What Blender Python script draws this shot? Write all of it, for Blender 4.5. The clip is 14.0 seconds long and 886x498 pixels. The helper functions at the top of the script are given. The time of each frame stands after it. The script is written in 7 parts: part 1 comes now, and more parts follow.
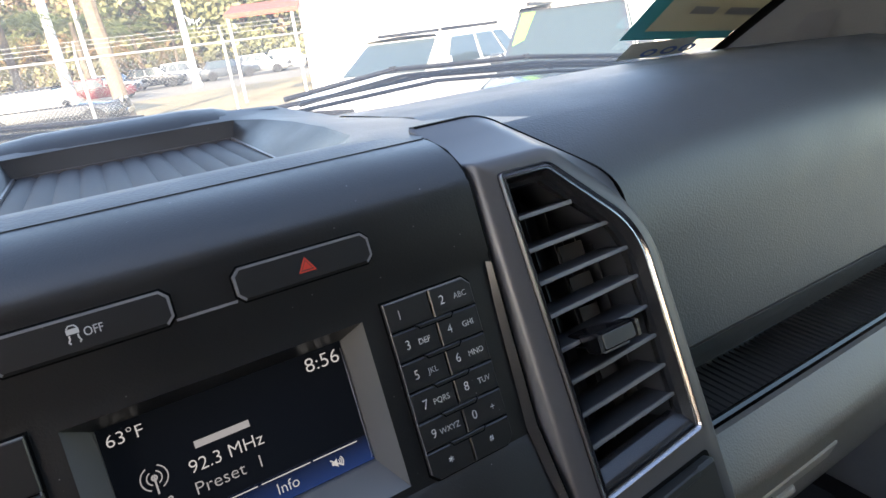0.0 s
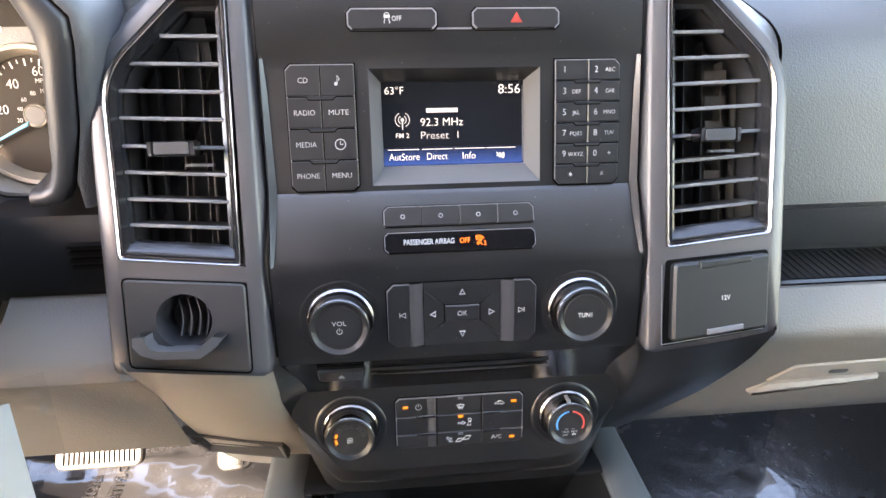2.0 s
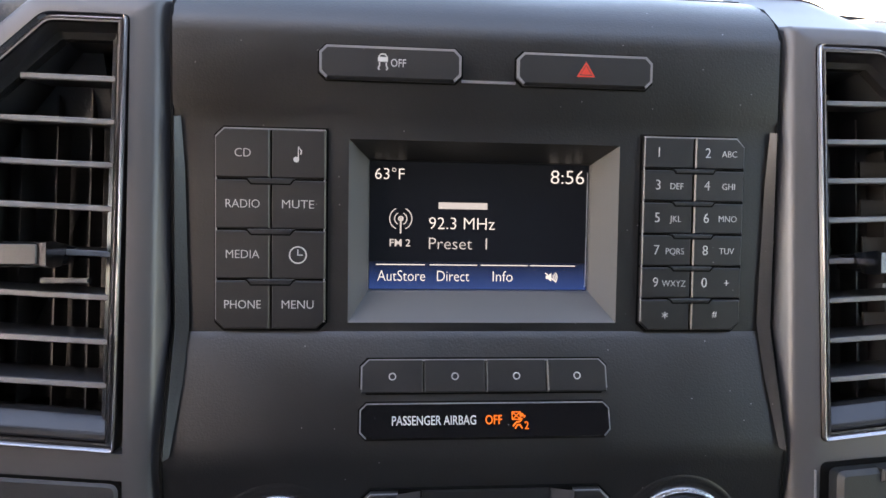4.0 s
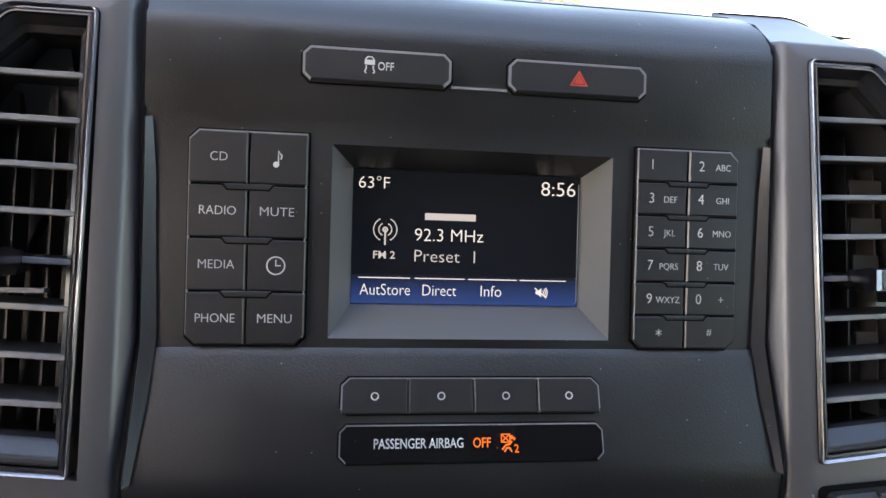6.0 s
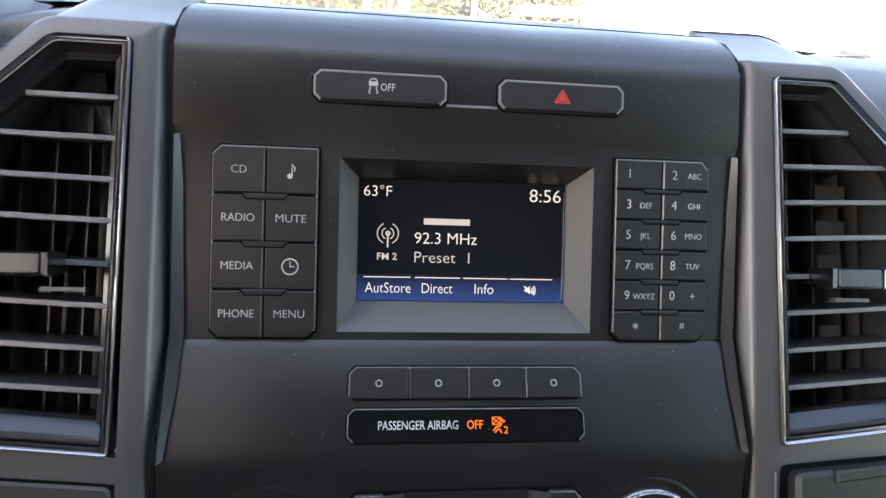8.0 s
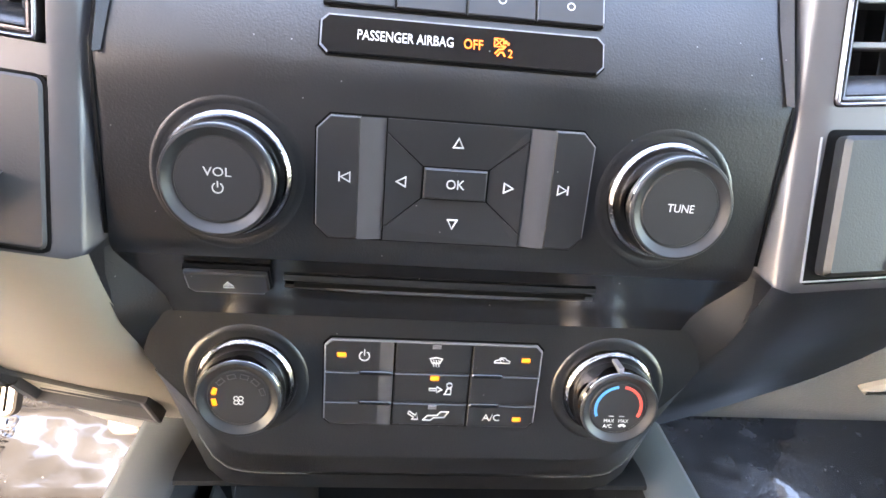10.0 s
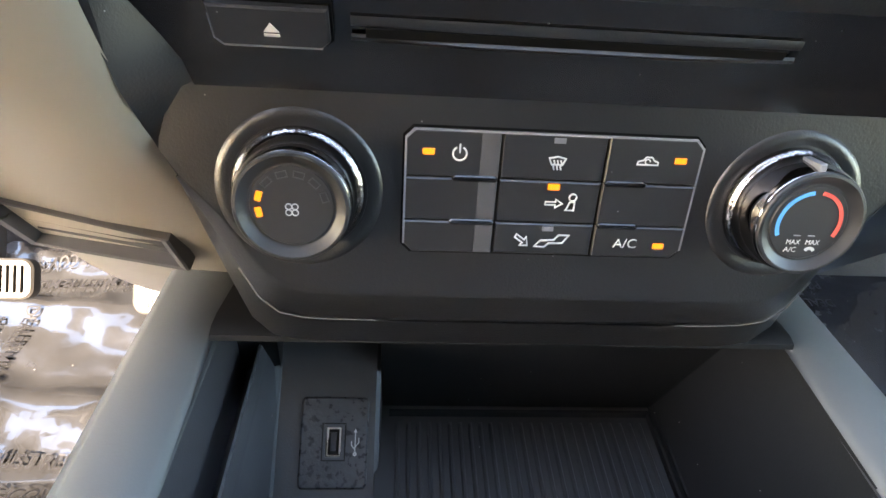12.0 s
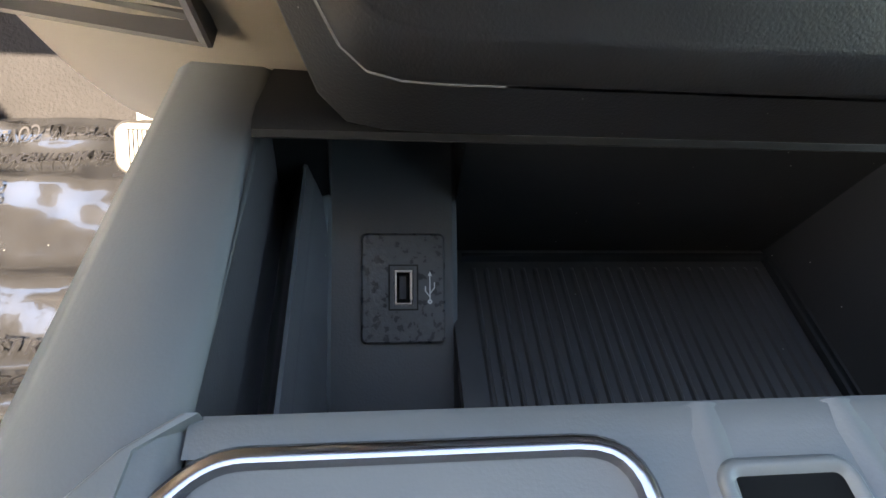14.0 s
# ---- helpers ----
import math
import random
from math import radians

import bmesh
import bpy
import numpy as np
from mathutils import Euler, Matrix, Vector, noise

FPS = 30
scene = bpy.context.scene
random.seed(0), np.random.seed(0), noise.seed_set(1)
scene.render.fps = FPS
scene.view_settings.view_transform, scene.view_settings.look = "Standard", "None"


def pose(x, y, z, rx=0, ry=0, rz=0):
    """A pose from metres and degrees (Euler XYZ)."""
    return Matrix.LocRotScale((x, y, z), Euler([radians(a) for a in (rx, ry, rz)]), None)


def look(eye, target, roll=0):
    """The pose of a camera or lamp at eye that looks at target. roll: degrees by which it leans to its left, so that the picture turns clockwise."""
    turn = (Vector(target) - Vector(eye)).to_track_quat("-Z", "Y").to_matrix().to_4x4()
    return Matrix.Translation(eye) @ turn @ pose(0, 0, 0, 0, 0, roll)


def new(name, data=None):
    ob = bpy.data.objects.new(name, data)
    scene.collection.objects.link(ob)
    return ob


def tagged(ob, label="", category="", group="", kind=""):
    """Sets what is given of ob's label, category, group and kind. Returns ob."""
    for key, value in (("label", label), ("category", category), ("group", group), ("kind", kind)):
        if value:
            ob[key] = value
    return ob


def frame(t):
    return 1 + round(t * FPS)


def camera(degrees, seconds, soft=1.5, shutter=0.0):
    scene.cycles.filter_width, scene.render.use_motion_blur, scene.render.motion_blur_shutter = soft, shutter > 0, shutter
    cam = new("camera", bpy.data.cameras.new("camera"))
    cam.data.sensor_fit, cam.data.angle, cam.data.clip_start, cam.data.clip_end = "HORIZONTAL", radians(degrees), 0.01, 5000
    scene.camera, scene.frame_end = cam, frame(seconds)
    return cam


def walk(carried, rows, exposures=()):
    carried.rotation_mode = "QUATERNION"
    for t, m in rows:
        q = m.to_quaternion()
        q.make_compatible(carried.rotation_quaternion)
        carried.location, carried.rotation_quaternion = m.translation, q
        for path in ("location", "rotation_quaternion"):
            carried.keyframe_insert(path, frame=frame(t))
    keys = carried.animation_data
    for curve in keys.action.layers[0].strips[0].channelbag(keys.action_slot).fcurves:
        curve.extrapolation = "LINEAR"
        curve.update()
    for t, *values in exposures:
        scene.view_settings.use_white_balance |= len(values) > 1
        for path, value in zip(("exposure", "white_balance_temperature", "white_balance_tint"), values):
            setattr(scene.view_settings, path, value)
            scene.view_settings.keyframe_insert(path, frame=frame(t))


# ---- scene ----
cam = camera(74.0, 14.0)
PATH = [
    (0, (-0.016, -0.187, 1.595), (0.872, 1.466, 0.901), -7.4),
    (0.1, (-0.033, -0.185, 1.597), (0.732, 1.536, 0.925), -7.1),
    (0.2, (-0.049, -0.190, 1.588), (0.594, 1.581, 0.915), -5.9),
    (0.3, (-0.061, -0.198, 1.581), (0.471, 1.604, 0.895), -3.9),
    (0.4, (-0.068, -0.216, 1.572), (0.321, 1.612, 0.86), -3.2),
    (0.5, (-0.077, -0.235, 1.565), (0.218, 1.607, 0.843), -2.8),
    (0.6, (-0.083, -0.252, 1.561), (0.184, 1.576, 0.795), -1.1),
    (0.8, (-0.077, -0.294, 1.562), (0.055, 1.548, 0.793), -1.5),
    (1, (-0.069, -0.325, 1.562), (0.028, 1.51, 0.772), -0.4),
    (1.5, (-0.054, -0.35, 1.565), (0.116, 1.422, 0.654), 0.0),
    (2, (-0.046, -0.356, 1.562), (0.135, 1.396, 0.615), 0.4),
    (2.5, (-0.048, -0.333, 1.563), (0.157, 1.429, 0.639), 0.9),
    (3, (-0.049, -0.272, 1.565), (0.118, 1.568, 0.799), 2.1),
    (3.2, (-0.035, -0.251, 1.557), (0.104, 1.598, 0.808), 2.1),
    (5.3, (-0.04, -0.198, 1.521), (0.188, 1.683, 0.882), 3.4),
    (5.5, (-0.04, -0.201, 1.523), (0.19, 1.681, 0.886), 3.5),
    (6, (-0.04, -0.201, 1.522), (0.207, 1.68, 0.89), 3.9),
    (6.5, (-0.039, -0.2, 1.523), (0.212, 1.677, 0.882), 4.1),
    (7, (-0.039, -0.203, 1.523), (0.22, 1.679, 0.896), 4.2),
    (7.5, (-0.032, -0.207, 1.524), (0.211, 1.675, 0.892), 3.8),
    (8, (-0.04, -0.224, 1.532), (0.193, 1.656, 0.89), 3.6),
    (8.3, (-0.037, -0.234, 1.532), (0.166, 1.643, 0.871), 5.4),
    (8.5, (-0.036, -0.241, 1.521), (0.169, 1.606, 0.783), 7.2),
    (8.7, (-0.032, -0.241, 1.509), (0.17, 1.571, 0.687), 7.2),
    (9, (-0.033, -0.248, 1.49), (0.172, 1.524, 0.585), 7.0),
    (9.2, (-0.032, -0.243, 1.474), (0.181, 1.514, 0.542), 7.0),
    (11.3, (-0.016, -0.226, 1.397), (0.146, 1.499, 0.399), 4.8),
    (11.5, (-0.018, -0.223, 1.396), (0.15, 1.497, 0.39), 5.0),
    (12, (-0.048, -0.196, 1.347), (0.105, 1.381, 0.126), 5.0),
    (12.2, (-0.06, -0.189, 1.325), (0.081, 1.286, -0.019), 4.2),
    (12.5, (-0.082, -0.189, 1.297), (0.119, 1.23, -0.098), 6.8),
    (13, (-0.087, -0.172, 1.276), (0.136, 1.219, -0.143), 7.8),
    (13.5, (-0.091, -0.171, 1.271), (0.155, 1.206, -0.159), 7.8),
    (14, (-0.088, -0.172, 1.274), (0.159, 1.186, -0.173), 7.6),
]
walk(cam, [(t, look(eye, target, roll)) for t, eye, target, roll in PATH],
     [(0.0, 2.8, 7300, 17), (0.5, 3.05, 7800, 22), (1.0, 3.8, 8400, 26), (1.5, 4.45, 8300, 25), (2.5, 5.0, 8000, 21), (3.0, 4.3, 8300, 23), (5.5, 3.55, 7800, 19), (8.0, 3.7, 7900, 19), (8.5, 3.95, 8300, 22),
      (9.0, 5.2, 8300, 23), (11.5, 5.6, 7600, 18), (12.0, 5.05, 8000, 18), (12.5, 4.7, 8000, 17), (14.0, 4.55, 8000, 16)])

# ---- daylight ----
EXPO = 3.1
GLOW = 2.0 ** -EXPO
SUN = Vector((-1.0, -1.5, 0.95)).normalized()
world = bpy.data.worlds.new("sky")
scene.world = world
world.use_nodes = True
wn = world.node_tree.nodes
sky = wn.new("ShaderNodeTexSky")
sky.sky_type, sky.sun_disc = "NISHITA", False
sky.sun_elevation = math.asin(SUN.z)
sky.sun_rotation = math.atan2(SUN.x, SUN.y)
world.node_tree.links.new(sky.outputs[0], wn["Background"].inputs[0])
wn["Background"].inputs[1].default_value = 0.15
sun_data = bpy.data.lights.new("sun", "SUN")
sun_data.energy, sun_data.angle, sun_data.color = 2.6, radians(0.6), (1.0, 0.9, 0.76)
sun = new("sun", sun_data)
sun.matrix_world = look(SUN * 20, (0, 0, 0))


# ---- materials ----
def material(name, color, rough=0.5, metal=0.0, grain=0.0, grain_size=0.001, mottle=0.0, mottle_size=0.05,
             dust=0.0, dust_size=0.004, dust_share=0.2, coat=0.0, cells=False, spec=0.5, wear=0.0):
    """A surface: base colour, broad mottling, fine relief, dust specks and wiping marks in the gloss."""
    m = bpy.data.materials.new(name)
    m.use_nodes = True
    n, l = m.node_tree.nodes, m.node_tree.links
    b = n["Principled BSDF"]
    b.inputs["Base Color"].default_value = (*color, 1)
    b.inputs["Roughness"].default_value = rough
    b.inputs["Metallic"].default_value = metal
    b.inputs["Coat Weight"].default_value = coat
    b.inputs["Specular IOR Level"].default_value = spec
    co = n.new("ShaderNodeTexCoord")
    col = None
    if mottle or dust or wear:
        big = n.new("ShaderNodeTexNoise")
        big.inputs["Scale"].default_value, big.inputs["Detail"].default_value = 1 / mottle_size, 5
        l.new(co.outputs["Object"], big.inputs["Vector"])
    if mottle:
        mix = n.new("ShaderNodeMix")
        mix.data_type = "RGBA"
        mix.inputs["A"].default_value = (*[c * (1 - mottle) for c in color], 1)
        mix.inputs["B"].default_value = (*[min(1, c * (1 + mottle)) for c in color], 1)
        l.new(big.outputs["Fac"], mix.inputs["Factor"])
        col = mix.outputs["Result"]
    if dust:
        v = n.new("ShaderNodeTexVoronoi")
        v.inputs["Scale"].default_value, v.inputs["Randomness"].default_value = 1 / dust_size, 1.0
        l.new(co.outputs["Object"], v.inputs["Vector"])
        cut = n.new("ShaderNodeMapRange")
        cut.inputs["From Min"].default_value, cut.inputs["From Max"].default_value = 0.03, 0.075
        cut.inputs["To Min"].default_value, cut.inputs["To Max"].default_value = dust, 0.0
        l.new(v.outputs["Distance"], cut.inputs["Value"])
        sp = n.new("ShaderNodeSeparateColor")
        l.new(v.outputs["Color"], sp.inputs["Color"])
        pick = n.new("ShaderNodeMath")
        pick.operation = "LESS_THAN"
        pick.inputs[1].default_value = dust_share
        l.new(sp.outputs["Red"], pick.inputs[0])
        both = n.new("ShaderNodeMath")
        both.operation = "MULTIPLY"
        l.new(cut.outputs["Result"], both.inputs[0])
        l.new(pick.outputs[0], both.inputs[1])
        mix = n.new("ShaderNodeMix")
        mix.data_type = "RGBA"
        mix.inputs["A"].default_value = (*color, 1)
        mix.inputs["B"].default_value = (0.5, 0.5, 0.48, 1)
        if col:
            l.new(col, mix.inputs["A"])
        l.new(both.outputs[0], mix.inputs["Factor"])
        col = mix.outputs["Result"]
    if col:
        l.new(col, b.inputs["Base Color"])
    if wear:
        r = n.new("ShaderNodeMapRange")
        r.inputs["From Min"].default_value, r.inputs["From Max"].default_value = 0.3, 0.7
        r.inputs["To Min"].default_value, r.inputs["To Max"].default_value = rough - wear, rough + wear
        l.new(big.outputs["Fac"], r.inputs["Value"])
        l.new(r.outputs["Result"], b.inputs["Roughness"])
    if grain:
        t = n.new("ShaderNodeTexVoronoi" if cells else "ShaderNodeTexNoise")
        t.inputs["Scale"].default_value = 1 / grain_size
        l.new(co.outputs["Object"], t.inputs["Vector"])
        bump = n.new("ShaderNodeBump")
        bump.inputs["Strength"].default_value, bump.inputs["Distance"].default_value = grain, grain_size * 0.35
        l.new(t.outputs["Distance" if cells else "Fac"], bump.inputs["Height"])
        l.new(bump.outputs["Normal"], b.inputs["Normal"])
    return m


def glowing(name, color, strength):
    m = bpy.data.materials.new(name)
    m.use_nodes = True
    b = m.node_tree.nodes["Principled BSDF"]
    b.inputs["Base Color"].default_value = (0.02, 0.02, 0.02, 1)
    b.inputs["Roughness"].default_value = 0.3
    b.inputs["Emission Color"].default_value = (*color, 1)
    b.inputs["Emission Strength"].default_value = strength * GLOW
    return m


def clear(name, color=(1, 1, 1), rough=0.0, bump=0.0, bump_size=0.02, veil=0.0):
    m = bpy.data.materials.new(name)
    m.use_nodes = True
    n, l = m.node_tree.nodes, m.node_tree.links
    n.remove(n["Principled BSDF"])
    see, shine, mix, rim = (n.new("ShaderNodeBsdfTransparent"), n.new("ShaderNodeBsdfGlossy"), n.new("ShaderNodeMixShader"), n.new("ShaderNodeLayerWeight"))
    see.inputs[0].default_value = (*color, 1)
    shine.inputs["Roughness"].default_value = rough
    curve, scale = n.new("ShaderNodeMath"), n.new("ShaderNodeMath")
    curve.operation, curve.inputs[1].default_value = "POWER", 4.0
    scale.operation, scale.inputs[1].default_value, scale.inputs[2].default_value = "MULTIPLY_ADD", 0.6, 0.035
    l.new(rim.outputs["Facing"], curve.inputs[0])
    l.new(curve.outputs[0], scale.inputs[0])
    l.new(scale.outputs[0], mix.inputs[0])
    l.new(see.outputs[0], mix.inputs[1])
    l.new(shine.outputs[0], mix.inputs[2])
    last = mix
    # A milky translucent share paints in haze and glare along with glass dust.
    if veil:
        film, last = n.new("ShaderNodeBsdfTranslucent"), n.new("ShaderNodeMixShader")
        film.inputs[0].default_value, last.inputs[0].default_value = (0.8, 0.79, 0.76, 1), veil
        l.new(mix.outputs[0], last.inputs[1])
        l.new(film.outputs[0], last.inputs[2])
    l.new(last.outputs[0], n["Material Output"].inputs[0])
    if bump:
        co, t, bp = n.new("ShaderNodeTexCoord"), n.new("ShaderNodeTexNoise"), n.new("ShaderNodeBump")
        t.inputs["Scale"].default_value = 1 / bump_size
        t.inputs["Detail"].default_value = 2
        l.new(co.outputs["Object"], t.inputs["Vector"])
        bp.inputs["Strength"].default_value, bp.inputs["Distance"].default_value = bump, bump_size * 0.5
        l.new(t.outputs["Fac"], bp.inputs["Height"])
        l.new(bp.outputs["Normal"], shine.inputs["Normal"])
        l.new(bp.outputs["Normal"], rim.inputs["Normal"])
    return m


PANEL = material("moulded_black_plastic", (0.0075, 0.0075, 0.0082), 0.37, spec=0.80, grain=0.34, grain_size=0.0008, mottle=0.15, dust=0.6, dust_size=0.0042, dust_share=0.14, wear=0.06)
KEYCAP = material("button_plastic", (0.0115, 0.0115, 0.0125), 0.38, spec=0.75, grain=0.10, grain_size=0.0006, mottle=0.12, mottle_size=0.02, dust=0.45, dust_size=0.0045, dust_share=0.12)
POD = material("satin_grey_paint", (0.108, 0.104, 0.107), 0.40, metal=0.4, grain=0.04, grain_size=0.0006, mottle=0.06, wear=0.04)
CHROME = material("chrome", (0.40, 0.39, 0.41), 0.18, metal=1.0, wear=0.03)
GLOSS = material("gloss_black", (0.008, 0.008, 0.009), 0.12, dust=0.3, dust_size=0.004)
SMOKED = material("smoked_lens", (0.006, 0.006, 0.007), 0.08, dust=0.3, dust_size=0.004, spec=0.3)
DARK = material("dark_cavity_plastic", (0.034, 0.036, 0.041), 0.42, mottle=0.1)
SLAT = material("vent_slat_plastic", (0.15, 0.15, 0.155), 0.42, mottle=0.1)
VANE = material("dark_vane_plastic", (0.055, 0.055, 0.058), 0.45, mottle=0.1)
VANE_GLINT = material("vane_reflection_grey", (0.060, 0.057, 0.054), 0.6, mottle=0.1, mottle_size=0.01)
SOFT = material("soft_touch_dash_skin", (0.062, 0.067, 0.073), 0.46, spec=0.75, grain=0.28, grain_size=0.0015, cells=True, mottle=0.1, wear=0.05)
BEIGE = material("stone_grey_plastic", (0.162, 0.146, 0.128), 0.48, grain=0.3, grain_size=0.0018, cells=True, mottle=0.05)
BEIGE_SMOOTH = material("smooth_stone_grey_plastic", (0.32, 0.28, 0.237), 0.42, grain=0.05, grain_size=0.0008, mottle=0.05)
DECK = material("console_deck_plastic", (0.105, 0.112, 0.110), 0.40, grain=0.15, grain_size=0.0008, mottle=0.1, dust=0.4, dust_size=0.012)
# BIN is darker than PORT: the bin's deep shade is in its colour.
BIN = material("shaded_bin_plastic", (0.009, 0.0095, 0.0102), 0.5, grain=0.2, grain_size=0.0009, mottle=0.15, dust=0.5, dust_size=0.005, spec=0.18)
MAT = material("grey_rubber_mat", (0.020, 0.020, 0.025), 0.55, grain=0.2, grain_size=0.001, mottle=0.1)
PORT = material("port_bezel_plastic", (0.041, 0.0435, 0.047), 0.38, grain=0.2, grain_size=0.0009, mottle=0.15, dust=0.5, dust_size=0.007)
RUBBER = material("ribbed_rubber", (0.022, 0.022, 0.023), 0.44, mottle=0.2, mottle_size=0.02, dust=0.5, dust_size=0.006)
CHAMPAGNE = material("satin_warm_grey_paint", (0.33, 0.29, 0.24), 0.36, metal=0.2, grain=0.04, grain_size=0.0006, mottle=0.05)
SEAM = material("dark_seam", (0.003, 0.003, 0.003), 0.7, spec=0.1)
PRINT = material("white_print", (0.50, 0.50, 0.49), 0.5)
RED = material("red_print", (0.55, 0.05, 0.03), 0.5)
BLUE_INK = material("blue_print", (0.06, 0.30, 0.62), 0.4)
RED_INK = material("warm_red_print", (0.62, 0.08, 0.06), 0.4)
BLACK_INK = material("black_ink", (0.012, 0.012, 0.014), 0.6)
CARPET = material("black_carpet", (0.012, 0.012, 0.013), 0.95, grain=0.9, grain_size=0.004, mottle=0.3)
LINER = material("pale_headliner_cloth", (0.76, 0.75, 0.73), 0.9, grain=0.3, grain_size=0.002, mottle=0.05)
DUSK = material("dark_grey_cloth", (0.020, 0.020, 0.021), 0.9, grain=0.3, grain_size=0.003, mottle=0.1)
TRIM = material("grey_fabric_trim", (0.16, 0.16, 0.16), 0.85, grain=0.3, grain_size=0.002, mottle=0.1)
STEEL = material("brushed_steel", (0.55, 0.54, 0.52), 0.3, metal=1.0, wear=0.08)
AMBER = glowing("amber_lamp", (1.0, 0.27, 0.008), 0.62)
ORANGE = glowing("orange_letters", (1.0, 0.19, 0.01), 0.9)
WHITE_GLOW = glowing("lit_letters", (0.85, 0.88, 0.9), 0.75)
GREY_GLOW = glowing("dim_lit_letters", (0.55, 0.57, 0.6), 0.75)
GREY_EDGE = material("pale_glass_edge", (0.25, 0.26, 0.27), 0.3)
SCREEN = glowing("lcd_black", (0.10, 0.14, 0.2), 0.018)
SCREEN.node_tree.nodes["Principled BSDF"].inputs["Specular IOR Level"].default_value = 0.2
SCREEN.node_tree.nodes["Principled BSDF"].inputs["Base Color"].default_value = (0.006, 0.007, 0.010, 1)


# ---- building tools ----
def thing(name, m, label, category, group="", kind=""):
    ob = new(name)
    ob.matrix_world = m
    ob.empty_display_size = 0.02
    return tagged(ob, label, category, group, kind)


def part(name, bm, mat, parent=None, label="", smooth=True, bevel=0.0, seg=2, angle=35):
    me = bpy.data.meshes.new(name)
    bmesh.ops.recalc_face_normals(bm, faces=bm.faces)
    bm.to_mesh(me)
    bm.free()
    return part_of(name, me, mat, parent, label, smooth, bevel, seg, angle)


def part_of(name, me, mat, parent=None, label="", smooth=True, bevel=0.0, seg=2, angle=35):
    if not me.materials:
        me.materials.append(mat)
    ob = new(name, me)
    if parent:
        ob.parent = parent
    if label:
        ob["label"] = label
    if bevel:
        b = ob.modifiers.new("edge", "BEVEL")
        b.width, b.segments, b.limit_method, b.angle_limit = bevel, seg, "ANGLE", radians(30)
        b.harden_normals = False
    if smooth:
        me.polygons.foreach_set("use_smooth", [True] * len(me.polygons))
        if hasattr(me, "set_sharp_from_angle"):
            me.set_sharp_from_angle(angle=radians(angle))
    return ob


def rows_mesh(rows, close_u=False, close_v=False, cap=False):
    """A skin over rows of points, row by row."""
    bm = bmesh.new()
    vs = [[bm.verts.new(p) for p in r] for r in rows]
    nr, nc = len(vs), len(vs[0])
    for i in range(nr - (0 if close_v else 1)):
        for j in range(nc - (0 if close_u else 1)):
            a, b, c, d = vs[i][j], vs[i][(j + 1) % nc], vs[(i + 1) % nr][(j + 1) % nc], vs[(i + 1) % nr][j]
            q = [a, b, c, d]
            bm.faces.new(q)
    if cap:
        bm.faces.new(vs[0][::-1])
        bm.faces.new(vs[-1])
    return bm


def inset(poly, d):
    """The polygon with each side moved inwards by d (anticlockwise polygons)."""
    out, n = [], len(poly)
    for i in range(n):
        p, q, r = Vector(poly[i - 1][:2]), Vector(poly[i][:2]), Vector(poly[(i + 1) % n][:2])
        a, b = (q - p).normalized(), (r - q).normalized()
        na, nb = Vector((-a.y, a.x)), Vector((-b.y, b.x))
        k = na + nb
        k = k / max(0.3, k.dot(na))
        out.append((q.x + k.x * d, q.y + k.y * d))
    return out


def ccw(poly):
    s = sum(poly[i - 1][0] * poly[i][1] - poly[i][0] * poly[i - 1][1] for i in range(len(poly)))
    return list(poly) if s > 0 else list(poly)[::-1]


def slab(poly, w0, w1, edge=0.0):
    """A polygon raised from w0 to w1 with a chamfered upper edge."""
    poly = ccw(poly)
    rows = [[(x, y, w0) for x, y in poly], [(x, y, w1 - edge) for x, y in poly]]
    if edge:
        rows.append([(x, y, w1) for x, y in inset(poly, edge)])
    return rows_mesh(rows, close_u=True, cap=True)


def rect(u0, u1, v0, v1):
    return [(u0, v0), (u1, v0), (u1, v1), (u0, v1)]


def cut_rect(u0, u1, v0, v1, c, corners="abcd"):
    """A rectangle with cut corners: a lower left, b lower right, c upper right, d upper left."""
    p = []
    p += [(u0, v0 + c), (u0 + c, v0)] if "a" in corners else [(u0, v0)]
    p += [(u1 - c, v0), (u1, v0 + c)] if "b" in corners else [(u1, v0)]
    p += [(u1, v1 - c), (u1 - c, v1)] if "c" in corners else [(u1, v1)]
    p += [(u0 + c, v1), (u0, v1 - c)] if "d" in corners else [(u0, v1)]
    return p


def round_rect(u0, u1, v0, v1, r, n=5):
    p = []
    for cx, cy, a0 in ((u1 - r, v1 - r, 0), (u0 + r, v1 - r, 90), (u0 + r, v0 + r, 180), (u1 - r, v0 + r, 270)):
        for k in range(n + 1):
            a = radians(a0 + 90 * k / n)
            p.append((cx + r * math.cos(a), cy + r * math.sin(a)))
    return p


def block(x0, x1, y0, y1, z0, z1):
    return rows_mesh([[(x0, y0, z), (x1, y0, z), (x1, y1, z), (x0, y1, z)] for z in (z0, z1)], close_u=True, cap=True)


def lathe(profile, n=48):
    """Turns (radius, height) points round the local w axis."""
    return rows_mesh([[(r * math.cos(2 * math.pi * k / n), r * math.sin(2 * math.pi * k / n), h) for k in range(n)] for r, h in profile], close_u=True, cap=True)


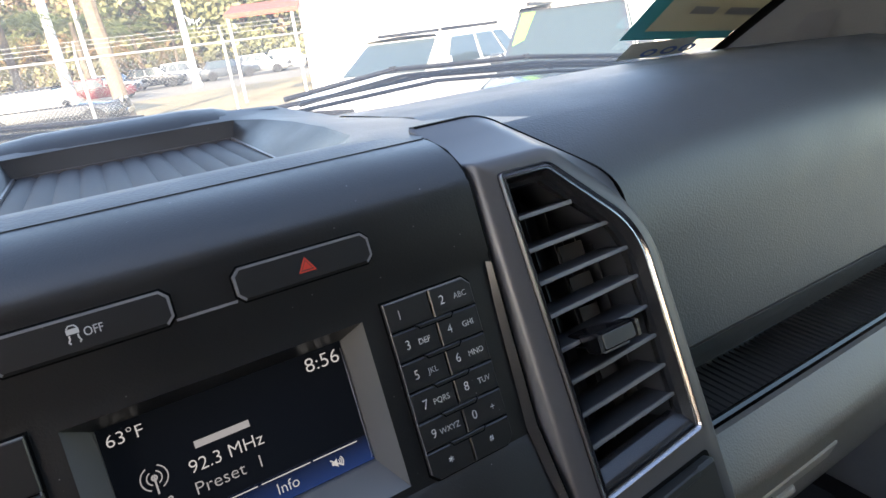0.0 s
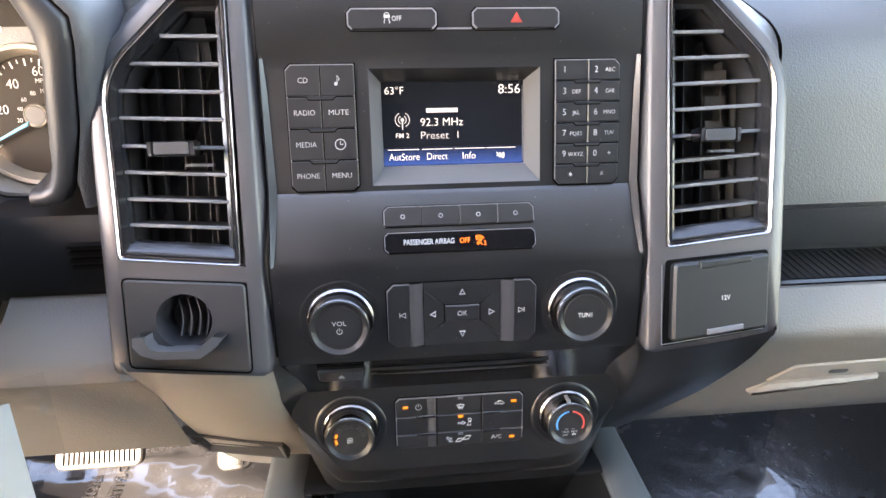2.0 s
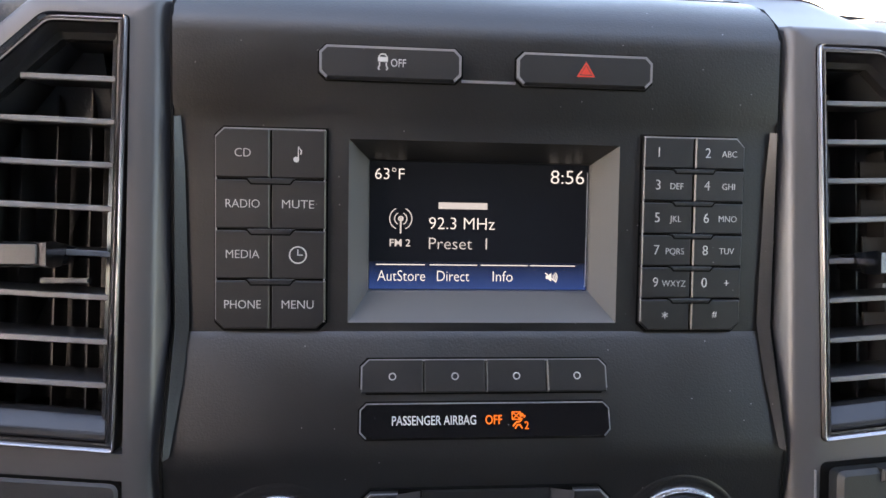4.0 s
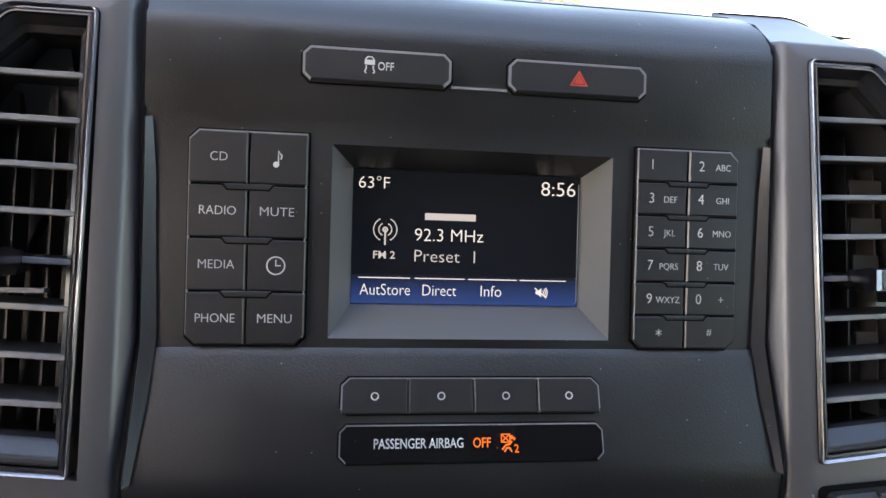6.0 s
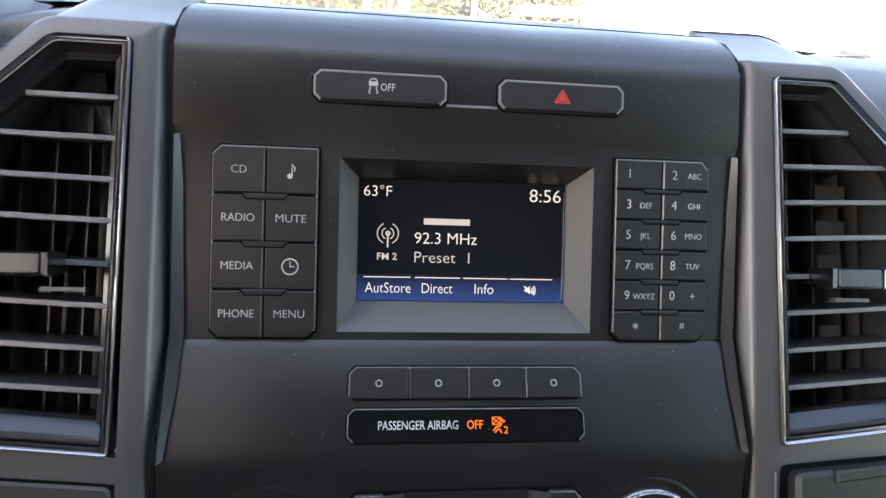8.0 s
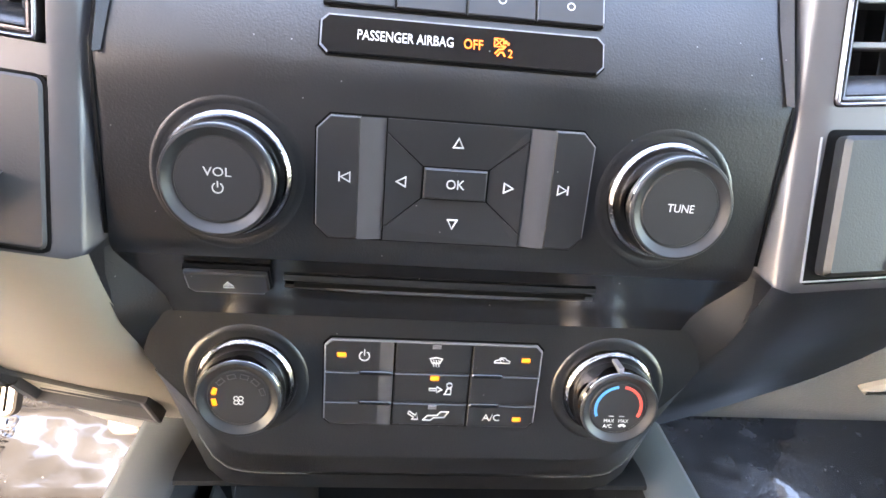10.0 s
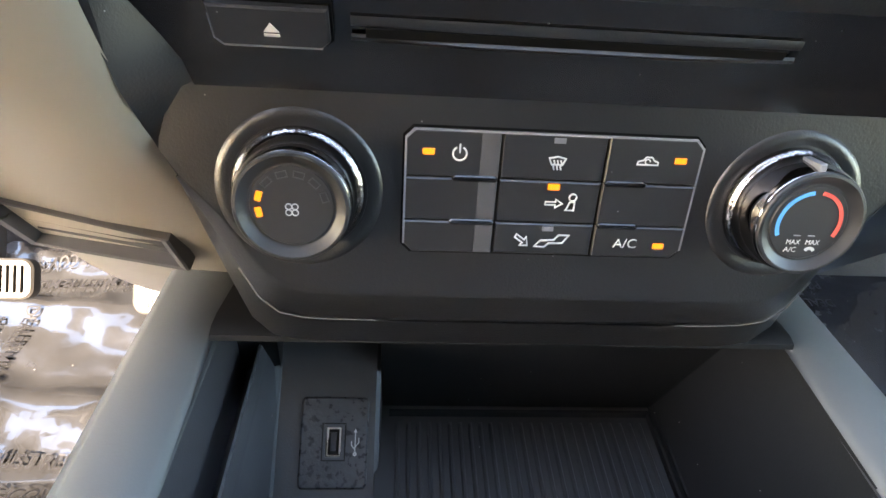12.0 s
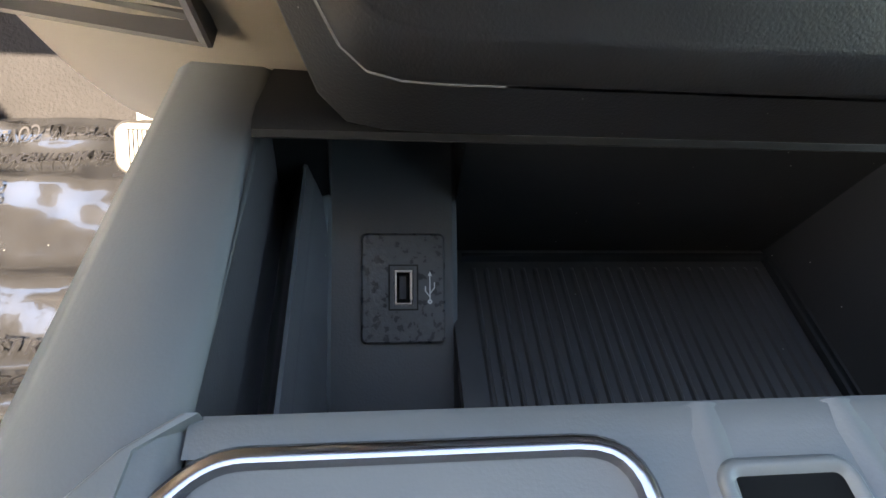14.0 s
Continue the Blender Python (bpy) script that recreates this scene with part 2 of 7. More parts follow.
def stroke(points, width, w0, w1, closed=False):
    """A flat line of the given width along points in the local plane."""
    pts = [Vector(p[:2]) for p in points]
    n = len(pts)
    left, right = [], []
    for i, p in enumerate(pts):
        a = pts[i - 1] if (closed or i) else None
        b = pts[(i + 1) % n] if (closed or i < n - 1) else None
        d1 = (p - a).normalized() if a is not None else (b - p).normalized()
        d2 = (b - p).normalized() if b is not None else d1
        k = Vector((-d1.y - d2.y, d1.x + d2.x))
        k = k / max(0.5, k.dot(Vector((-d1.y, d1.x)))) * width / 2
        left.append(p + k)
        right.append(p - k)
    rows = [[(q.x, q.y, w0) for q in left], [(q.x, q.y, w1) for q in left], [(q.x, q.y, w1) for q in right], [(q.x, q.y, w0) for q in right]]
    bm = rows_mesh(rows, close_u=closed, close_v=True)
    if not closed:
        bm.verts.ensure_lookup_table()
        bm.faces.new([bm.verts[i * n] for i in range(4)])
        bm.faces.new([bm.verts[i * n + n - 1] for i in range(4)][::-1])
    return bm


def arc(cx, cy, r, a0, a1, n=20):
    return [(cx + r * math.cos(radians(a0 + (a1 - a0) * k / n)), cy + r * math.sin(radians(a0 + (a1 - a0) * k / n))) for k in range(n + 1)]


def merged(*bms):
    me = bpy.data.meshes.new("join")
    out = bmesh.new()
    for b in bms:
        b.to_mesh(me)
        b.free()
        out.from_mesh(me)
    bpy.data.meshes.remove(me)
    return out


def moved(bm, m):
    bm.transform(m)
    return bm


LETTERS = {}


def text_mesh(words, size, squeeze=1.0, bold=0.0):
    """Built-in letters as a mesh, centred at the origin of the local plane."""
    key = (words, size, squeeze, bold)
    if key not in LETTERS:
        cu = bpy.data.curves.new("letters", "FONT")
        cu.body, cu.size, cu.align_x, cu.align_y = words, size, "CENTER", "CENTER"
        cu.extrude, cu.offset, cu.resolution_u = 0.00008, bold - 0.011 * size, 3
        tmp = bpy.data.objects.new("letters", cu)
        scene.collection.objects.link(tmp)
        bpy.context.view_layer.update()
        me = bpy.data.meshes.new_from_object(tmp.evaluated_get(bpy.context.evaluated_depsgraph_get()))
        bpy.data.objects.remove(tmp)
        me.transform(Matrix.Diagonal((squeeze, 1, 1, 1)))
        LETTERS[key] = me
    return LETTERS[key].copy()


def legend(words, size, u, v, w, mat, parent, squeeze=0.92, bold=0.0, name="legend", label=""):
    me = text_mesh(words, size, squeeze, bold)
    me.transform(Matrix.Translation((u, v, w)))
    return part_of(name, me, mat, parent, label, smooth=False)


def tilted(y, z, slope, x=0.0):
    """A plane through (x, y, z), across the car, that leans forward by slope: local x across, y up along it, z out of it."""
    a = math.atan(slope)
    m = Matrix(((1, 0, 0, x), (0, math.sin(a), -math.cos(a), y), (0, math.cos(a), math.sin(a), z), (0, 0, 0, 1)))
    return m


M_A, M_B, M_C = tilted(0, 1.418, 0.333), tilted(0, 1.418, 0.67), tilted(-0.029, 1.375, 0.22)
M_V, M_H = tilted(-0.0257, 1.378, 0.407), tilted(-0.036, 1.263, 0.22)

def soft_quad(q, r, n=4):
    """A quadrilateral with rounded corners."""
    out = []
    for i in range(4):
        p, c, s = Vector(q[i - 1]), Vector(q[i]), Vector(q[(i + 1) % 4])
        a, b = c + (p - c).normalized() * r, c + (s - c).normalized() * r
        for k in range(n + 1):
            t = k / n
            out.append(tuple((1 - t) ** 2 * a + 2 * t * (1 - t) * c + t * t * b))
    return out



# ---- centre stack: the fascia ----
stack = thing("centre_stack", pose(0, 0, 0), "black moulded plastic centre stack fascia between two grey vent pods", "fascia")
UA, UB = 0.0548, 0.1215
STEP = 0.0009  # the upper part of the face stands this much proud of the key field


def on_a(v, w=0.0):
    return (v * 0.3159 - w * 0.9488, 1.418 + v * 0.9488 + w * 0.3159)


def fascia(band=False):
    """The face in one skin: top roll, button band, key field with the display's opening, sloping band, knob band, undercut."""
    bm = bmesh.new()
    grid = {}

    def vert(u, yz):
        k = (round(u, 5), round(yz[0], 5), round(yz[1], 5))
        if k not in grid:
            grid[k] = bm.verts.new((u, yz[0], yz[1]))
        return grid[k]

    upper = [(0.094, 1.546), (0.074, 1.5454), (0.064, 1.5442), (0.055, 1.5420), (0.0475, 1.5388), (0.0425, 1.5357), (0.0395, 1.5332), (0.0376, 1.5308), on_a(0.1165, STEP), on_a(0.1120, STEP)]
    upper += [on_a(0.0845, STEP), on_a(0.0825, 0.0), on_a(0.0727)]
    lower = [on_a(0.0), on_a(-0.0035), (-0.004, 1.4122), (-0.0255, 1.3799), (-0.0277, 1.3763), (-0.0292, 1.371), (-0.0412, 1.3165),
             (-0.0415, 1.3120), (-0.0405, 1.3085), (-0.0335, 1.2905), (-0.0325, 1.284), (-0.030, 1.262)]
    prof = upper + lower[:9] if not band else lower[8:]
    wide = {1.2905: 0.1125, 1.284: 0.1090, 1.262: 0.104}
    for i in range(len(prof) - 1):
        w0, w1 = wide.get(prof[i][1], UB), wide.get(prof[i + 1][1], UB)
        for j in range(3):
            if j == 1 and i == len(upper) - 1 and not band:
                continue
            a, b = [-w0, -UA, UA, w0], [-w1, -UA, UA, w1]
            bm.faces.new([vert(a[j], prof[i]), vert(a[j + 1], prof[i]), vert(b[j + 1], prof[i + 1]), vert(b[j], prof[i + 1])])
    return bm


BAND = material("semi_gloss_black_plastic", (0.008, 0.008, 0.009), 0.24, mottle=0.1, dust=0.5, dust_size=0.005, dust_share=0.14)
part("fascia_panel", fascia(), PANEL, stack, angle=28)
part("slot_band", fascia(True), BAND, stack, "glossy black band round the disc slot", angle=28)
GAP = [(0.074, 1.5452), (0.055, 1.5418), (0.0425, 1.5352), (0.0376, 1.5303), on_a(0.1120), on_a(0.0727), on_a(0.0), (-0.004, 1.4122), (-0.0255, 1.3799), (-0.0292, 1.371), (-0.0412, 1.3165)]
for s in (-1, 1):
    part("edge_gap", rows_mesh([[(s * x, y - d, z + d * 0.4) for x, d in ((0.1211, -0.001), (0.1214, 0.0006), (0.1225, 0.0006), (0.1230, -0.004))] for y, z in GAP]), SEAM, stack, "dark gap beside the pod", angle=40)
for s in (-1, 1):
    part("side_rib", rows_mesh([[(s * x, y - d, z) for x, d in ((0.1215, 0.0005), (0.1202, 0.0032), (xi, 0.0010))] for xi, (y, z) in ((0.1185, on_a(0.080)), (0.1170, on_a(0.060)), (0.1155, on_a(0.0)), (0.1160, (-0.012, 1.400)), (0.1185, (-0.0275, 1.377)))]), PANEL, stack, "thin raised side rib", angle=20)

part("top_seam", block(-0.1212, 0.1212, 0.0738, 0.0750, 1.5445, 1.5458), DARK, stack, smooth=False)
display = thing("radio_display", M_A, "small colour radio display in a sloping grey plastic surround", "display")
R_OUT, R_IN = rect(-UA, UA, 0, 0.0727), rect(-0.0472, 0.0472, 0.0118, 0.0659)
R_MID = rect(-0.0476, 0.0476, 0.0112, 0.0663)
BEZEL = material("satin_grey_bezel", (0.120, 0.119, 0.118), 0.38, metal=0.2, grain=0.05, grain_size=0.0007, mottle=0.06)
wall_rows = [[(x, y, w) for x, y in r] for r, w in ((R_OUT, 0.0002), (R_MID, -0.0135), (R_IN, -0.0165))]
part("display_surround", rows_mesh([[r[3], r[0], r[1], r[2]] for r in wall_rows]), BEZEL, display, smooth=False)
part("upper_wall", rows_mesh([[r[2], r[3]] for r in wall_rows]), PANEL, display, "black upper wall", smooth=False)
screen = part("screen", slab(rect(-0.0485, 0.0485, 0.0105, 0.0672), -0.019, -0.0155), SCREEN, display, "lit colour screen", smooth=False)

# ---- vent pods ----
def soft_poly(pts, radii, n=6):
    """A polygon with each corner rounded by its own radius; always n + 1 points a corner."""
    out = []
    for i, (c, r) in enumerate(zip(pts, radii)):
        p, c, q = Vector(pts[i - 1]), Vector(c), Vector(pts[(i + 1) % len(pts)])
        a, b = c + (p - c).normalized() * r, c + (q - c).normalized() * r
        for k in range(n + 1):
            t = k / n
            out.append(tuple((1 - t) ** 2 * a + 2 * t * (1 - t) * c + t * t * b))
    return out


VENT = soft_poly([(0.1368, 0.1636), (0.1675, 0.1636), (0.2132, 0.1188), (0.2120, 0.0060), (0.1380, -0.0010)], (0.0030, 0.0040, 0.0200, 0.0040, 0.0030))
FACE = soft_poly([(0.1285, 0.1690), (0.1700, 0.1690), (0.2195, 0.1215), (0.2190, -0.0650), (0.1270, -0.0735)], (0.0020, 0.0060, 0.0280, 0.0080, 0.0050))


def v_world(u, v, w=0.0):
    return tuple(M_V @ Vector((u, v, w)))


def pod(side):
    ob = thing("vent_pod", pose(0, 0, 0), "satin dark grey painted pod round a tall air vent", "trim panel", "pods beside the radio")
    gap = VENT if side > 0 else soft_poly([(0.1368, 0.1636), (0.1675, 0.1636), (0.2132, 0.1188), (0.2112, -0.0620), (0.1358, -0.0700)], (0.0030, 0.0040, 0.0200, 0.0040, 0.0030))
    hole = [v_world(side * u, v) for u, v in gap]
    hole_in = [v_world(side * u, v, -0.012) for u, v in gap]
    if side < 0:
        part("bridge", moved(slab([(-0.1355, -0.0112), (-0.2135, -0.0050), (-0.2135, 0.0061), (-0.1355, -0.0012)], -0.008, -0.0002), M_V), POD, ob, smooth=False)
    face = [v_world(side * u, v) for u, v in FACE]
    mid = [v_world(side * u, v, -0.0022) for u, v in soft_poly([(0.1262, 0.1712), (0.1716, 0.1712), (0.2222, 0.1226), (0.2217, -0.0662), (0.1250, -0.0760)], (0.0020, 0.0065, 0.0290, 0.0080, 0.0050))]
    ledge = [v_world(side * u, v, -0.0095) for u, v in soft_poly([(0.1228, 0.1735), (0.1730, 0.1745), (0.2245, 0.1238), (0.2240, -0.0672), (0.1226, -0.0790)], (0.0020, 0.0070, 0.0300, 0.0080, 0.0050))]
    deep = [(Vector(a).lerp(Vector(b), 0.55)) for a, b in zip(ledge, [(side * x, y, z) for x, y, z in soft_poly([(0.1222, 0.092, 1.5490), (0.166, 0.092, 1.5495), (0.236, 0.055, 1.503), (0.229, 0.030, 1.327), (0.1222, -0.005, 1.313)], (0.002, 0.010, 0.020, 0.008, 0.005))])]
    back = [(side * x, y, z) for x, y, z in soft_poly([(0.1222, 0.092, 1.5490), (0.166, 0.092, 1.5495), (0.236, 0.055, 1.503), (0.229, 0.030, 1.327), (0.1222, -0.005, 1.313)], (0.002, 0.010, 0.020, 0.008, 0.005))]
    part("pod_shell", rows_mesh([hole_in, hole, face, mid, ledge, deep, back], close_u=True), POD, ob, angle=48)
    run = [Vector(q) for q in back[6:24]]
    part("gap_line", rows_mesh([[tuple(q + Vector((dx * side, dy, dz))) for dx, dy, dz in ((-0.001, 0.001, 0.0002), (0.0006, -0.0016, 0.0002), (0.0018, -0.003, -0.0018), (0.001, 0.001, -0.003))] for q in run], close_u=True), SEAM, ob, "dark gap between pod and dashboard")
    return ob


pod(-1)
pod(1)


LIPM = material("dark_grey_moulding", (0.095, 0.096, 0.10), 0.42, mottle=0.06)
SILL = material("dark_chrome_sill", (0.055, 0.055, 0.058), 0.22, metal=0.7, wear=0.04)


def vent(side):
    ob = thing("air_vent", M_V, "tall black air vent with a chrome frame, slats and a tab", "air vent", "air vents beside the radio")
    s = side
    p = [(s * u, v) for u, v in VENT]
    p = ccw(p)
    part("chrome_frame", rows_mesh([[(x, y, w) for x, y in inset(p, d)] for d, w in ((0.0004, -0.006), (0.0004, 0.0010), (0.0009, 0.0019), (0.0015, 0.0016), (0.0019, 0.0002), (0.0027, -0.0002), (0.0031, 0.0008), (0.0037, 0.0008), (0.0042, -0.0004), (0.0043, -0.008))], close_u=True), CHROME, ob, "polished chrome frame", angle=50)
    c, d = inset(p, 0.0043), inset(p, 0.0085)
    e = inset(p, 0.0062)
    part("inner_sill", rows_mesh([[(x, y, 0.0004) for x, y in c], [(x, y, -0.0046) for x, y in e], [(x, y, -0.0058) for x, y in d], [(x, y, -0.010) for x, y in d]], close_u=True), SILL, ob, "dark chrome inner sill", angle=40)
    part("lower_sill", rows_mesh([[(s * u, 0.0070 * (u - 0.138) / 0.074 - 0.0010 + dv, w) for dv, w in ((0.0040, -0.0004), (0.0050, -0.0006), (0.0075, -0.0022), (0.0115, -0.0062), (0.0125, -0.0072), (0.0126, -0.012))] for u in (0.1405, 0.175, 0.2090)]), SILL, ob, "dark chrome lower sill", angle=50)
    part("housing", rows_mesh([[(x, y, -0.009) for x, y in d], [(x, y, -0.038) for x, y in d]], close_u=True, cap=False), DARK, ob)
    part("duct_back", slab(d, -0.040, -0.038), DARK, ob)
    zs = [0.1404, 0.1240, 0.1075, 0.0910, 0.0738, 0.0575, 0.0408, 0.0245]
    for k, v in enumerate(zs):
        u0, u1 = 0.1402, 0.2070
        if k == 0:
            u1 = 0.1785
        elif k == 1:
            u1 = 0.1985
        rise = 0.085 * (1 - v / 0.165)
        front = [(-0.0050, -0.0008), (-0.0050, 0.0008), (-0.0056, 0.0012), (-0.0062, 0.0011), (-0.0062, -0.0012), (-0.0056, -0.0012)]
        body = [(-0.0060, -0.0008), (-0.0060, 0.0008), (-0.024, 0.0026), (-0.024, 0.0014)]
        ends = (u0, u1 - 0.002, u1)
        # Bodies stay cavity dark; the front edge is lightened for its highlight.
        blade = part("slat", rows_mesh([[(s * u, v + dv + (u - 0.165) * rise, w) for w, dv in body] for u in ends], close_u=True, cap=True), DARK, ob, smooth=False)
        part("front_edge_highlight", rows_mesh([[(s * u, v + dv + (u - 0.165) * rise, w) for w, dv in front] for u in ends], close_u=True, cap=True), SLAT, blade, "front edge in lighter grey for its highlight", smooth=False)
    for u in (0.149, 0.1625, 0.176, 0.190, 0.2005):
        top = 0.150 if u < 0.165 else 0.150 - (u - 0.165)
        part("vane", block(*sorted((s * (u - 0.0004), s * (u + 0.0004))), 0.008, top, -0.036, -0.026), VANE, ob, smooth=False)
    # Pale plates in the right vent paint in reflections seen between the slats.
    if s > 0:
        for u0, u1, v0, v1 in ((0.1765, 0.1925, 0.1085, 0.1190), (0.1768, 0.1920, 0.0925, 0.1015), (0.1775, 0.1900, 0.0770, 0.0845), (0.1780, 0.1885, 0.0440, 0.0500)):
            part("vane_reflection", moved(slab(rect(u0, u1, v0, v1), -0.0008, 0.0008), Matrix.Translation((0, 0, -0.025))), VANE_GLINT, ob, "pale patch standing for a reflection in the vanes", smooth=False)
    tab_v = 0.0735
    face_rows = [(round_rect(-0.0110, 0.0110, -0.0030, 0.0034, 0.002), -0.016), (round_rect(-0.0122, 0.0122, -0.0044, 0.0044, 0.0026), 0.002),
                 (round_rect(-0.0124, 0.0124, -0.0047, 0.0047, 0.0028), 0.0085), (round_rect(-0.0118, 0.0118, -0.0041, 0.0041, 0.0024), 0.0101)]
    tab = part("tab", rows_mesh([[(x, y, w) for x, y in r] for r, w in face_rows], close_u=True, cap=True), GLOSS, ob, "glossy black adjusting tab", angle=40)
    tab.location = (s * 0.1705 - 0.0015, tab_v - 0.0010, 0.0)
    part("tab_face", slab(round_rect(-0.0100, 0.0100, -0.0036, 0.0036, 0.0010), 0.0095, 0.0106, 0.0003), PORT, tab, "satin black front face")
    for e in (-1, 1):
        part("chrome_end", rows_mesh([[(e * (0.0122 + d), v, w) for v, w in ((-0.0040, 0.0106), (-0.0049, 0.0080), (-0.0042, 0.001), (0.0040, -0.003), (0.0049, 0.0080), (0.0040, 0.0110))] for d in (-0.0010, 0.0000, 0.0008, 0.0011)], close_u=True, cap=True), CHROME, tab, "chrome end cap", angle=60)
    part("slider", block(0.002, 0.019, -0.0105, -0.0088, -0.010, -0.006), LIPM, tab, smooth=False)
    part("stem", block(-0.010, 0.010, -0.0012, 0.0012, -0.034, -0.014), DARK, tab)
    return ob


vent(-1)
vent(1)


# ---- lower pods ----
def inner_edge(z):
    """Half width of the climate unit's outline at the height z."""
    pts = ((1.33, 0.1235), (1.262, 0.1225), (1.243, 0.1205), (1.222, 0.1140), (1.203, 0.1075), (1.187, 0.1020), (1.05, 0.1010))
    for (za, xa), (zb, xb) in zip(pts, pts[1:]):
        if z >= zb:
            return xa + (xb - xa) * (za - z) / (za - zb)
    return pts[-1][1]


def lower_pod(side, mat, label):
    ob = thing("lower_pod_cover", pose(0, 0, 0), label, "trim panel")
    s = side
    rows, wall = [], []
    n = 22 if s < 0 else 17
    edge = ((0, 0.2165), (0.1, 0.209), (0.2, 0.2062), (0.7, 0.2055), (1.05, 0.2035), (1.2, 0.200), (1.32, 0.192), (1.42, 0.176)) if s < 0 else ((0, 0.2205), (0.2, 0.2165), (0.5, 0.202), (0.8, 0.180), (1.07, 0.160))
    for k in range(n + 1):
        t = (1.40 if s < 0 else 1.065) * k / n
        y = -0.057 + 0.014 * t + 0.066 * t ** 1.4 if s < 0 else -0.057 + 0.085 * t ** 1.25
        z = 1.3145 - 0.160 * t
        xi = inner_edge(z)
        a = max(q for q in range(len(edge) - 1) if edge[q][0] <= t)
        xo = edge[a][1] + (edge[a + 1][1] - edge[a][1]) * (t - edge[a][0]) / (edge[a + 1][0] - edge[a][0])
        zo = z + 0.010 * (1 - min(t, 1))
        sag = 0.010 * min(1, t * 1.5) if s < 0 else 0.004
        wall.append([(s * (xi - 0.020), 0.034, z), (s * (xi - 0.006), 0.012 + max(0.0, y), z), (s * xi, y + 0.0045, z)])
        rows.append([(s * xi, y + 0.004, z), (s * (xi + 0.005), y, z), (s * (xi + (xo - xi) * 0.55), y + sag * 0.4, (z + zo) / 2), (s * (xo - 0.006), y + sag, zo), (s * xo, y + sag + 0.008, zo), (s * (xo + 0.003), y + sag + 0.07, zo)])
    part("cover_shell", rows_mesh(rows), mat, ob, angle=50)
    part("inner_wall", rows_mesh(wall), PANEL, ob, "black inner side wall", angle=50)
    return ob


for s in (-1, 1):
    band = (((0.1213, -0.0400, 1.3110), (0.1236, -0.0500, 1.3130)), ((0.1190, -0.0385, 1.3035), (0.1236, -0.0490, 1.3020)), ((0.1125, -0.0335, 1.2905), (0.1234, -0.0465, 1.2900)), ((0.1088, -0.0322, 1.2830), (0.1230, -0.0430, 1.2780)), ((0.1040, -0.0295, 1.2620), (0.1225, -0.0345, 1.2620)), ((0.1040, -0.0270, 1.2420), (0.1205, -0.0255, 1.2420)))
    part("side_band", rows_mesh([[(s * x, y, z) for x, y, z in (a, tuple(Vector(a).lerp(Vector(b), 0.6) + Vector((0, 0.0015, 0))), b)] for a, b in band]), PANEL, stack, "black band beside the climate unit", angle=50)
lower_pod(-1, CHAMPAGNE, "satin warm grey cover below the vent pod")
lower_pod(1, PANEL, "black plastic cover below the vent pod")

# ---- climate panel ----
climate = thing("climate_unit", M_H, "black eight-sided climate control unit with a rounded chin", "climate control")


def hz(z):
    return (z - 1.263) / 0.9767


C_TOP = [(0.0, 1.2120), (0.03, 1.2120), (0.055, 1.2120), (0.068, 1.2120), (0.078, 1.2125), (0.085, 1.2145), (0.0905, 1.2185), (0.0960, 1.2260), (0.1040, 1.2380), (0.1150, 1.2500)]
C_EDGE = [(0.0, 1.1765), (0.03, 1.1765), (0.055, 1.1765), (0.070, 1.1766), (0.084, 1.1770), (0.0945, 1.1790), (0.1020, 1.1868), (0.1085, 1.2030), (0.1155, 1.2220), (0.1215, 1.2430)]
def whole(half, f):
    return [f(-x, z) for x, z in half[:0:-1]] + [f(x, z) for x, z in half]
def between(k):
    return [(p[0] + (q[0] - p[0]) * k, p[1] + (q[1] - p[1]) * k) for p, q in zip(C_TOP, C_EDGE)]
face_y = lambda z: -0.036 + (z - 1.263) * 0.22
UPPER = [(-0.1150, 1.2500), (-0.1200, 1.2580), (-0.1195, 1.2610), (-0.1115, 1.2820), (-0.1095, 1.2835), (0.1095, 1.2835), (0.1115, 1.2820), (0.1195, 1.2610), (0.1200, 1.2580), (0.1150, 1.2500)]
FLAT = [(x, hz(z)) for x, z in whole(C_TOP, lambda x, z: (x, z))[1:-1]] + [(x, hz(z)) for x, z in UPPER[::-1]]
part("panel_face", slab(FLAT, -0.0030, -0.0013), PANEL, climate, smooth=False)
part("upper_edge", rows_mesh([[(x * (1 + 0.35 * d), hz(z) + (0.4 * d if z > 1.27 else 0), -0.0013 - w) for x, z in UPPER] for d, w in ((0.0, 0.0), (0.002, 0.0004), (0.004, 0.0018), (0.004, 0.022))]), PANEL, climate)
CHIN = ((0.0, 0.0012), (0.03, 0.0011), (0.07, 0.0014), (0.34, 0.0042), (0.40, 0.0052), (0.45, 0.0068), (0.94, 0.0168), (0.98, 0.0182), (1.0, 0.0200))
chin_rows = [whole(between(k), lambda x, z, d=d: (x, face_y(z) + d, z)) for k, d in CHIN]
chin_rows += [whole(C_EDGE, lambda x, z: (x * 0.97, -0.010, z - 0.002)), whole(C_EDGE, lambda x, z: (x * 0.96, 0.030, z - 0.010))]
part("chin", rows_mesh(chin_rows), PANEL, stack, "creased chin", angle=24)
# A thin pale bead paints in the catch-light along the chin's crease.
CREASE_GLINT = material("crease_highlight_grey", (0.10, 0.098, 0.095), 0.3)
crease = whole(between(0.40), lambda x, z: Vector((x, face_y(z) + 0.0049, z)))
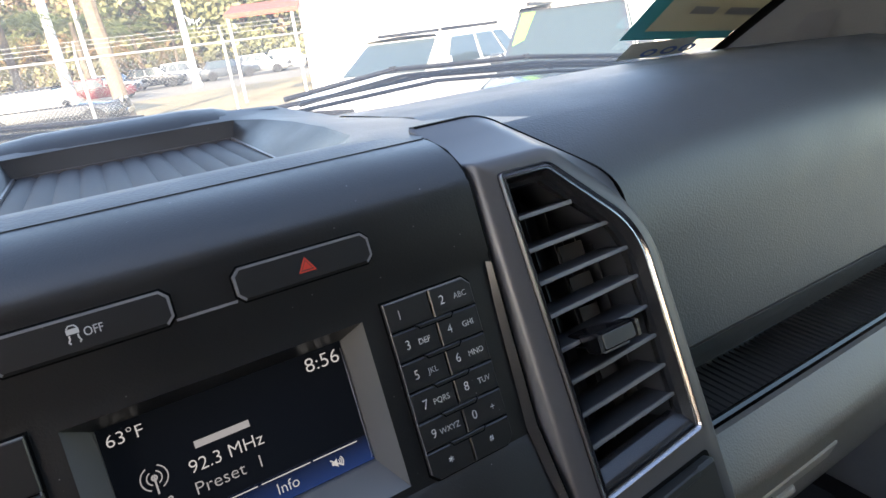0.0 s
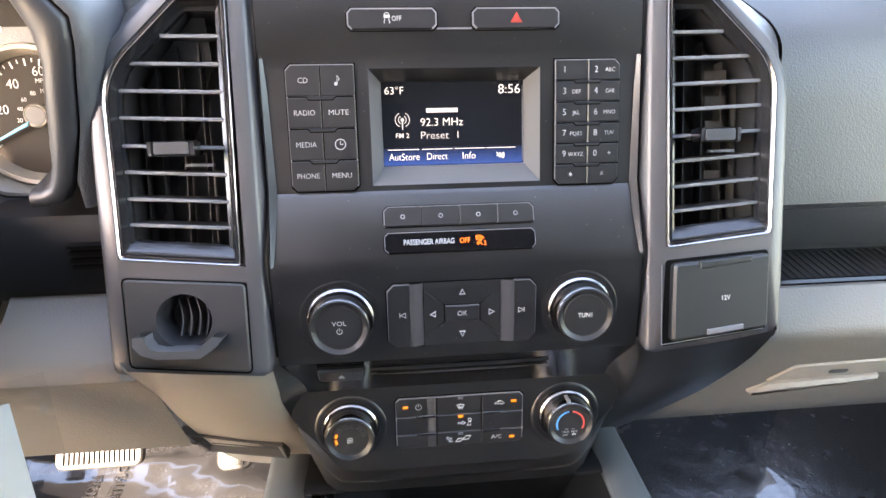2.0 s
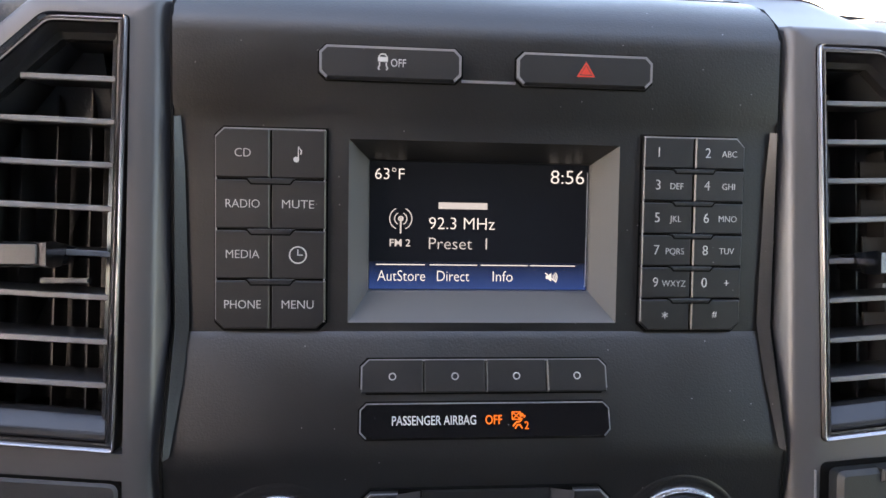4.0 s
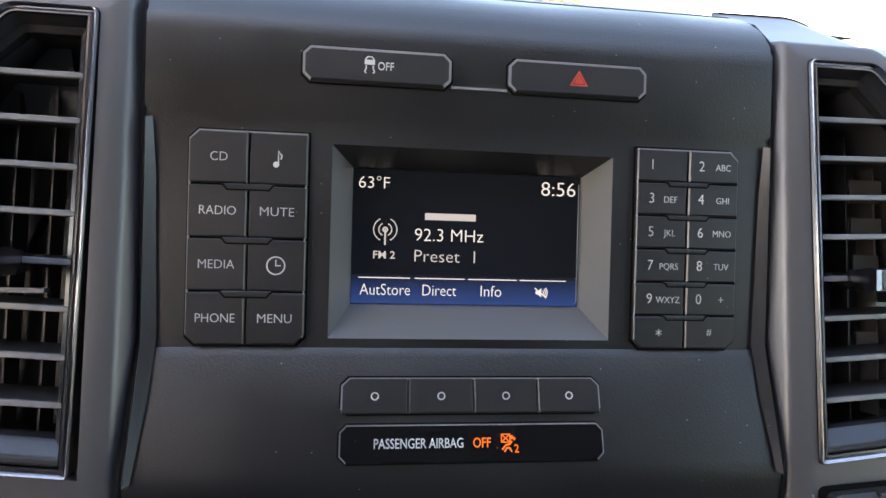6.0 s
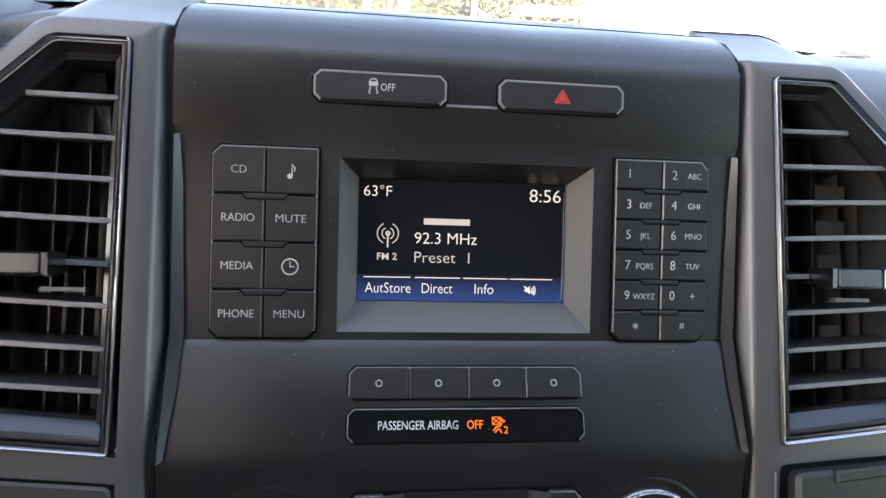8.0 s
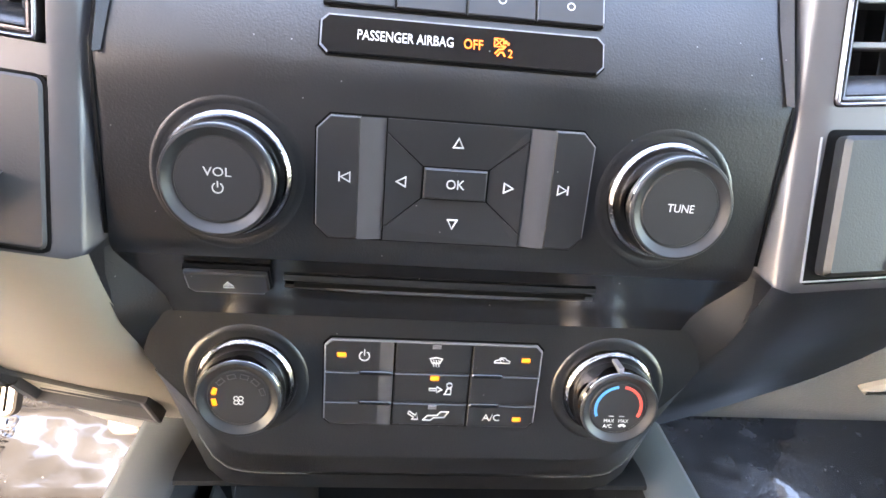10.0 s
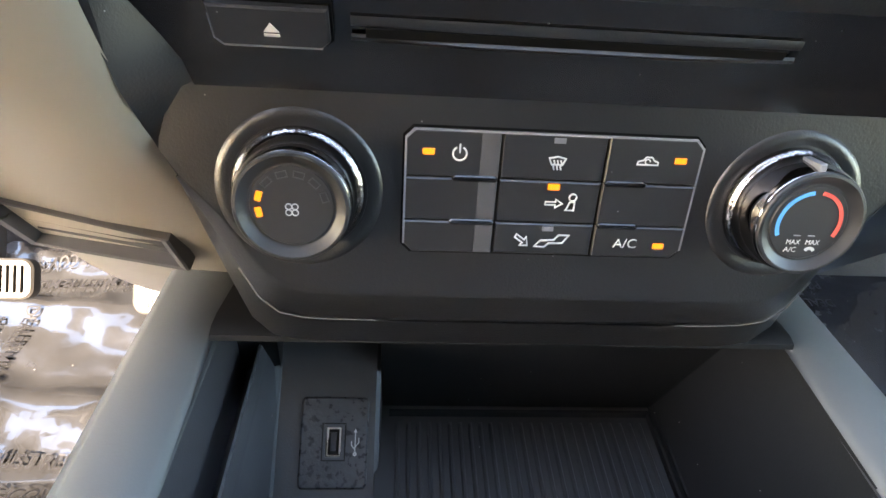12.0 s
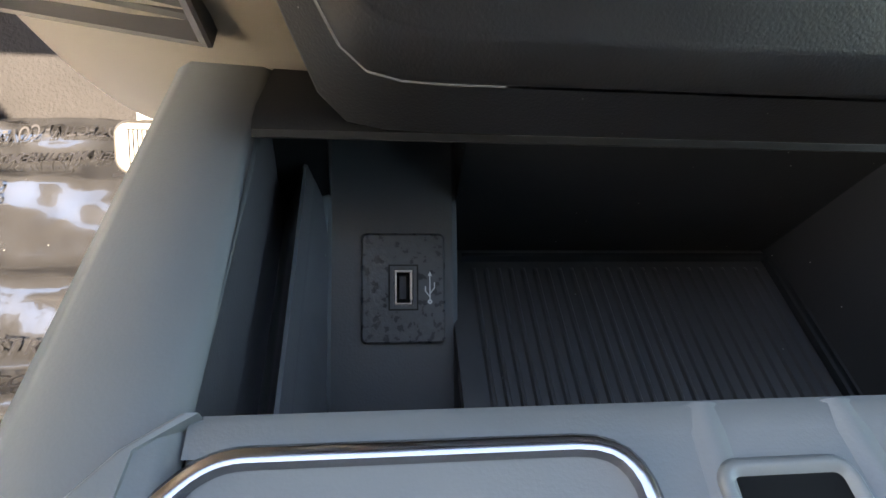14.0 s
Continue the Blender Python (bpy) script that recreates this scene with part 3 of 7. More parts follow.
part("crease_edge", rows_mesh([[(p.x + 0.00035 * math.cos(a), p.y - 0.0002, p.z + 0.00035 * math.sin(a)) if a < 6 else (p.x, p.y - 0.0004, p.z) for a in (0.0, 1.57, 3.14, 4.71)] for p in crease[2:-2]], close_u=True), CREASE_GLINT, stack, "pale line for the highlight along the chin crease")

# ---- console ----
console = thing("centre_console", pose(0, 0, 0), "dark grey plastic console with side rails and an open bin", "console")
RZ0 = 1.163
for s in (-1, 1):
    rows, inner = [], []
    for k in range(7):
        t = k / 6
        y = 0.028 - 0.80 * t
        z = RZ0 + (0.028 - y) * 0.055
        xi, xo = 0.1215, 0.1555 + 0.001 * t
        inner.append([(s * xi, y, z - 0.090), (s * (xi - 0.0004), y, z - 0.0042)])
        rows.append([(s * (xi - 0.0002), y, z - 0.0045), (s * (xi + 0.0004), y, z - 0.0018), (s * (xi + 0.0035), y, z), (s * (xo - 0.006), y, z), (s * xo, y, z - 0.005), (s * (xo + 0.012), y, z - 0.36)])
    part("side_rail", rows_mesh(rows, cap=True), DECK, console, angle=50)
    part("rail_inner_wall", rows_mesh(inner), PORT, console)
part("deck", block(-0.121, 0.121, -0.78, -0.117, 1.150, 1.1695), DECK, console, bevel=0.003)
# bin
part("bin_floor", block(-0.056, 0.100, -0.125, 0.0, 1.087, 1.0930), RUBBER, console, "black rubber mat")
for k in range(25):
    x = -0.0455 + k * 0.00525
    part("rib", rows_mesh([[(x + d, y, 1.0929 + h * e) for d, h in ((-0.0013, 0.0), (-0.0005, 0.0013), (0.0004, 0.0013), (0.0013, 0.0))] for y, e in ((-0.116, 1.0), (-0.016, 1.0), (-0.0125, 0.0))]), RUBBER, console)
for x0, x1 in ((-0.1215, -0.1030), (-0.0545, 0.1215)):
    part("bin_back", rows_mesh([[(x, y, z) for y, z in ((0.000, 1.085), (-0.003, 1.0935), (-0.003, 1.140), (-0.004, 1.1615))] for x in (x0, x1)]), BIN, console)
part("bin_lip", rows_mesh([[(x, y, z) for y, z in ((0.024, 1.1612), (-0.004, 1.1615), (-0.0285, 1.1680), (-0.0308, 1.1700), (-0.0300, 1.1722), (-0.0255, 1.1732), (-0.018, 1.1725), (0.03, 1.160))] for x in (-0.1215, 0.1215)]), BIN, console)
# The wall above the port takes BIN, which paints in the recess shade.
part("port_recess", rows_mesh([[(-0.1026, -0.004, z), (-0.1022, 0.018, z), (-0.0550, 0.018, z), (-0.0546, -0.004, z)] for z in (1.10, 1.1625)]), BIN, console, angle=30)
part("lip_ledge", rows_mesh([[(x, -0.0300 + d, 1.1722 + h * k) for d, h in ((0.0, 0.0), (0.0004, 0.0018), (0.0030, 0.0026), (0.0070, 0.0022), (0.0080, 0.0))] for x, k in ((-0.048, 0.0), (-0.034, 1.0), (0.072, 1.0), (0.088, 0.0))]), PORT, console)
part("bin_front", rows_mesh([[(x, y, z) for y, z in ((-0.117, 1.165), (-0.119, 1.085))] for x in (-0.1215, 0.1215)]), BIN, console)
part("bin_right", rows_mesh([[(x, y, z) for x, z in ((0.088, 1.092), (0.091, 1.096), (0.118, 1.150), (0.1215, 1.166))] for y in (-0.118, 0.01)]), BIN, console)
def usb_z(y):
    return 1.114 + (y + 0.014) * 0.76
part("bin_left", rows_mesh([[(x, y, z) for x, z in ((-0.1215, 1.166), (-0.1212, 1.130), (-0.1205, 1.1225), (-0.1190, 1.1195), (-0.1168, 1.1215), (-0.1145, 1.1285), (-0.1124, 1.1362), (-0.1113, 1.1382), (-0.1102, 1.1378), (-0.1080, 1.130))] for y in (-0.118, -0.08, -0.04, 0.01)]), PORT, console, angle=50)
part("port_ledge", rows_mesh([[(-0.1082, y, 1.1310), (-0.1075, y, 1.1290), (-0.1035, y, usb_z(y) + 0.0016), (-0.1022, y, usb_z(y)), (-0.0565, y, usb_z(y)), (-0.0545, y, usb_z(y) - 0.002), (-0.053, y, 1.06)] for y in (-0.118, -0.060, -0.016, 0.006, 0.0185)]), PORT, console)
part("port_seam", rows_mesh([[(-0.1015, y, usb_z(y) + 0.0003), (-0.0570, y, usb_z(y) + 0.0003)] for y in (-0.0730, -0.0735)]), SEAM, console)
for k in range(2):
    part("mat_edge", rows_mesh([[(x, y, z) for x, z in ((0.0855 + 0.004 * k, 1.0932), (0.0862 + 0.004 * k, 1.0958), (0.0872 + 0.004 * k, 1.0962), (0.0880 + 0.004 * k, 1.0935))] for y in (-0.116, -0.009)]), BIN, console)
part("mat_edge", rows_mesh([[(x, y, z) for y, z in ((-0.0095, 1.0930), (-0.0085, 1.0956), (-0.0070, 1.0958), (-0.0060, 1.0930))] for x in (-0.050, 0.088)]), BIN, console)

# ---- dashboard ----
dash = thing("dashboard", pose(0, 0, 0), "black soft-touch dashboard with a grained skin reaching to the windscreen", "dashboard")
PROF_R = [(0.43, 1.512), (0.30, 1.537), (0.17, 1.543), (0.115, 1.535), (0.085, 1.518), (0.067, 1.490), (0.058, 1.45), (0.050, 1.41), (0.0445, 1.385), (0.0425, 1.3735), (0.0455, 1.3685), (0.052, 1.3680)]
def skin(prof, xs):
    rows = []
    for x in xs:
        k = max(0.0, (abs(x) - 0.35)) ** 2
        rows.append([(x, y - 0.12 * k if i == 0 else y + 0.05 * k, z - 0.06 * k) for i, (y, z) in enumerate(prof)])
    return rows_mesh(rows)
part("passenger_pad", skin(PROF_R, (0.165, 0.25, 0.35, 0.45, 0.55, 0.65, 0.75, 0.86)), SOFT, dash)
part("shelf_floor", skin([(0.092, 1.306), (0.086, 1.3035), (0.042, 1.3020)], (0.17, 0.35, 0.55, 0.70, 0.86)), RUBBER, dash)
part("shelf_lip", skin([(0.042, 1.3025), (0.0400, 1.3052), (0.0370, 1.3056), (0.0350, 1.3035), (0.0345, 1.297)], (0.17, 0.35, 0.55, 0.70, 0.86)), GLOSS, dash)
glove = thing("glove_box", pose(0, 0, 0), "beige grained glove box with a moulded pull handle", "glove box")
part("glove_face", skin([(0.0325, 1.296), (0.0315, 1.3040), (0.0260, 1.3052), (0.0170, 1.2960), (0.0050, 1.2800), (0.0022, 1.2735), (0.0030, 1.2660), (0.0110, 1.2420), (0.0200, 1.2150), (0.0330, 1.1760), (0.0420, 1.1520), (0.0520, 1.1440), (0.16, 1.138)], (0.17, 0.35, 0.55, 0.70, 0.86)), BEIGE, glove)
M_G = tilted(0.0133, 1.235, -0.333)
gz = lambda z: (z - 1.235) / 0.9487
gh = part("pull_handle", moved(slab(soft_quad([(0.283, gz(1.2105)), (0.440, gz(1.2150)), (0.440, gz(1.2365)), (0.301, gz(1.2325))], 0.004), -0.002, 0.0016, 0.0012), M_G), BEIGE_SMOOTH, glove, "moulded pull handle", angle=30)
part("handle_lip", moved(slab(soft_quad([(0.270, gz(1.1970)), (0.388, gz(1.2050)), (0.392, gz(1.2130)), (0.287, gz(1.2085))], 0.003), -0.002, 0.0062, 0.0030), M_G), BEIGE_SMOOTH, gh, angle=30)
part("lock_recess", moved(slab(round_rect(0.338, 0.356, gz(1.2190), gz(1.2238), 0.0022), 0.0, 0.0022), M_G), DARK, gh)
for k in range(84):
    x = 0.215 + 0.0074 * k
    k2 = 0.05 * max(0.0, x - 0.35) ** 2
    part("shelf_rib", rows_mesh([[(x + d, y + k2, 1.3018 + (y - 0.042) * 0.034 + h) for d, h in ((-0.0019, 0.0), (-0.0008, 0.0012), (0.0008, 0.0012), (0.0019, 0.0))] for y in (0.0425, 0.088)]), RUBBER, dash)
part("shelf_roll", skin([(0.052, 1.3685), (0.0465, 1.3670), (0.0480, 1.3620), (0.0640, 1.3390), (0.0800, 1.3160), (0.0880, 1.3060), (0.094, 1.303)], (0.17, 0.35, 0.55, 0.70, 0.86)), SOFT, dash)
part("driver_pad", skin([(0.43, 1.515), (0.30, 1.540), (0.17, 1.550), (0.115, 1.545), (0.088, 1.530), (0.075, 1.500), (0.07, 1.45), (0.06, 1.33)], (-0.86, -0.6, -0.4, -0.30, -0.235, -0.165)), SOFT, dash)
part("centre_pad", rows_mesh([[(x, y, z - 0.02 * (x / 0.166) ** 4) for y, z in ((0.43, 1.540), (0.40, 1.552), (0.385, 1.5555), (0.377, 1.5535))] for x in (-0.17, -0.13, 0, 0.13, 0.17)]), SOFT, dash)
part("defroster_strip", rows_mesh([[(x, y + 0.004 * k, z + 0.0006 - 0.02 * (x / 0.166) ** 4 - 0.003 * k) for y, z in ((0.3535, 1.5452), (0.356, 1.5480), (0.366, 1.5525), (0.378, 1.5560), (0.390, 1.5562), (0.402, 1.5525))] for x, k in ((-0.17, 0), (-0.13, 0), (-0.06, 0), (0.0, 0), (0.05, 0), (0.075, 0.4), (0.088, 1.4))]), PANEL, dash, "black strip behind the tray", angle=60)
for s in (-1, 1):
    part("corner_fill", rows_mesh([[(s * 0.117, 0.076, 1.5438), (s * 0.145, 0.078, 1.5438), (s * 0.20, 0.088, 1.5420)], [(s * 0.117, 0.12, 1.5438), (s * 0.150, 0.125, 1.5430), (s * 0.20, 0.125, 1.5400)], [(s * 0.15, 0.20, 1.5395), (s * 0.175, 0.20, 1.5390), (s * 0.20, 0.20, 1.5385)]]), SOFT, dash)
part("pad_corner", rows_mesh([[(x, y, z + dz) for x, z in ((-0.220, 1.519), (-0.204, 1.5300), (-0.192, 1.5355), (-0.178, 1.5375), (-0.166, 1.5365), (-0.156, 1.530))] for y, dz in ((0.052, -0.05), (0.052, -0.005), (0.055, -0.001), (0.07, 0.001), (0.09, 0.004), (0.115, 0.011), (0.14, 0.012))]), SOFT, dash, angle=60)
tray = thing("dash_tray", pose(0, 0, 0), "shallow storage tray on top of the dashboard with a ribbed mat", "tray")
def both_sides(half):
    return half + [(-x, y, z) for x, y, z in half[::-1] if x > 0.001]
T_OUT = both_sides([(0, 0.0757, 1.5458), (0.05, 0.0757, 1.5458), (0.1205, 0.0757, 1.5458), (0.150, 0.110, 1.5440), (0.170, 0.18, 1.5415), (0.176, 0.25, 1.5365), (0.174, 0.31, 1.5330), (0.140, 0.372, 1.5440), (0.06, 0.380, 1.5530), (0, 0.380, 1.5545)])
T_RIM = both_sides([(0, 0.100, 1.5472), (0.05, 0.099, 1.5472), (0.090, 0.098, 1.5472), (0.1015, 0.122, 1.5470), (0.1075, 0.18, 1.5464), (0.1075, 0.25, 1.5456), (0.1005, 0.308, 1.5450), (0.0850, 0.347, 1.5448), (0.04, 0.352, 1.5448), (0, 0.352, 1.5448)])
T_LOW = both_sides([(0, 0.120, 1.5285), (0.04, 0.120, 1.5285), (0.072, 0.122, 1.5285), (0.0750, 0.15, 1.5285), (0.077, 0.20, 1.5285), (0.078, 0.25, 1.5285), (0.079, 0.30, 1.5285), (0.080, 0.343, 1.5285), (0.04, 0.346, 1.5285), (0, 0.346, 1.5285)])
near = lambda a, b, t, dz=0.0: [tuple(Vector(p).lerp(Vector(q), t) + Vector((0, 0, dz))) for p, q in zip(a, b)]
part("surround", rows_mesh([T_OUT, near(T_OUT, T_RIM, 0.5, 0.0012), near(T_OUT, T_RIM, 0.86, 0.0010), T_RIM], close_u=True), SOFT, tray, "smooth grey rim", angle=80)
part("tray_wall", rows_mesh([T_RIM, near(T_RIM, T_LOW, 0.06, -0.0004), near(T_RIM, T_LOW, 0.94), T_LOW], close_u=True), PANEL, tray, "black inner wall", angle=50)
waves = [(k / 88) for k in range(89)]
part("tray_mat", rows_mesh([[(-0.080 + 0.160 * w, y, 1.5282 + 0.0020 * abs(math.sin(w * 11 * math.pi)) ** 0.6) for w in waves] for y in (0.118, 0.346)]), MAT, tray, "soft ribbed grey mat")
part("mat_border", stroke([(-0.079, 0.125), (-0.0795, 0.3445), (0.0795, 0.3445), (0.0755, 0.125)], 0.0018, 1.5285, 1.5312), POD, tray)

# driver side lower dash
knee = thing("knee_panel", pose(0, 0, 0), "beige grained lower dash panel under the steering column", "trim panel")
KNEE = ((0.06, 1.347), (0.0, 1.345), (-0.020, 1.334), (-0.040, 1.3215), (-0.0455, 1.316), (-0.0475, 1.309), (-0.012, 1.215), (-0.004, 1.206), (0.002, 1.203), (0.12, 1.20))
part("knee_top", rows_mesh([[(x, y + dy, z) for y, z in KNEE[:6]] for x, dy in ((-0.299, 0.0), (-0.2600, 0.0), (-0.2195, 0))]), BEIGE, knee)
part("knee_side", rows_mesh([[(-0.299, y, z) for y, z in KNEE[:6]], [(-0.330, y + 0.055, z - 0.012) for y, z in KNEE[:6]], [(-0.62, y + 0.060, z - 0.012) for y, z in KNEE[:6]]]), PANEL, knee, "black panel beside the column", angle=30)
part("knee_face", rows_mesh([[(x, y, z) for y, z in KNEE[5:]] for x in (-0.86, -0.6, -0.275, -0.2030)]), BEIGE, knee)
part("dent", moved(lathe([(0.022, 0.0006), (0.016, -0.0005), (0.008, -0.003), (0.001, -0.004)], 24), tilted(-0.030, 1.263, -0.378, -0.335) @ Matrix.Scale(0.7, 4, (0, 1, 0))), DARK, knee, "round dark dent")

# ---- cab shell ----
def structure(name, bm, mat, label, smooth=False):
    return tagged(part(name, bm, mat, None, label, smooth=smooth), label, "", "", "structure")

FLOOR = 0.83
structure("floor", block(-0.88, 0.88, -1.04, 0.75, FLOOR - 0.04, FLOOR), CARPET, "black carpeted cab floor")
structure("wall_north", rows_mesh([[(x, y, z) for y, z in ((0.40, FLOOR - 0.01), (0.62, 1.05), (0.60, 1.46))] for x in (-0.88, 0.88)]), CARPET, "black carpeted firewall under the dashboard")
structure("ceiling", block(-0.70, 0.70, -1.04, -0.33, 2.01, 2.05), LINER, "pale grey fabric headliner")
structure("wall_south", block(-0.88, -0.58, -1.04, -1.0, FLOOR, 2.05), DUSK, "unseen dark rear cab wall, stepped to darken reflections")
# Unseen partition, added ahead of the rear wall so the fascia reflects dark.
structure("wall_south", block(-0.58, 0.88, -0.76, -0.72, FLOOR, 2.02), DUSK, "unseen dark rear cab wall, stepped to darken reflections")
structure("wall_south", block(-0.60, -0.58, -1.04, -0.72, FLOOR, 2.05), DUSK, "unseen dark rear cab wall, stepped to darken reflections")
structure("wall_west", block(-0.93, -0.86, -0.88, 0.62, FLOOR - 0.04, 1.20), TRIM, "plain grey driver door panel")
structure("wall_west", block(-0.93, -0.86, -1.04, -0.88, FLOOR - 0.04, 2.05), DUSK, "plain dark cab side behind the driver door")
structure("wall_east", block(0.86, 0.93, -0.75, 0.62, FLOOR - 0.04, 1.26), TRIM, "plain grey passenger door panel")
structure("wall_east", block(0.86, 0.93, -1.04, -0.75, FLOOR - 0.04, 2.05), DUSK, "plain dark cab side behind the passenger door")
for s in (-1, 1):
    structure("roof_rail", block(*sorted((s * 0.68, s * 0.86)), -1.0, -0.30, 1.955, 2.05), LINER, "pale trimmed roof side rail")
    rows = [[(s * (0.80 - 0.10 * t + dx), 0.46 - 0.80 * t + dy, 1.46 + 0.50 * t) for dx, dy in ((-0.03, 0.0), (0.03, -0.04), (0.07, 0.0), (0.03, 0.04))] for t in (0, 0.5, 1)]
    lo, hi = [(0.690, 0.350, 1.508), (0.735, 0.27, 1.508), (0.79, 0.16, 1.505), (0.845, 0.02, 1.500)], [(0.600, -0.25, 1.945), (0.66, -0.27, 1.945), (0.72, -0.30, 1.945), (0.77, -0.34, 1.945)]
    structure("pillar_trim", rows_mesh([[tuple(Vector((s * a[0], a[1], a[2])).lerp(Vector((s * b[0], b[1], b[2])), k / 6)) for a, b in zip(lo, hi)] for k in range(7)]), TRIM, "broad grey windscreen pillar trim", True)
    structure("windscreen_pillar", rows_mesh(rows, close_u=True, cap=True), TRIM, "grey plastic windscreen pillar", True)

# ---- display contents ----
SW = -0.0154


def fitted(words, size, width, u, v, w, mat, parent, name="legend", bold=0.0):
    """Letters of the given size, squeezed to the given width; u is their middle."""
    me = text_mesh(words, size, 1.0, bold)
    xs = [c.co.x for c in me.vertices]
    k = width / (max(xs) - min(xs))
    me.transform(Matrix.Translation((u - k * (max(xs) + min(xs)) / 2, v, w)) @ Matrix.Diagonal((k, 1, 1, 1)))
    return part_of(name, me, mat, parent, "", smooth=False)


def lcd_blue():
    m = bpy.data.materials.new("lcd_blue_fade")
    m.use_nodes = True
    n, l = m.node_tree.nodes, m.node_tree.links
    b = n["Principled BSDF"]
    b.inputs["Base Color"].default_value, b.inputs["Roughness"].default_value = (0.01, 0.01, 0.012, 1), 0.25
    co, sp, rg = n.new("ShaderNodeTexCoord"), n.new("ShaderNodeSeparateXYZ"), n.new("ShaderNodeValToRGB")
    mp = n.new("ShaderNodeMapRange")
    mp.inputs["From Min"].default_value, mp.inputs["From Max"].default_value = 0.0118, 0.0235
    l.new(co.outputs["Object"], sp.inputs[0])
    l.new(sp.outputs["Y"], mp.inputs["Value"])
    l.new(mp.outputs["Result"], rg.inputs[0])
    rg.color_ramp.elements[0].color = (0.011, 0.036, 0.150, 1)
    rg.color_ramp.elements[1].color = (0.003, 0.005, 0.012, 1)
    l.new(rg.outputs[0], b.inputs["Emission Color"])
    b.inputs["Emission Strength"].default_value = 1.2 * GLOW
    return m


part("soft_key_band", slab(rect(-0.0471, 0.0471, 0.0119, 0.0235), -0.0155, SW), lcd_blue(), screen, smooth=False)
TXT = SW + 0.0002
fitted("63°F", 0.0068, 0.0124, -0.0388, 0.0604, TXT, WHITE_GLOW, screen)
fitted("8:56", 0.0085, 0.0147, 0.0378, 0.0604, TXT, WHITE_GLOW, screen)
part("text_bar", slab(rect(-0.0180, 0.0030, 0.0462, 0.0490), SW, TXT), GREY_GLOW, screen, smooth=False)
fitted("92.3 MHz", 0.0074, 0.0283, -0.0078, 0.0398, TXT, WHITE_GLOW, screen)
fitted("Preset  1", 0.0072, 0.0250, -0.0094, 0.0312, TXT, GREY_GLOW, screen)
fitted("FM 2", 0.0044, 0.0088, -0.0342, 0.0314, TXT, GREY_GLOW, screen, bold=0.0001)
for a, b in ((-0.0443, -0.0235), (-0.0215, -0.0010), (0.0005, 0.0210), (0.0222, 0.0420)):
    part("line", slab(rect(a, b, 0.0221, 0.0225), SW, TXT), WHITE_GLOW, screen, smooth=False)
fitted("AutStore", 0.0066, 0.0203, -0.0335, 0.0173, TXT, WHITE_GLOW, screen)
fitted("Direct", 0.0066, 0.0139, -0.0113, 0.0173, TXT, WHITE_GLOW, screen)
fitted("Info", 0.0066, 0.0087, 0.0102, 0.0173, TXT, WHITE_GLOW, screen)
part("mute_symbol", merged(slab([(0.0292, 0.0166), (0.0302, 0.0166), (0.0316, 0.0154), (0.0316, 0.0192), (0.0302, 0.0180), (0.0292, 0.0180)], SW, TXT), stroke([(0.0288, 0.0192), (0.0338, 0.0152)], 0.0005, SW, TXT + 0.0001),
     *[stroke(arc(0.0312, 0.0173, r, -42, 42, 6), 0.00038, SW, TXT) for r in (0.0014, 0.0022, 0.0030)]), WHITE_GLOW, screen, smooth=False)
part("screen_edge", stroke([(0.0462, 0.0130), (0.0467, 0.0138), (0.0467, 0.0630)], 0.0004, SW, TXT), GREY_EDGE, screen, "thin pale edge line", smooth=False)
part("antenna_symbol", merged(*[stroke(arc(-0.034, 0.0418, r, a, a + 130, 14), 0.00045, SW, TXT) for r in (0.0026, 0.0047) for a in (-65, 115)],
     stroke([(-0.034, 0.0422), (-0.034, 0.0355)], 0.0007, SW, TXT), stroke(arc(-0.034, 0.0418, 0.0009, 0, 360, 10)[:-1], 0.0006, SW, TXT, True)), GREY_GLOW, screen, smooth=False)


# ---- push buttons ----
# FACET is lightened key plastic: the slope's window reflection sits in its colour.
FACET = material("facet_sheen_and_mark_plastic", (0.055, 0.055, 0.058), 0.34, grain=0.05, grain_size=0.0006, mottle=0.08)
# RIM draws key-edge highlights as light grey lines, and also small marks.
RIM = material("light_grey_highlight_and_mark", (0.27, 0.27, 0.28), 0.32, metal=0.4)
KEY_W = 0.0024


def key(parent, poly, name="button", w=KEY_W, edge=0.0005, mat=None, label=""):
    return part(name, slab(poly, -0.0015, w, edge), mat or KEYCAP, parent, label, smooth=False)


def wide_button(u0, u1, label):
    v0, v1 = 0.0953, 0.1083
    ob = thing("dash_button", M_A @ Matrix.Translation((0, 0, STEP)), label, "button", "buttons above the display")
    part("seam", slab(cut_rect(u0 - 0.0007, u1 + 0.0007, v0 - 0.0007, v1 + 0.0007, 0.0030), -0.001, 0.0003), SEAM, ob, smooth=False)
    b = key(ob, cut_rect(u0, u1, v0, v1, 0.0028), w=0.0022, edge=0.0011)
    c = 0.0030
    d = 0.0006
    pts = [(u0 + c, v0 + d), (u0 + d, v0 + c), (u0 + d, v1 - c), (u0 + c, v1 - d), (u1 - c, v1 - d), (u1 - d, v1 - c), (u1 - d, v0 + c), (u1 - c, v0 + d)]
    part("edge_highlight", stroke(pts, 0.0009, 0.0010, 0.0022), RIM, ob, "light grey line for the edge highlight", smooth=False)
    return ob, b


tc, tcb = wide_button(-0.0663, -0.0110, "black traction control button with a drawn edge highlight")
W = 0.0023
fitted("OFF", 0.0043, 0.0059, -0.0358, 0.1018, W, PRINT, tcb, bold=0.00006)
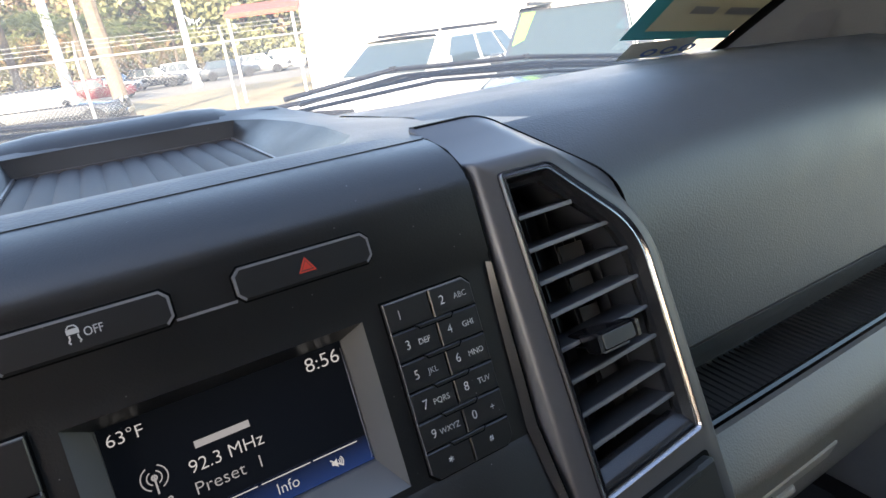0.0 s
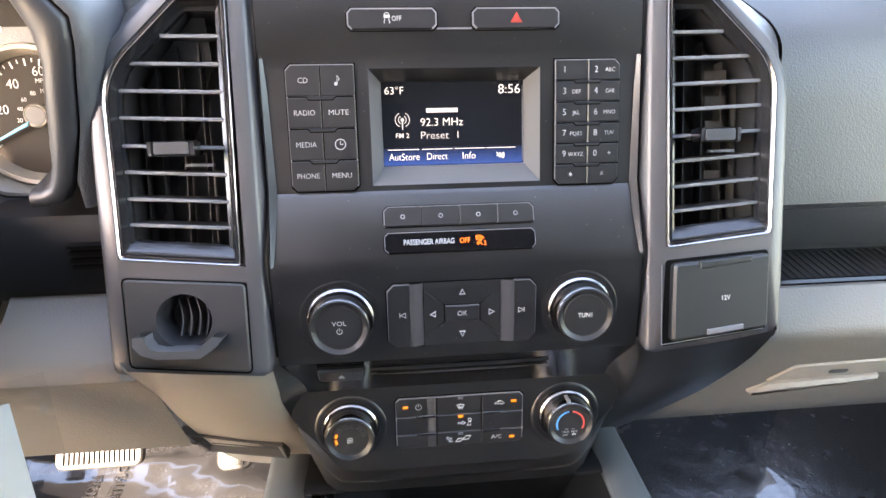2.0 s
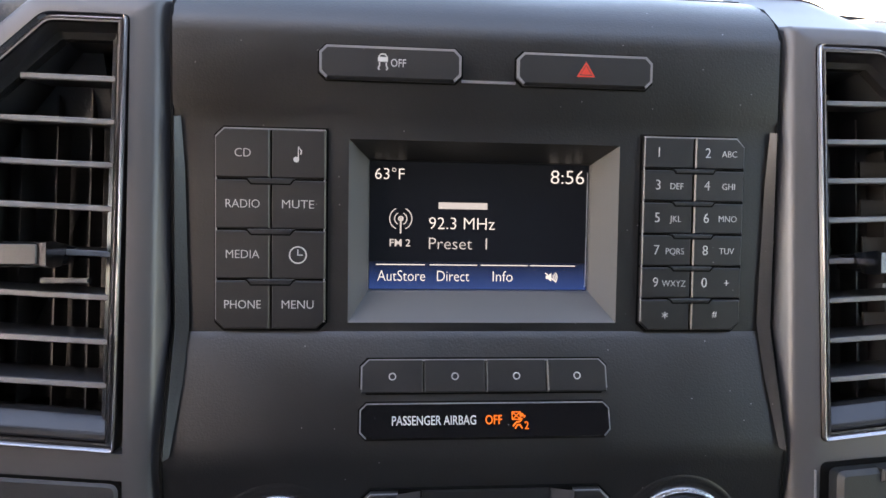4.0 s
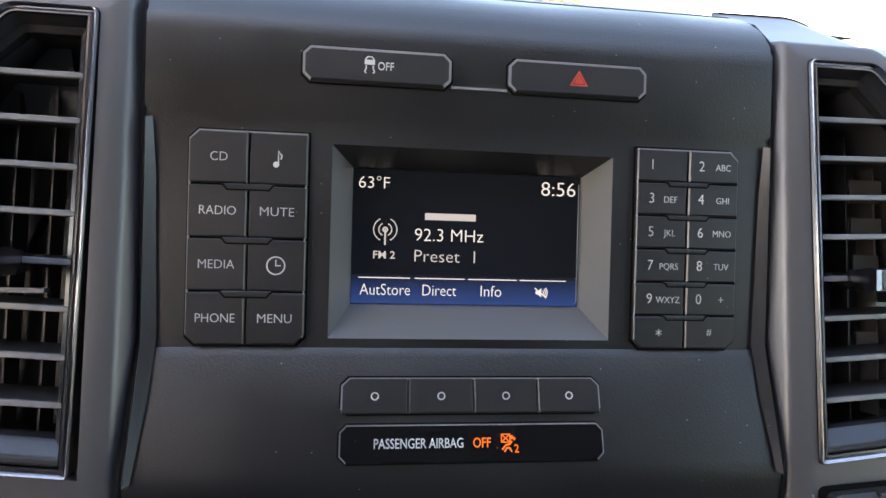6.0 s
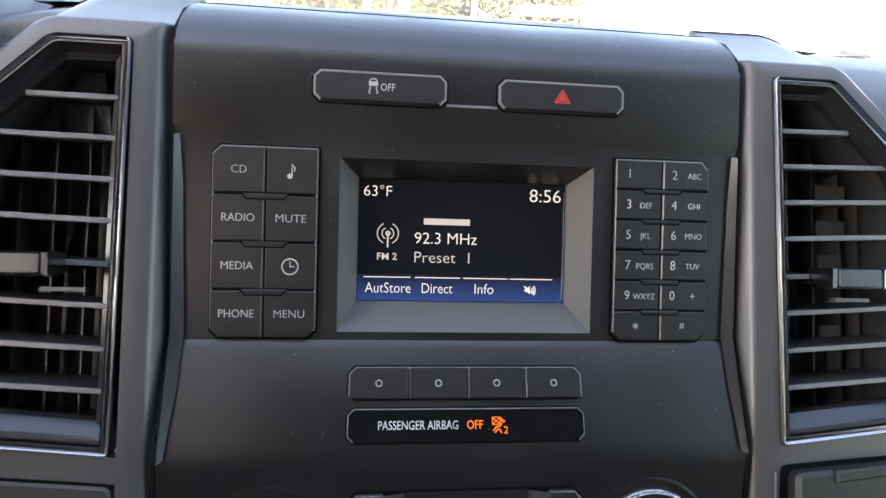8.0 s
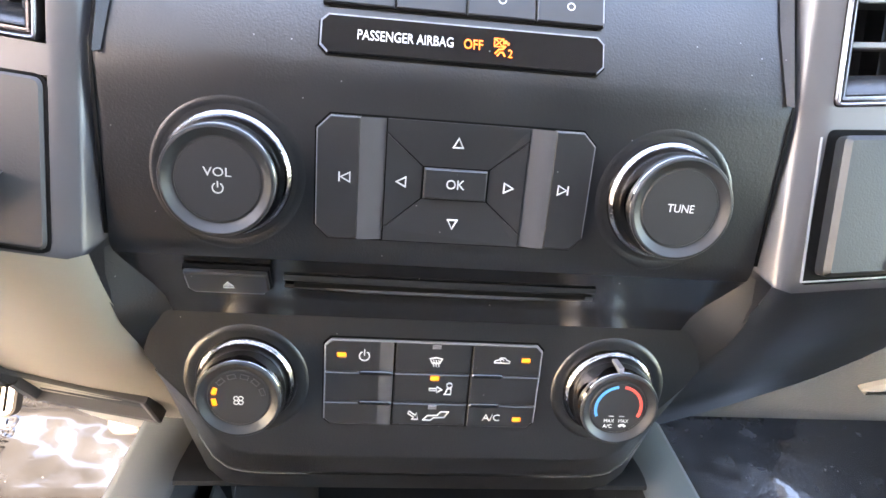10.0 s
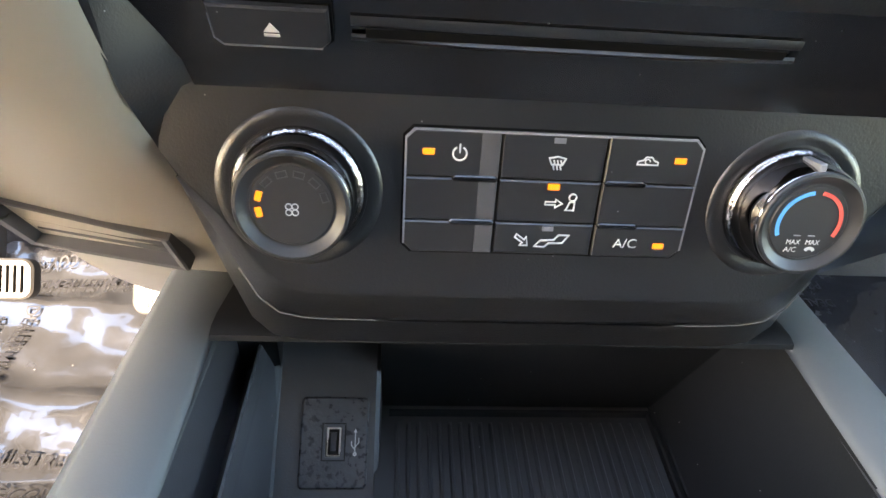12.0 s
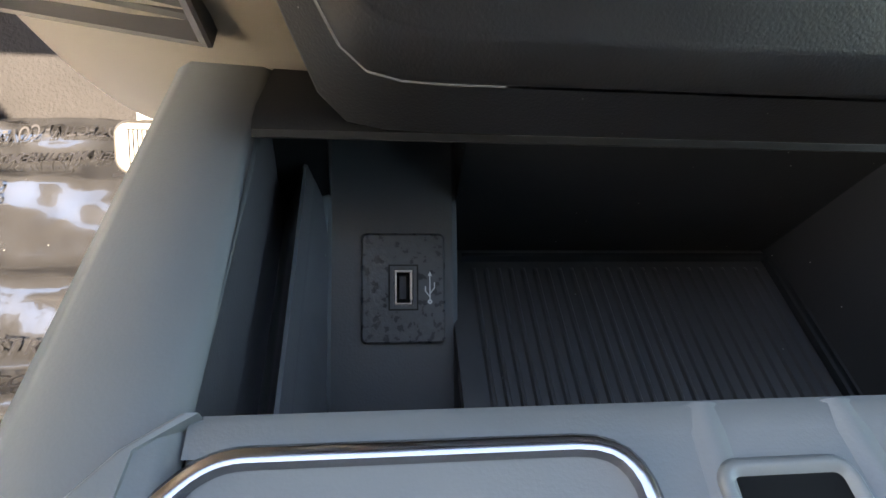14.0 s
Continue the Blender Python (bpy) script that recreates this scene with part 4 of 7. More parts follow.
part("car_symbol", merged(stroke([(-0.0434, 0.1042), (-0.0426, 0.1052), (-0.0410, 0.1052), (-0.0402, 0.1042)], 0.0004, W - 0.0002, W),
     slab(rect(-0.0437, -0.0399, 0.1023, 0.1041), W - 0.0002, W), stroke([(-0.0431, 0.1020), (-0.0431, 0.1008), (-0.0436, 0.0998), (-0.0431, 0.0991)], 0.0005, W - 0.0002, W),
     stroke([(-0.0405, 0.1020), (-0.0405, 0.1008), (-0.0400, 0.0998), (-0.0405, 0.0991)], 0.0005, W - 0.0002, W)), PRINT, tcb, smooth=False)
hzb = wide_button(0.0110, 0.0665, "black hazard light button with a red triangle")[1]
part("triangle_symbol", merged(stroke([(0.0357, 0.0995), (0.0421, 0.0995), (0.0389, 0.1047)], 0.0006, W - 0.0002, W, True),
     slab([(0.0368, 0.1002), (0.0410, 0.1002), (0.0389, 0.1036)], W - 0.0002, W - 0.00005), stroke([(0.0381, 0.1009), (0.0397, 0.1009), (0.0389, 0.1022)], 0.00035, W - 0.0002, W + 0.00005, True)), RED, hzb, "red warning triangle", smooth=False)
part("bridge_line", stroke([(-0.0108, 0.0962), (0.0108, 0.0962)], 0.0010, -0.0008, 0.0006), RIM, tc, "light grey line between two buttons", smooth=False)


def note(u, v, w):
    return merged(stroke([(u, v - 0.002), (u, v + 0.0028), (u + 0.0012, v + 0.0012), (u + 0.0009, v - 0.0002)], 0.0005, w - 0.0002, w), slab(arc(u - 0.0008, v - 0.0021, 0.0011, 0, 330, 11), w - 0.0002, w))


def clock(u, v, w):
    return merged(stroke(arc(u, v, 0.0032, 0, 348, 28), 0.0005, w - 0.0002, w, True), stroke([(u, v + 0.0022), (u, v), (u + 0.0018, v)], 0.0004, w - 0.0002, w))


# left keypad
pad_l = thing("audio_keypad", M_A, "black audio keypad with eight keys in four rows", "keypad")
U0, U1, V0, V1 = -0.1055, -0.0635, -0.0025, 0.0757
part("seam", slab(cut_rect(U0 - 0.0008, U1 + 0.0008, V0 - 0.0008, V1 + 0.0008, 0.0034, "abd"), -0.001, 0.0003), SEAM, pad_l, smooth=False)
names = [("CD", 0.0060, "note"), ("RADIO", 0.0128, "MUTE"), ("MEDIA", 0.0126, "clock"), ("PHONE", 0.0138, "MENU")]
hgt = (V1 - V0) / 4
UM = (U0 + U1) / 2
KL = KEY_W + 0.0001
for r in range(4):
    a, b = V1 - (r + 1) * hgt + 0.0004, V1 - r * hgt - 0.0004
    left = key(pad_l, cut_rect(U0, UM - 0.0004, a, b, 0.0034, "d" if r == 0 else "a" if r == 3 else ""))
    right = key(pad_l, cut_rect(UM + 0.0004, U1, a, b, 0.0034, "b" if r == 3 else ""))
    v = (a + b) / 2
    t, w, s = names[r]
    fitted(t, 0.0047, w, (U0 + UM) / 2, v, KL, PRINT, left, bold=0.0)
    if s == "note":
        part("note_symbol", note((UM + U1) / 2, v, KL), PRINT, right, smooth=False)
    elif s == "clock":
        part("clock_symbol", clock((UM + U1) / 2, v, KL), PRINT, right, smooth=False)
    else:
        fitted(s, 0.0047, 0.0122, (UM + U1) / 2, v, KL, PRINT, right, bold=0.0)
    if r:
        rib = part("rib", slab([(UM - 0.0088, b + 0.0006), (UM + 0.0088, b + 0.0006), (UM + 0.0072, b - 0.0014), (UM - 0.0072, b - 0.0014)], 0, 0.0026, 0.0003), KEYCAP, pad_l, smooth=False)
        part("rib_gap", stroke([(UM - 0.0094, b + 0.0001), (UM - 0.0088, b + 0.0001), (UM - 0.0074, b - 0.0016), (UM + 0.0074, b - 0.0016), (UM + 0.0088, b + 0.0001), (UM + 0.0094, b + 0.0001)], 0.0006, 0, 0.00255), SEAM, rib, smooth=False)
part("edge_highlight", stroke([(U0 + 0.0003, V0 + 0.004), (U0 + 0.0003, V1 - 0.0035), (U0 + 0.0035, V1 - 0.0003), (U1 - 0.0002, V1 - 0.0003)], 0.0005, 0.0012, 0.00215), RIM, pad_l, smooth=False)
part("edge_highlight", stroke([(U1 - 0.0005, V1 - 0.001), (U1 - 0.0005, V0 + 0.003)], 0.0005, 0.0012, 0.00215), RIM, pad_l, smooth=False)

# right keypad
pad_r = thing("number_keypad", M_A, "black twelve-key number keypad in six rows", "keypad")
U0, U1, V0, V1 = 0.0642, 0.1070, -0.0030, 0.0768
UM = (U0 + U1) / 2
part("seam", slab(cut_rect(U0 - 0.0008, U1 + 0.0008, V0 - 0.0008, V1 + 0.0008, 0.0036, "abc"), -0.001, 0.0003), SEAM, pad_r, smooth=False)
digits = [("1", "", "2", "ABC"), ("3", "DEF", "4", "GHI"), ("5", "JKL", "6", "MNO"), ("7", "PQRS", "8", "TUV"), ("9", "WXYZ", "0", "+"), ("*", "", "#", "")]
hgt = (V1 - V0) / 6
for r in range(6):
    a, b = V1 - (r + 1) * hgt + 0.00038, V1 - r * hgt - 0.00038
    v = (a + b) / 2
    left = key(pad_r, cut_rect(U0, UM - 0.0004, a, b, 0.0034, "a" if r == 5 else ""))
    right = key(pad_r, cut_rect(UM + 0.0004, U1, a, b, 0.0034, "c" if r == 0 else "b" if r == 5 else ""))
    d1, t1, d2, t2 = digits[r]
    if r < 5:
        legend(d1, 0.0058, U0 + 0.0062, v, KL, PRINT, left)
        legend(d2, 0.0058, UM + 0.0056, v, KL, PRINT, right)
        if t1:
            legend(t1, 0.0037, U0 + 0.0140, v - 0.0004, KL, PRINT, left)
        if t2:
            legend(t2, 0.0037 if t2 != "+" else 0.0050, UM + (0.0148 if t2 != "+" else 0.0152), v - 0.0002, KL, PRINT, right)
    else:
        part("star_symbol", merged(*[stroke([(U0 + 0.0106 - 0.0014 * math.cos(radians(q)), v - 0.0014 * math.sin(radians(q))), (U0 + 0.0106 + 0.0014 * math.cos(radians(q)), v + 0.0014 * math.sin(radians(q)))], 0.0003, KL - 0.0002, KL) for q in (30, 90, 150)]), PRINT, left, smooth=False)
        legend(d2, 0.0040, UM + 0.0105, v + 0.0003, KL, PRINT, right)
    if r:
        rib = part("rib", slab([(UM - 0.0088, b + 0.0005), (UM + 0.0088, b + 0.0005), (UM + 0.0076, b - 0.0011), (UM - 0.0076, b - 0.0011)], 0, 0.0026, 0.0003), KEYCAP, pad_r, smooth=False)
        part("rib_gap", stroke([(UM - 0.0094, b + 0.0001), (UM - 0.0088, b + 0.0001), (UM - 0.0078, b - 0.0013), (UM + 0.0078, b - 0.0013), (UM + 0.0088, b + 0.0001), (UM + 0.0094, b + 0.0001)], 0.0006, 0, 0.00255), SEAM, rib, smooth=False)
part("edge_highlight", stroke([(U0 + 0.0003, V0 + 0.004), (U0 + 0.0003, V1 - 0.0005), (U1 - 0.0035, V1 - 0.0003), (U1 - 0.0003, V1 - 0.0038)], 0.0005, 0.0012, 0.00215), RIM, pad_r, smooth=False)

# preset keys and airbag lamp
preset = thing("preset_keys", M_B, "row of four black soft keys under the display", "keypad")
part("seam", slab(cut_rect(-0.0497, 0.0497, -0.0281, -0.0138, 0.003, "abcd"), -0.001, 0.0003), SEAM, preset, smooth=False)
for k in range(4):
    a, b = -0.049 + 0.0245 * k + 0.0002, -0.049 + 0.0245 * (k + 1) - 0.0002
    kk = key(preset, cut_rect(a, b, -0.0274, -0.0145, 0.0028, "d" if k == 0 else "c" if k == 3 else ""), w=0.0020)
    part("ring_symbol", stroke(arc((a + b) / 2, -0.0212, 0.00125, 0, 340, 18), 0.00042, 0.0019, 0.0021, True), PRINT, kk, smooth=False)
part("edge_highlight", stroke([(-0.0487, -0.026), (-0.0487, -0.0175), (-0.0460, -0.0149), (0.0460, -0.0149), (0.0486, -0.0175), (0.0486, -0.026)], 0.00065, 0.001, 0.0019), RIM, preset, smooth=False)
lamp = thing("airbag_lamp", M_B, "glossy black passenger airbag indicator with lit orange letters", "indicator")
part("seam", slab(cut_rect(-0.0499, 0.0499, -0.0452, -0.0306, 0.003), -0.001, 0.0004), SEAM, lamp, smooth=False)
lens = part("lens", slab(cut_rect(-0.0492, 0.0492, -0.0446, -0.0312, 0.0028), -0.001, 0.0018, 0.0005), SMOKED, lamp, smooth=False)
part("edge_highlight", stroke([(-0.0466, -0.0443), (-0.0489, -0.0420), (-0.0489, -0.0338), (-0.0466, -0.0315), (0.0466, -0.0315), (0.0489, -0.0338), (0.0489, -0.0420), (0.0466, -0.0443)], 0.0005, 0.001, 0.00185), RIM, lamp, smooth=False)
fitted("PASSENGER AIRBAG", 0.0049, 0.0325, -0.0205, -0.0380, 0.0019, PRINT, lens, bold=0.00009)
fitted("OFF", 0.0049, 0.0066, 0.0027, -0.0380, 0.0019, ORANGE, lens, bold=0.00010)
part("airbag_symbol", merged(stroke(rect(0.0100, 0.0132, -0.0378, -0.0350), 0.0004, 0.0017, 0.0019, True), stroke([(0.0100, -0.0378), (0.0132, -0.0350)], 0.0004, 0.0017, 0.0019), stroke([(0.0100, -0.0350), (0.0132, -0.0378)], 0.0004, 0.0017, 0.0019),
     stroke([(0.0102, -0.0404), (0.0116, -0.0388), (0.0130, -0.0386), (0.0140, -0.0374)], 0.0006, 0.0017, 0.0019), stroke([(0.0110, -0.0412), (0.0120, -0.0398), (0.0130, -0.0398), (0.0138, -0.0412)], 0.0006, 0.0017, 0.0019),
     slab(arc(0.0139, -0.0361, 0.0007, 0, 330, 10), 0.0017, 0.0019), stroke([(0.0146, -0.0372), (0.0152, -0.0362)], 0.0005, 0.0017, 0.0019)), ORANGE, lens, smooth=False)
legend("2", 0.0042, 0.0156, -0.0402, 0.0019, ORANGE, lens, bold=0.00006)

# ---- knobs ----
BLACK_CHROME = material("black_chrome", (0.27, 0.265, 0.27), 0.07, metal=1.0, wear=0.03)
FLANGE = material("dusty_chrome", (0.30, 0.295, 0.30), 0.16, metal=1.0, grain=0.5, grain_size=0.0012, dust=0.5, dust_size=0.002, wear=0.08)
CAP = material("knob_cap_plastic", (0.020, 0.020, 0.021), 0.42, grain=0.06, grain_size=0.0006, dust=0.4, dust_size=0.006)


def knob(m, label, r, depth):
    ob = thing("rotary_knob", m, label, "knob", "knobs on the centre stack")
    part("shroud", lathe([(r + 0.0086, -0.0014), (r + 0.0078, -0.0002), (r + 0.0066, 0.0004), (r + 0.0054, 0.0006), (r + 0.0042, 0.0004), (r + 0.0030, 0.0001), (r + 0.0024, -0.0030)], 64), PANEL, ob, angle=60)
    n = 64
    body = [(r + 0.0022, -0.0030), (r + 0.0022, 0.0014), (r + 0.0019, 0.0021), (r + 0.0013, 0.0024), (r + 0.0008, 0.0030), (r + 0.0003, depth * 0.45), (r - 0.0003, depth * 0.80), (r - 0.0008, depth - 0.0012), (r - 0.0013, depth - 0.0004), (r - 0.0019, depth - 0.0003)]
    for name, prof, mat, text in (("chrome_flange", body[:5], FLANGE, "worn bright flange"), ("chrome_body", body[4:], BLACK_CHROME, "polished dark chrome body")):
        part(name, rows_mesh([[(q * math.cos(2 * math.pi * k / n), q * math.sin(2 * math.pi * k / n), h) for k in range(n)] for q, h in prof], close_u=True), mat, ob, text, angle=50)
    c = r - 0.0011
    cap = part("cap", lathe([(c, depth - 0.003), (c, depth), (c - 0.0004, depth + 0.0005), (c - 0.0012, depth + 0.0006), (c - 0.0018, depth + 0.0002), (c - 0.0030, depth - 0.0010), (c - 0.0040, depth - 0.0015), (c - 0.0046, depth - 0.0015), (c - 0.0049, depth - 0.0012), (0.002, depth - 0.0012)], n), CAP, ob, "black dished cap", angle=24)
    return cap


KV = -0.0358
volc = knob(M_C @ Matrix.Translation((-0.0795, KV, -0.001)), "round volume knob with a dark chrome side", 0.0198, 0.0150)
KZ = 0.0150 - 0.0009
fitted("VOL", 0.0042, 0.0090, 0, 0.0028, KZ, PRINT, volc, bold=0.00004)
part("power_symbol", merged(stroke(arc(0, -0.0024, 0.0017, 120, 420, 20), 0.0004, KZ - 0.0002, KZ), stroke([(0, -0.0001), (0, -0.0022)], 0.0004, KZ - 0.0002, KZ)), PRINT, volc, smooth=False)
tunec = knob(M_C @ Matrix.Translation((0.0795, KV, -0.001)), "round tuning knob with a dark chrome side", 0.0198, 0.0150)
fitted("TUNE", 0.0042, 0.0098, 0, 0, KZ, PRINT, tunec, bold=0.00004)

HV = -0.0165
fanc = knob(M_H @ Matrix.Translation((-0.0790, HV, -0.001)), "round fan speed knob with amber marks and dark chrome side", 0.0180, 0.0150)
part("fan_symbol", merged(*[stroke(arc(0.0013 * math.cos(radians(q)), -0.0010 + 0.0013 * math.sin(radians(q)), 0.0009, 0, 330, 10), 0.0003, KZ - 0.0002, KZ, True) for q in (45, 135, 225, 315)]), PRINT, fanc, smooth=False)
for k, q in enumerate((192, 163, 134, 105, 76, 47, 18)):
    cx, cy = 0.0098 * math.cos(radians(q)), 0.0098 * math.sin(radians(q))
    box = [(cx + a * math.cos(radians(q)) - b * math.sin(radians(q)), cy + a * math.sin(radians(q)) + b * math.cos(radians(q))) for a, b in ((-0.0009, -0.0015), (0.0009, -0.0015), (0.0009, 0.0015), (-0.0009, 0.0015))]
    if k < 2:
        part("speed_lamp", slab(box, KZ - 0.0004, KZ), AMBER, fanc, "lit amber mark", smooth=False)
    else:
        part("speed_mark", stroke(box, 0.0003, KZ - 0.0004, KZ, True), FACET, fanc, smooth=False)
tempc = knob(M_H @ Matrix.Translation((0.0790, HV, -0.001)), "round temperature knob with blue and red arcs", 0.0180, 0.0150)
part("cold_arc", stroke(arc(0, 0, 0.0100, 205, 98, 22), 0.0012, KZ - 0.0003, KZ), BLUE_INK, tempc, "blue arc", smooth=False)
part("warm_arc", stroke(arc(0, 0, 0.0100, 82, -25, 22), 0.0012, KZ - 0.0003, KZ), RED_INK, tempc, "red arc", smooth=False)
fitted("MAX", 0.0024, 0.0044, -0.0032, -0.0064, KZ, PRINT, tempc)
fitted("A/C", 0.0024, 0.0040, -0.0036, -0.0090, KZ, PRINT, tempc)
fitted("MAX", 0.0024, 0.0044, 0.0032, -0.0064, KZ, PRINT, tempc)
part("defrost_symbol", stroke(arc(0.0030, -0.0100, 0.0016, 30, 150, 8), 0.0010, KZ - 0.0002, KZ), PRINT, tempc, smooth=False)
for u in (-0.0025, 0.0022):
    part("mark", slab(rect(u - 0.0011, u + 0.0011, -0.0043, -0.0040), KZ - 0.0003, KZ), RIM, tempc, smooth=False)
part("pointer", moved(slab(rect(-0.0011, 0.0011, 0.0168, 0.0192), 0.006, 0.0146, 0.0003), Matrix.Rotation(radians(6), 4, "Z")), RIM, tempc.parent, "light pointer mark", smooth=False)

# ---- seek keys and arrow pad ----
nav = thing("navigation_keys", M_C, "black navigation pad with seek keys on both sides", "keypad")
NV0, NV1 = -0.0563, -0.0128
part("seam", slab(cut_rect(-0.0499, 0.0499, NV0 - 0.0007, NV1 + 0.0007, 0.005), -0.001, 0.0004), SEAM, nav, smooth=False)
for s in (-1, 1):
    e = 0.0006
    outer = [(s * 0.0342, NV0), (s * 0.0446, NV0), (s * 0.0492, NV0 + 0.0046), (s * 0.0492, NV1 - 0.0046), (s * 0.0446, NV1), (s * 0.0342, NV1)]
    sk = key(nav, outer, "seek_key", 0.0026, 0.0006)
    part("edge_highlight", stroke([(s * 0.0342, NV1 - 0.0004), (s * 0.0444, NV1 - 0.0004), (s * 0.0488, NV1 - 0.0048), (s * 0.0488, NV0 + 0.0048)], 0.0006, 0.0012, 0.0024), RIM, nav, smooth=False)
    part("facet", rows_mesh([[(s * 0.0344, v, 0.0026), (s * 0.0332, v, 0.00255), (s * 0.0318, v, 0.0024), (s * 0.0305, v, 0.0021), (s * 0.0280, v, 0.0014), (s * 0.0262, v, 0.0010), (s * 0.0255, v, 0.0009), (s * 0.0254, v, -0.001)] for v in (NV0, NV1)]), FACET, nav, "sloping facet lightened for its sheen", angle=50)
    u = s * 0.0390
    tri_ = [(u + s * 0.0016, -0.0338), (u - s * 0.0016, -0.0355), (u - s * 0.0016, -0.0321)]
    part("seek_symbol", merged(stroke(tri_, 0.0004, 0.0025, 0.0027, True), stroke([(u + s * 0.0021, -0.0321), (u + s * 0.0021, -0.0355)], 0.0005, 0.0025, 0.0027)), PRINT, sk, smooth=False)


def facet_key(pts, name):
    bm = bmesh.new()
    top = [bm.verts.new(p) for p in pts]
    low = [bm.verts.new((p[0], p[1], -0.0015)) for p in pts]
    bm.faces.new(top)
    for i in range(len(pts)):
        bm.faces.new([top[i - 1], top[i], low[i], low[i - 1]])
    return part(name, bm, KEYCAP, nav, smooth=False)


A0, A1, B0, B1, C0, C1 = -0.0250, 0.0250, NV0, NV1, 0.0118, 0.0060
MV = -0.0345
hi, lo = 0.0018, 0.0004
up = facet_key([(A0, B1, hi), (A0, B1 - 0.0045, hi), (-C0, MV + C1, lo), (C0, MV + C1, lo), (A1, B1 - 0.0045, hi), (A1, B1, hi)], "arrow_key")
dn = facet_key([(A0, B0, hi), (A1, B0, hi), (A1, B0 + 0.0045, hi), (C0, MV - C1, lo), (-C0, MV - C1, lo), (A0, B0 + 0.0045, hi)], "arrow_key")
lf = facet_key([(A0, B1 - 0.0050, hi), (A0, B0 + 0.0050, hi), (-C0 - 0.0004, MV - C1 + 0.0003, lo), (-C0 - 0.0004, MV + C1 - 0.0003, lo)], "arrow_key")
rt = facet_key([(A1, B0 + 0.0050, hi), (A1, B1 - 0.0050, hi), (C0 + 0.0004, MV + C1 - 0.0003, lo), (C0 + 0.0004, MV - C1 + 0.0003, lo)], "arrow_key")
ok = key(nav, rect(-0.0113, 0.0113, MV - 0.0055, MV + 0.0055), "ok_key", 0.0022, 0.0005)
fitted("OK", 0.0048, 0.0066, 0, MV, 0.0023, PRINT, ok, bold=0.00006)
for kob, u, v, q in ((up, 0, -0.0200, 90), (dn, 0, -0.0487, 270), (lf, -0.0190, MV, 180), (rt, 0.0190, MV, 0)):
    pts = [(u + 0.0021 * math.cos(radians(q + d)), v + 0.0021 * math.sin(radians(q + d))) for d in (0, 125, 235)]
    part("arrow_symbol", stroke(pts, 0.00038, 0.0010, 0.0021, True), PRINT, kob, smooth=False)

# ---- disc slot and eject key ----
M_S = tilted(-0.0374, 1.2962, -0.39)
slot = thing("disc_slot", M_S, "narrow disc slot with a dark lip under the radio keys", "disc slot")
part("slot_mouth", slab(rect(-0.058, 0.058, -0.0014, 0.0014), -0.001, 0.0008), SEAM, slot, smooth=False)
part("slot_lip", rows_mesh([[(u, v, w * k - 0.0008) for v, w in ((-0.0036, 0.0), (-0.0030, 0.0022), (-0.0018, 0.0026), (-0.0012, 0.0010))] for u, k in ((-0.0620, 0.4), (-0.030, 1.0), (0.030, 1.0), (0.0620, 0.4))]), PANEL, slot)
part("slot_brow", rows_mesh([[(u, v, w * k - 0.0008) for v, w in ((0.0011, 0.0008), (0.0016, 0.0013), (0.0030, 0.0010), (0.0040, 0.0))] for u, k in ((-0.0620, 0.4), (-0.030, 1.0), (0.030, 1.0), (0.0620, 0.4))]), PANEL, slot)
ej = thing("eject_button", M_S, "small black disc eject button", "button")
part("seam", slab(cut_rect(-0.0980, -0.0665, -0.0050, 0.0084, 0.002, "ab"), -0.001, 0.0008), SEAM, ej, smooth=False)
ejb = part("button_face", slab(cut_rect(-0.0973, -0.0672, -0.0044, 0.0078, 0.0022, "ab"), -0.001, 0.0030, 0.0006), KEYCAP, ej, smooth=False)
part("edge_highlight", stroke([(-0.0972, 0.0050), (-0.0972, -0.0024), (-0.0951, -0.0046), (-0.0694, -0.0046)], 0.0004, 0.001, 0.0026), RIM, ej, smooth=False)
part("eject_symbol", merged(slab([(-0.0840, 0.0006), (-0.0800, 0.0006), (-0.0820, 0.0034)], 0.0029, 0.0032), slab(rect(-0.0840, -0.0800, -0.0008, 0.0), 0.0029, 0.0032)), PRINT, ejb, smooth=False)

# ---- climate keys ----
cl = thing("climate_keys", M_H, "block of nine black climate keys with amber lamps", "keypad")
CV = (0.0051, -0.0100, -0.0245, -0.0358)
CU = (-0.0467, -0.0172, 0.0160, 0.0467)
part("seam", slab(cut_rect(-0.0474, 0.0474, CV[3] - 0.0007, CV[0] + 0.0007, 0.003, "abcd"), -0.002, -0.0010), SEAM, cl, smooth=False)
ck = {}
for r in range(3):
    for c in range(3):
        corner = {(0, 0): "d", (0, 2): "c", (2, 0): "a", (2, 2): "b"}.get((r, c), "")
        ck[r, c] = key(cl, cut_rect(CU[c] + 0.0003, CU[c + 1] - 0.0003, CV[r + 1] + 0.0002, CV[r] - 0.0002, 0.0028, corner), "climate_key", 0.0008 if c != 1 else 0.0004, 0.0005)
# Facet strips on the left column paint in the keys' rounded highlight.
for c, (a, b) in ((0, (-0.0235, -0.0178)), (2, (0.0166, 0.0205))):
    for r in range(3):
        part("facet", slab(rect(a, b, CV[r + 1] + 0.0006, CV[r] - 0.0006), 0.0006, 0.0010), FACET if c == 0 else KEYCAP, ck[r, c], "facet lightened for its highlight" if c == 0 else "", smooth=False)
for r in (1, 2):
    for a, b in ((-0.0320, -0.0176), (0.0164, 0.0300)):
        part("rib", slab(cut_rect(a, b, CV[r] - 0.0010, CV[r] + 0.0010, 0.0008), -0.001, 0.0016, 0.0004), GLOSS, cl, smooth=False)
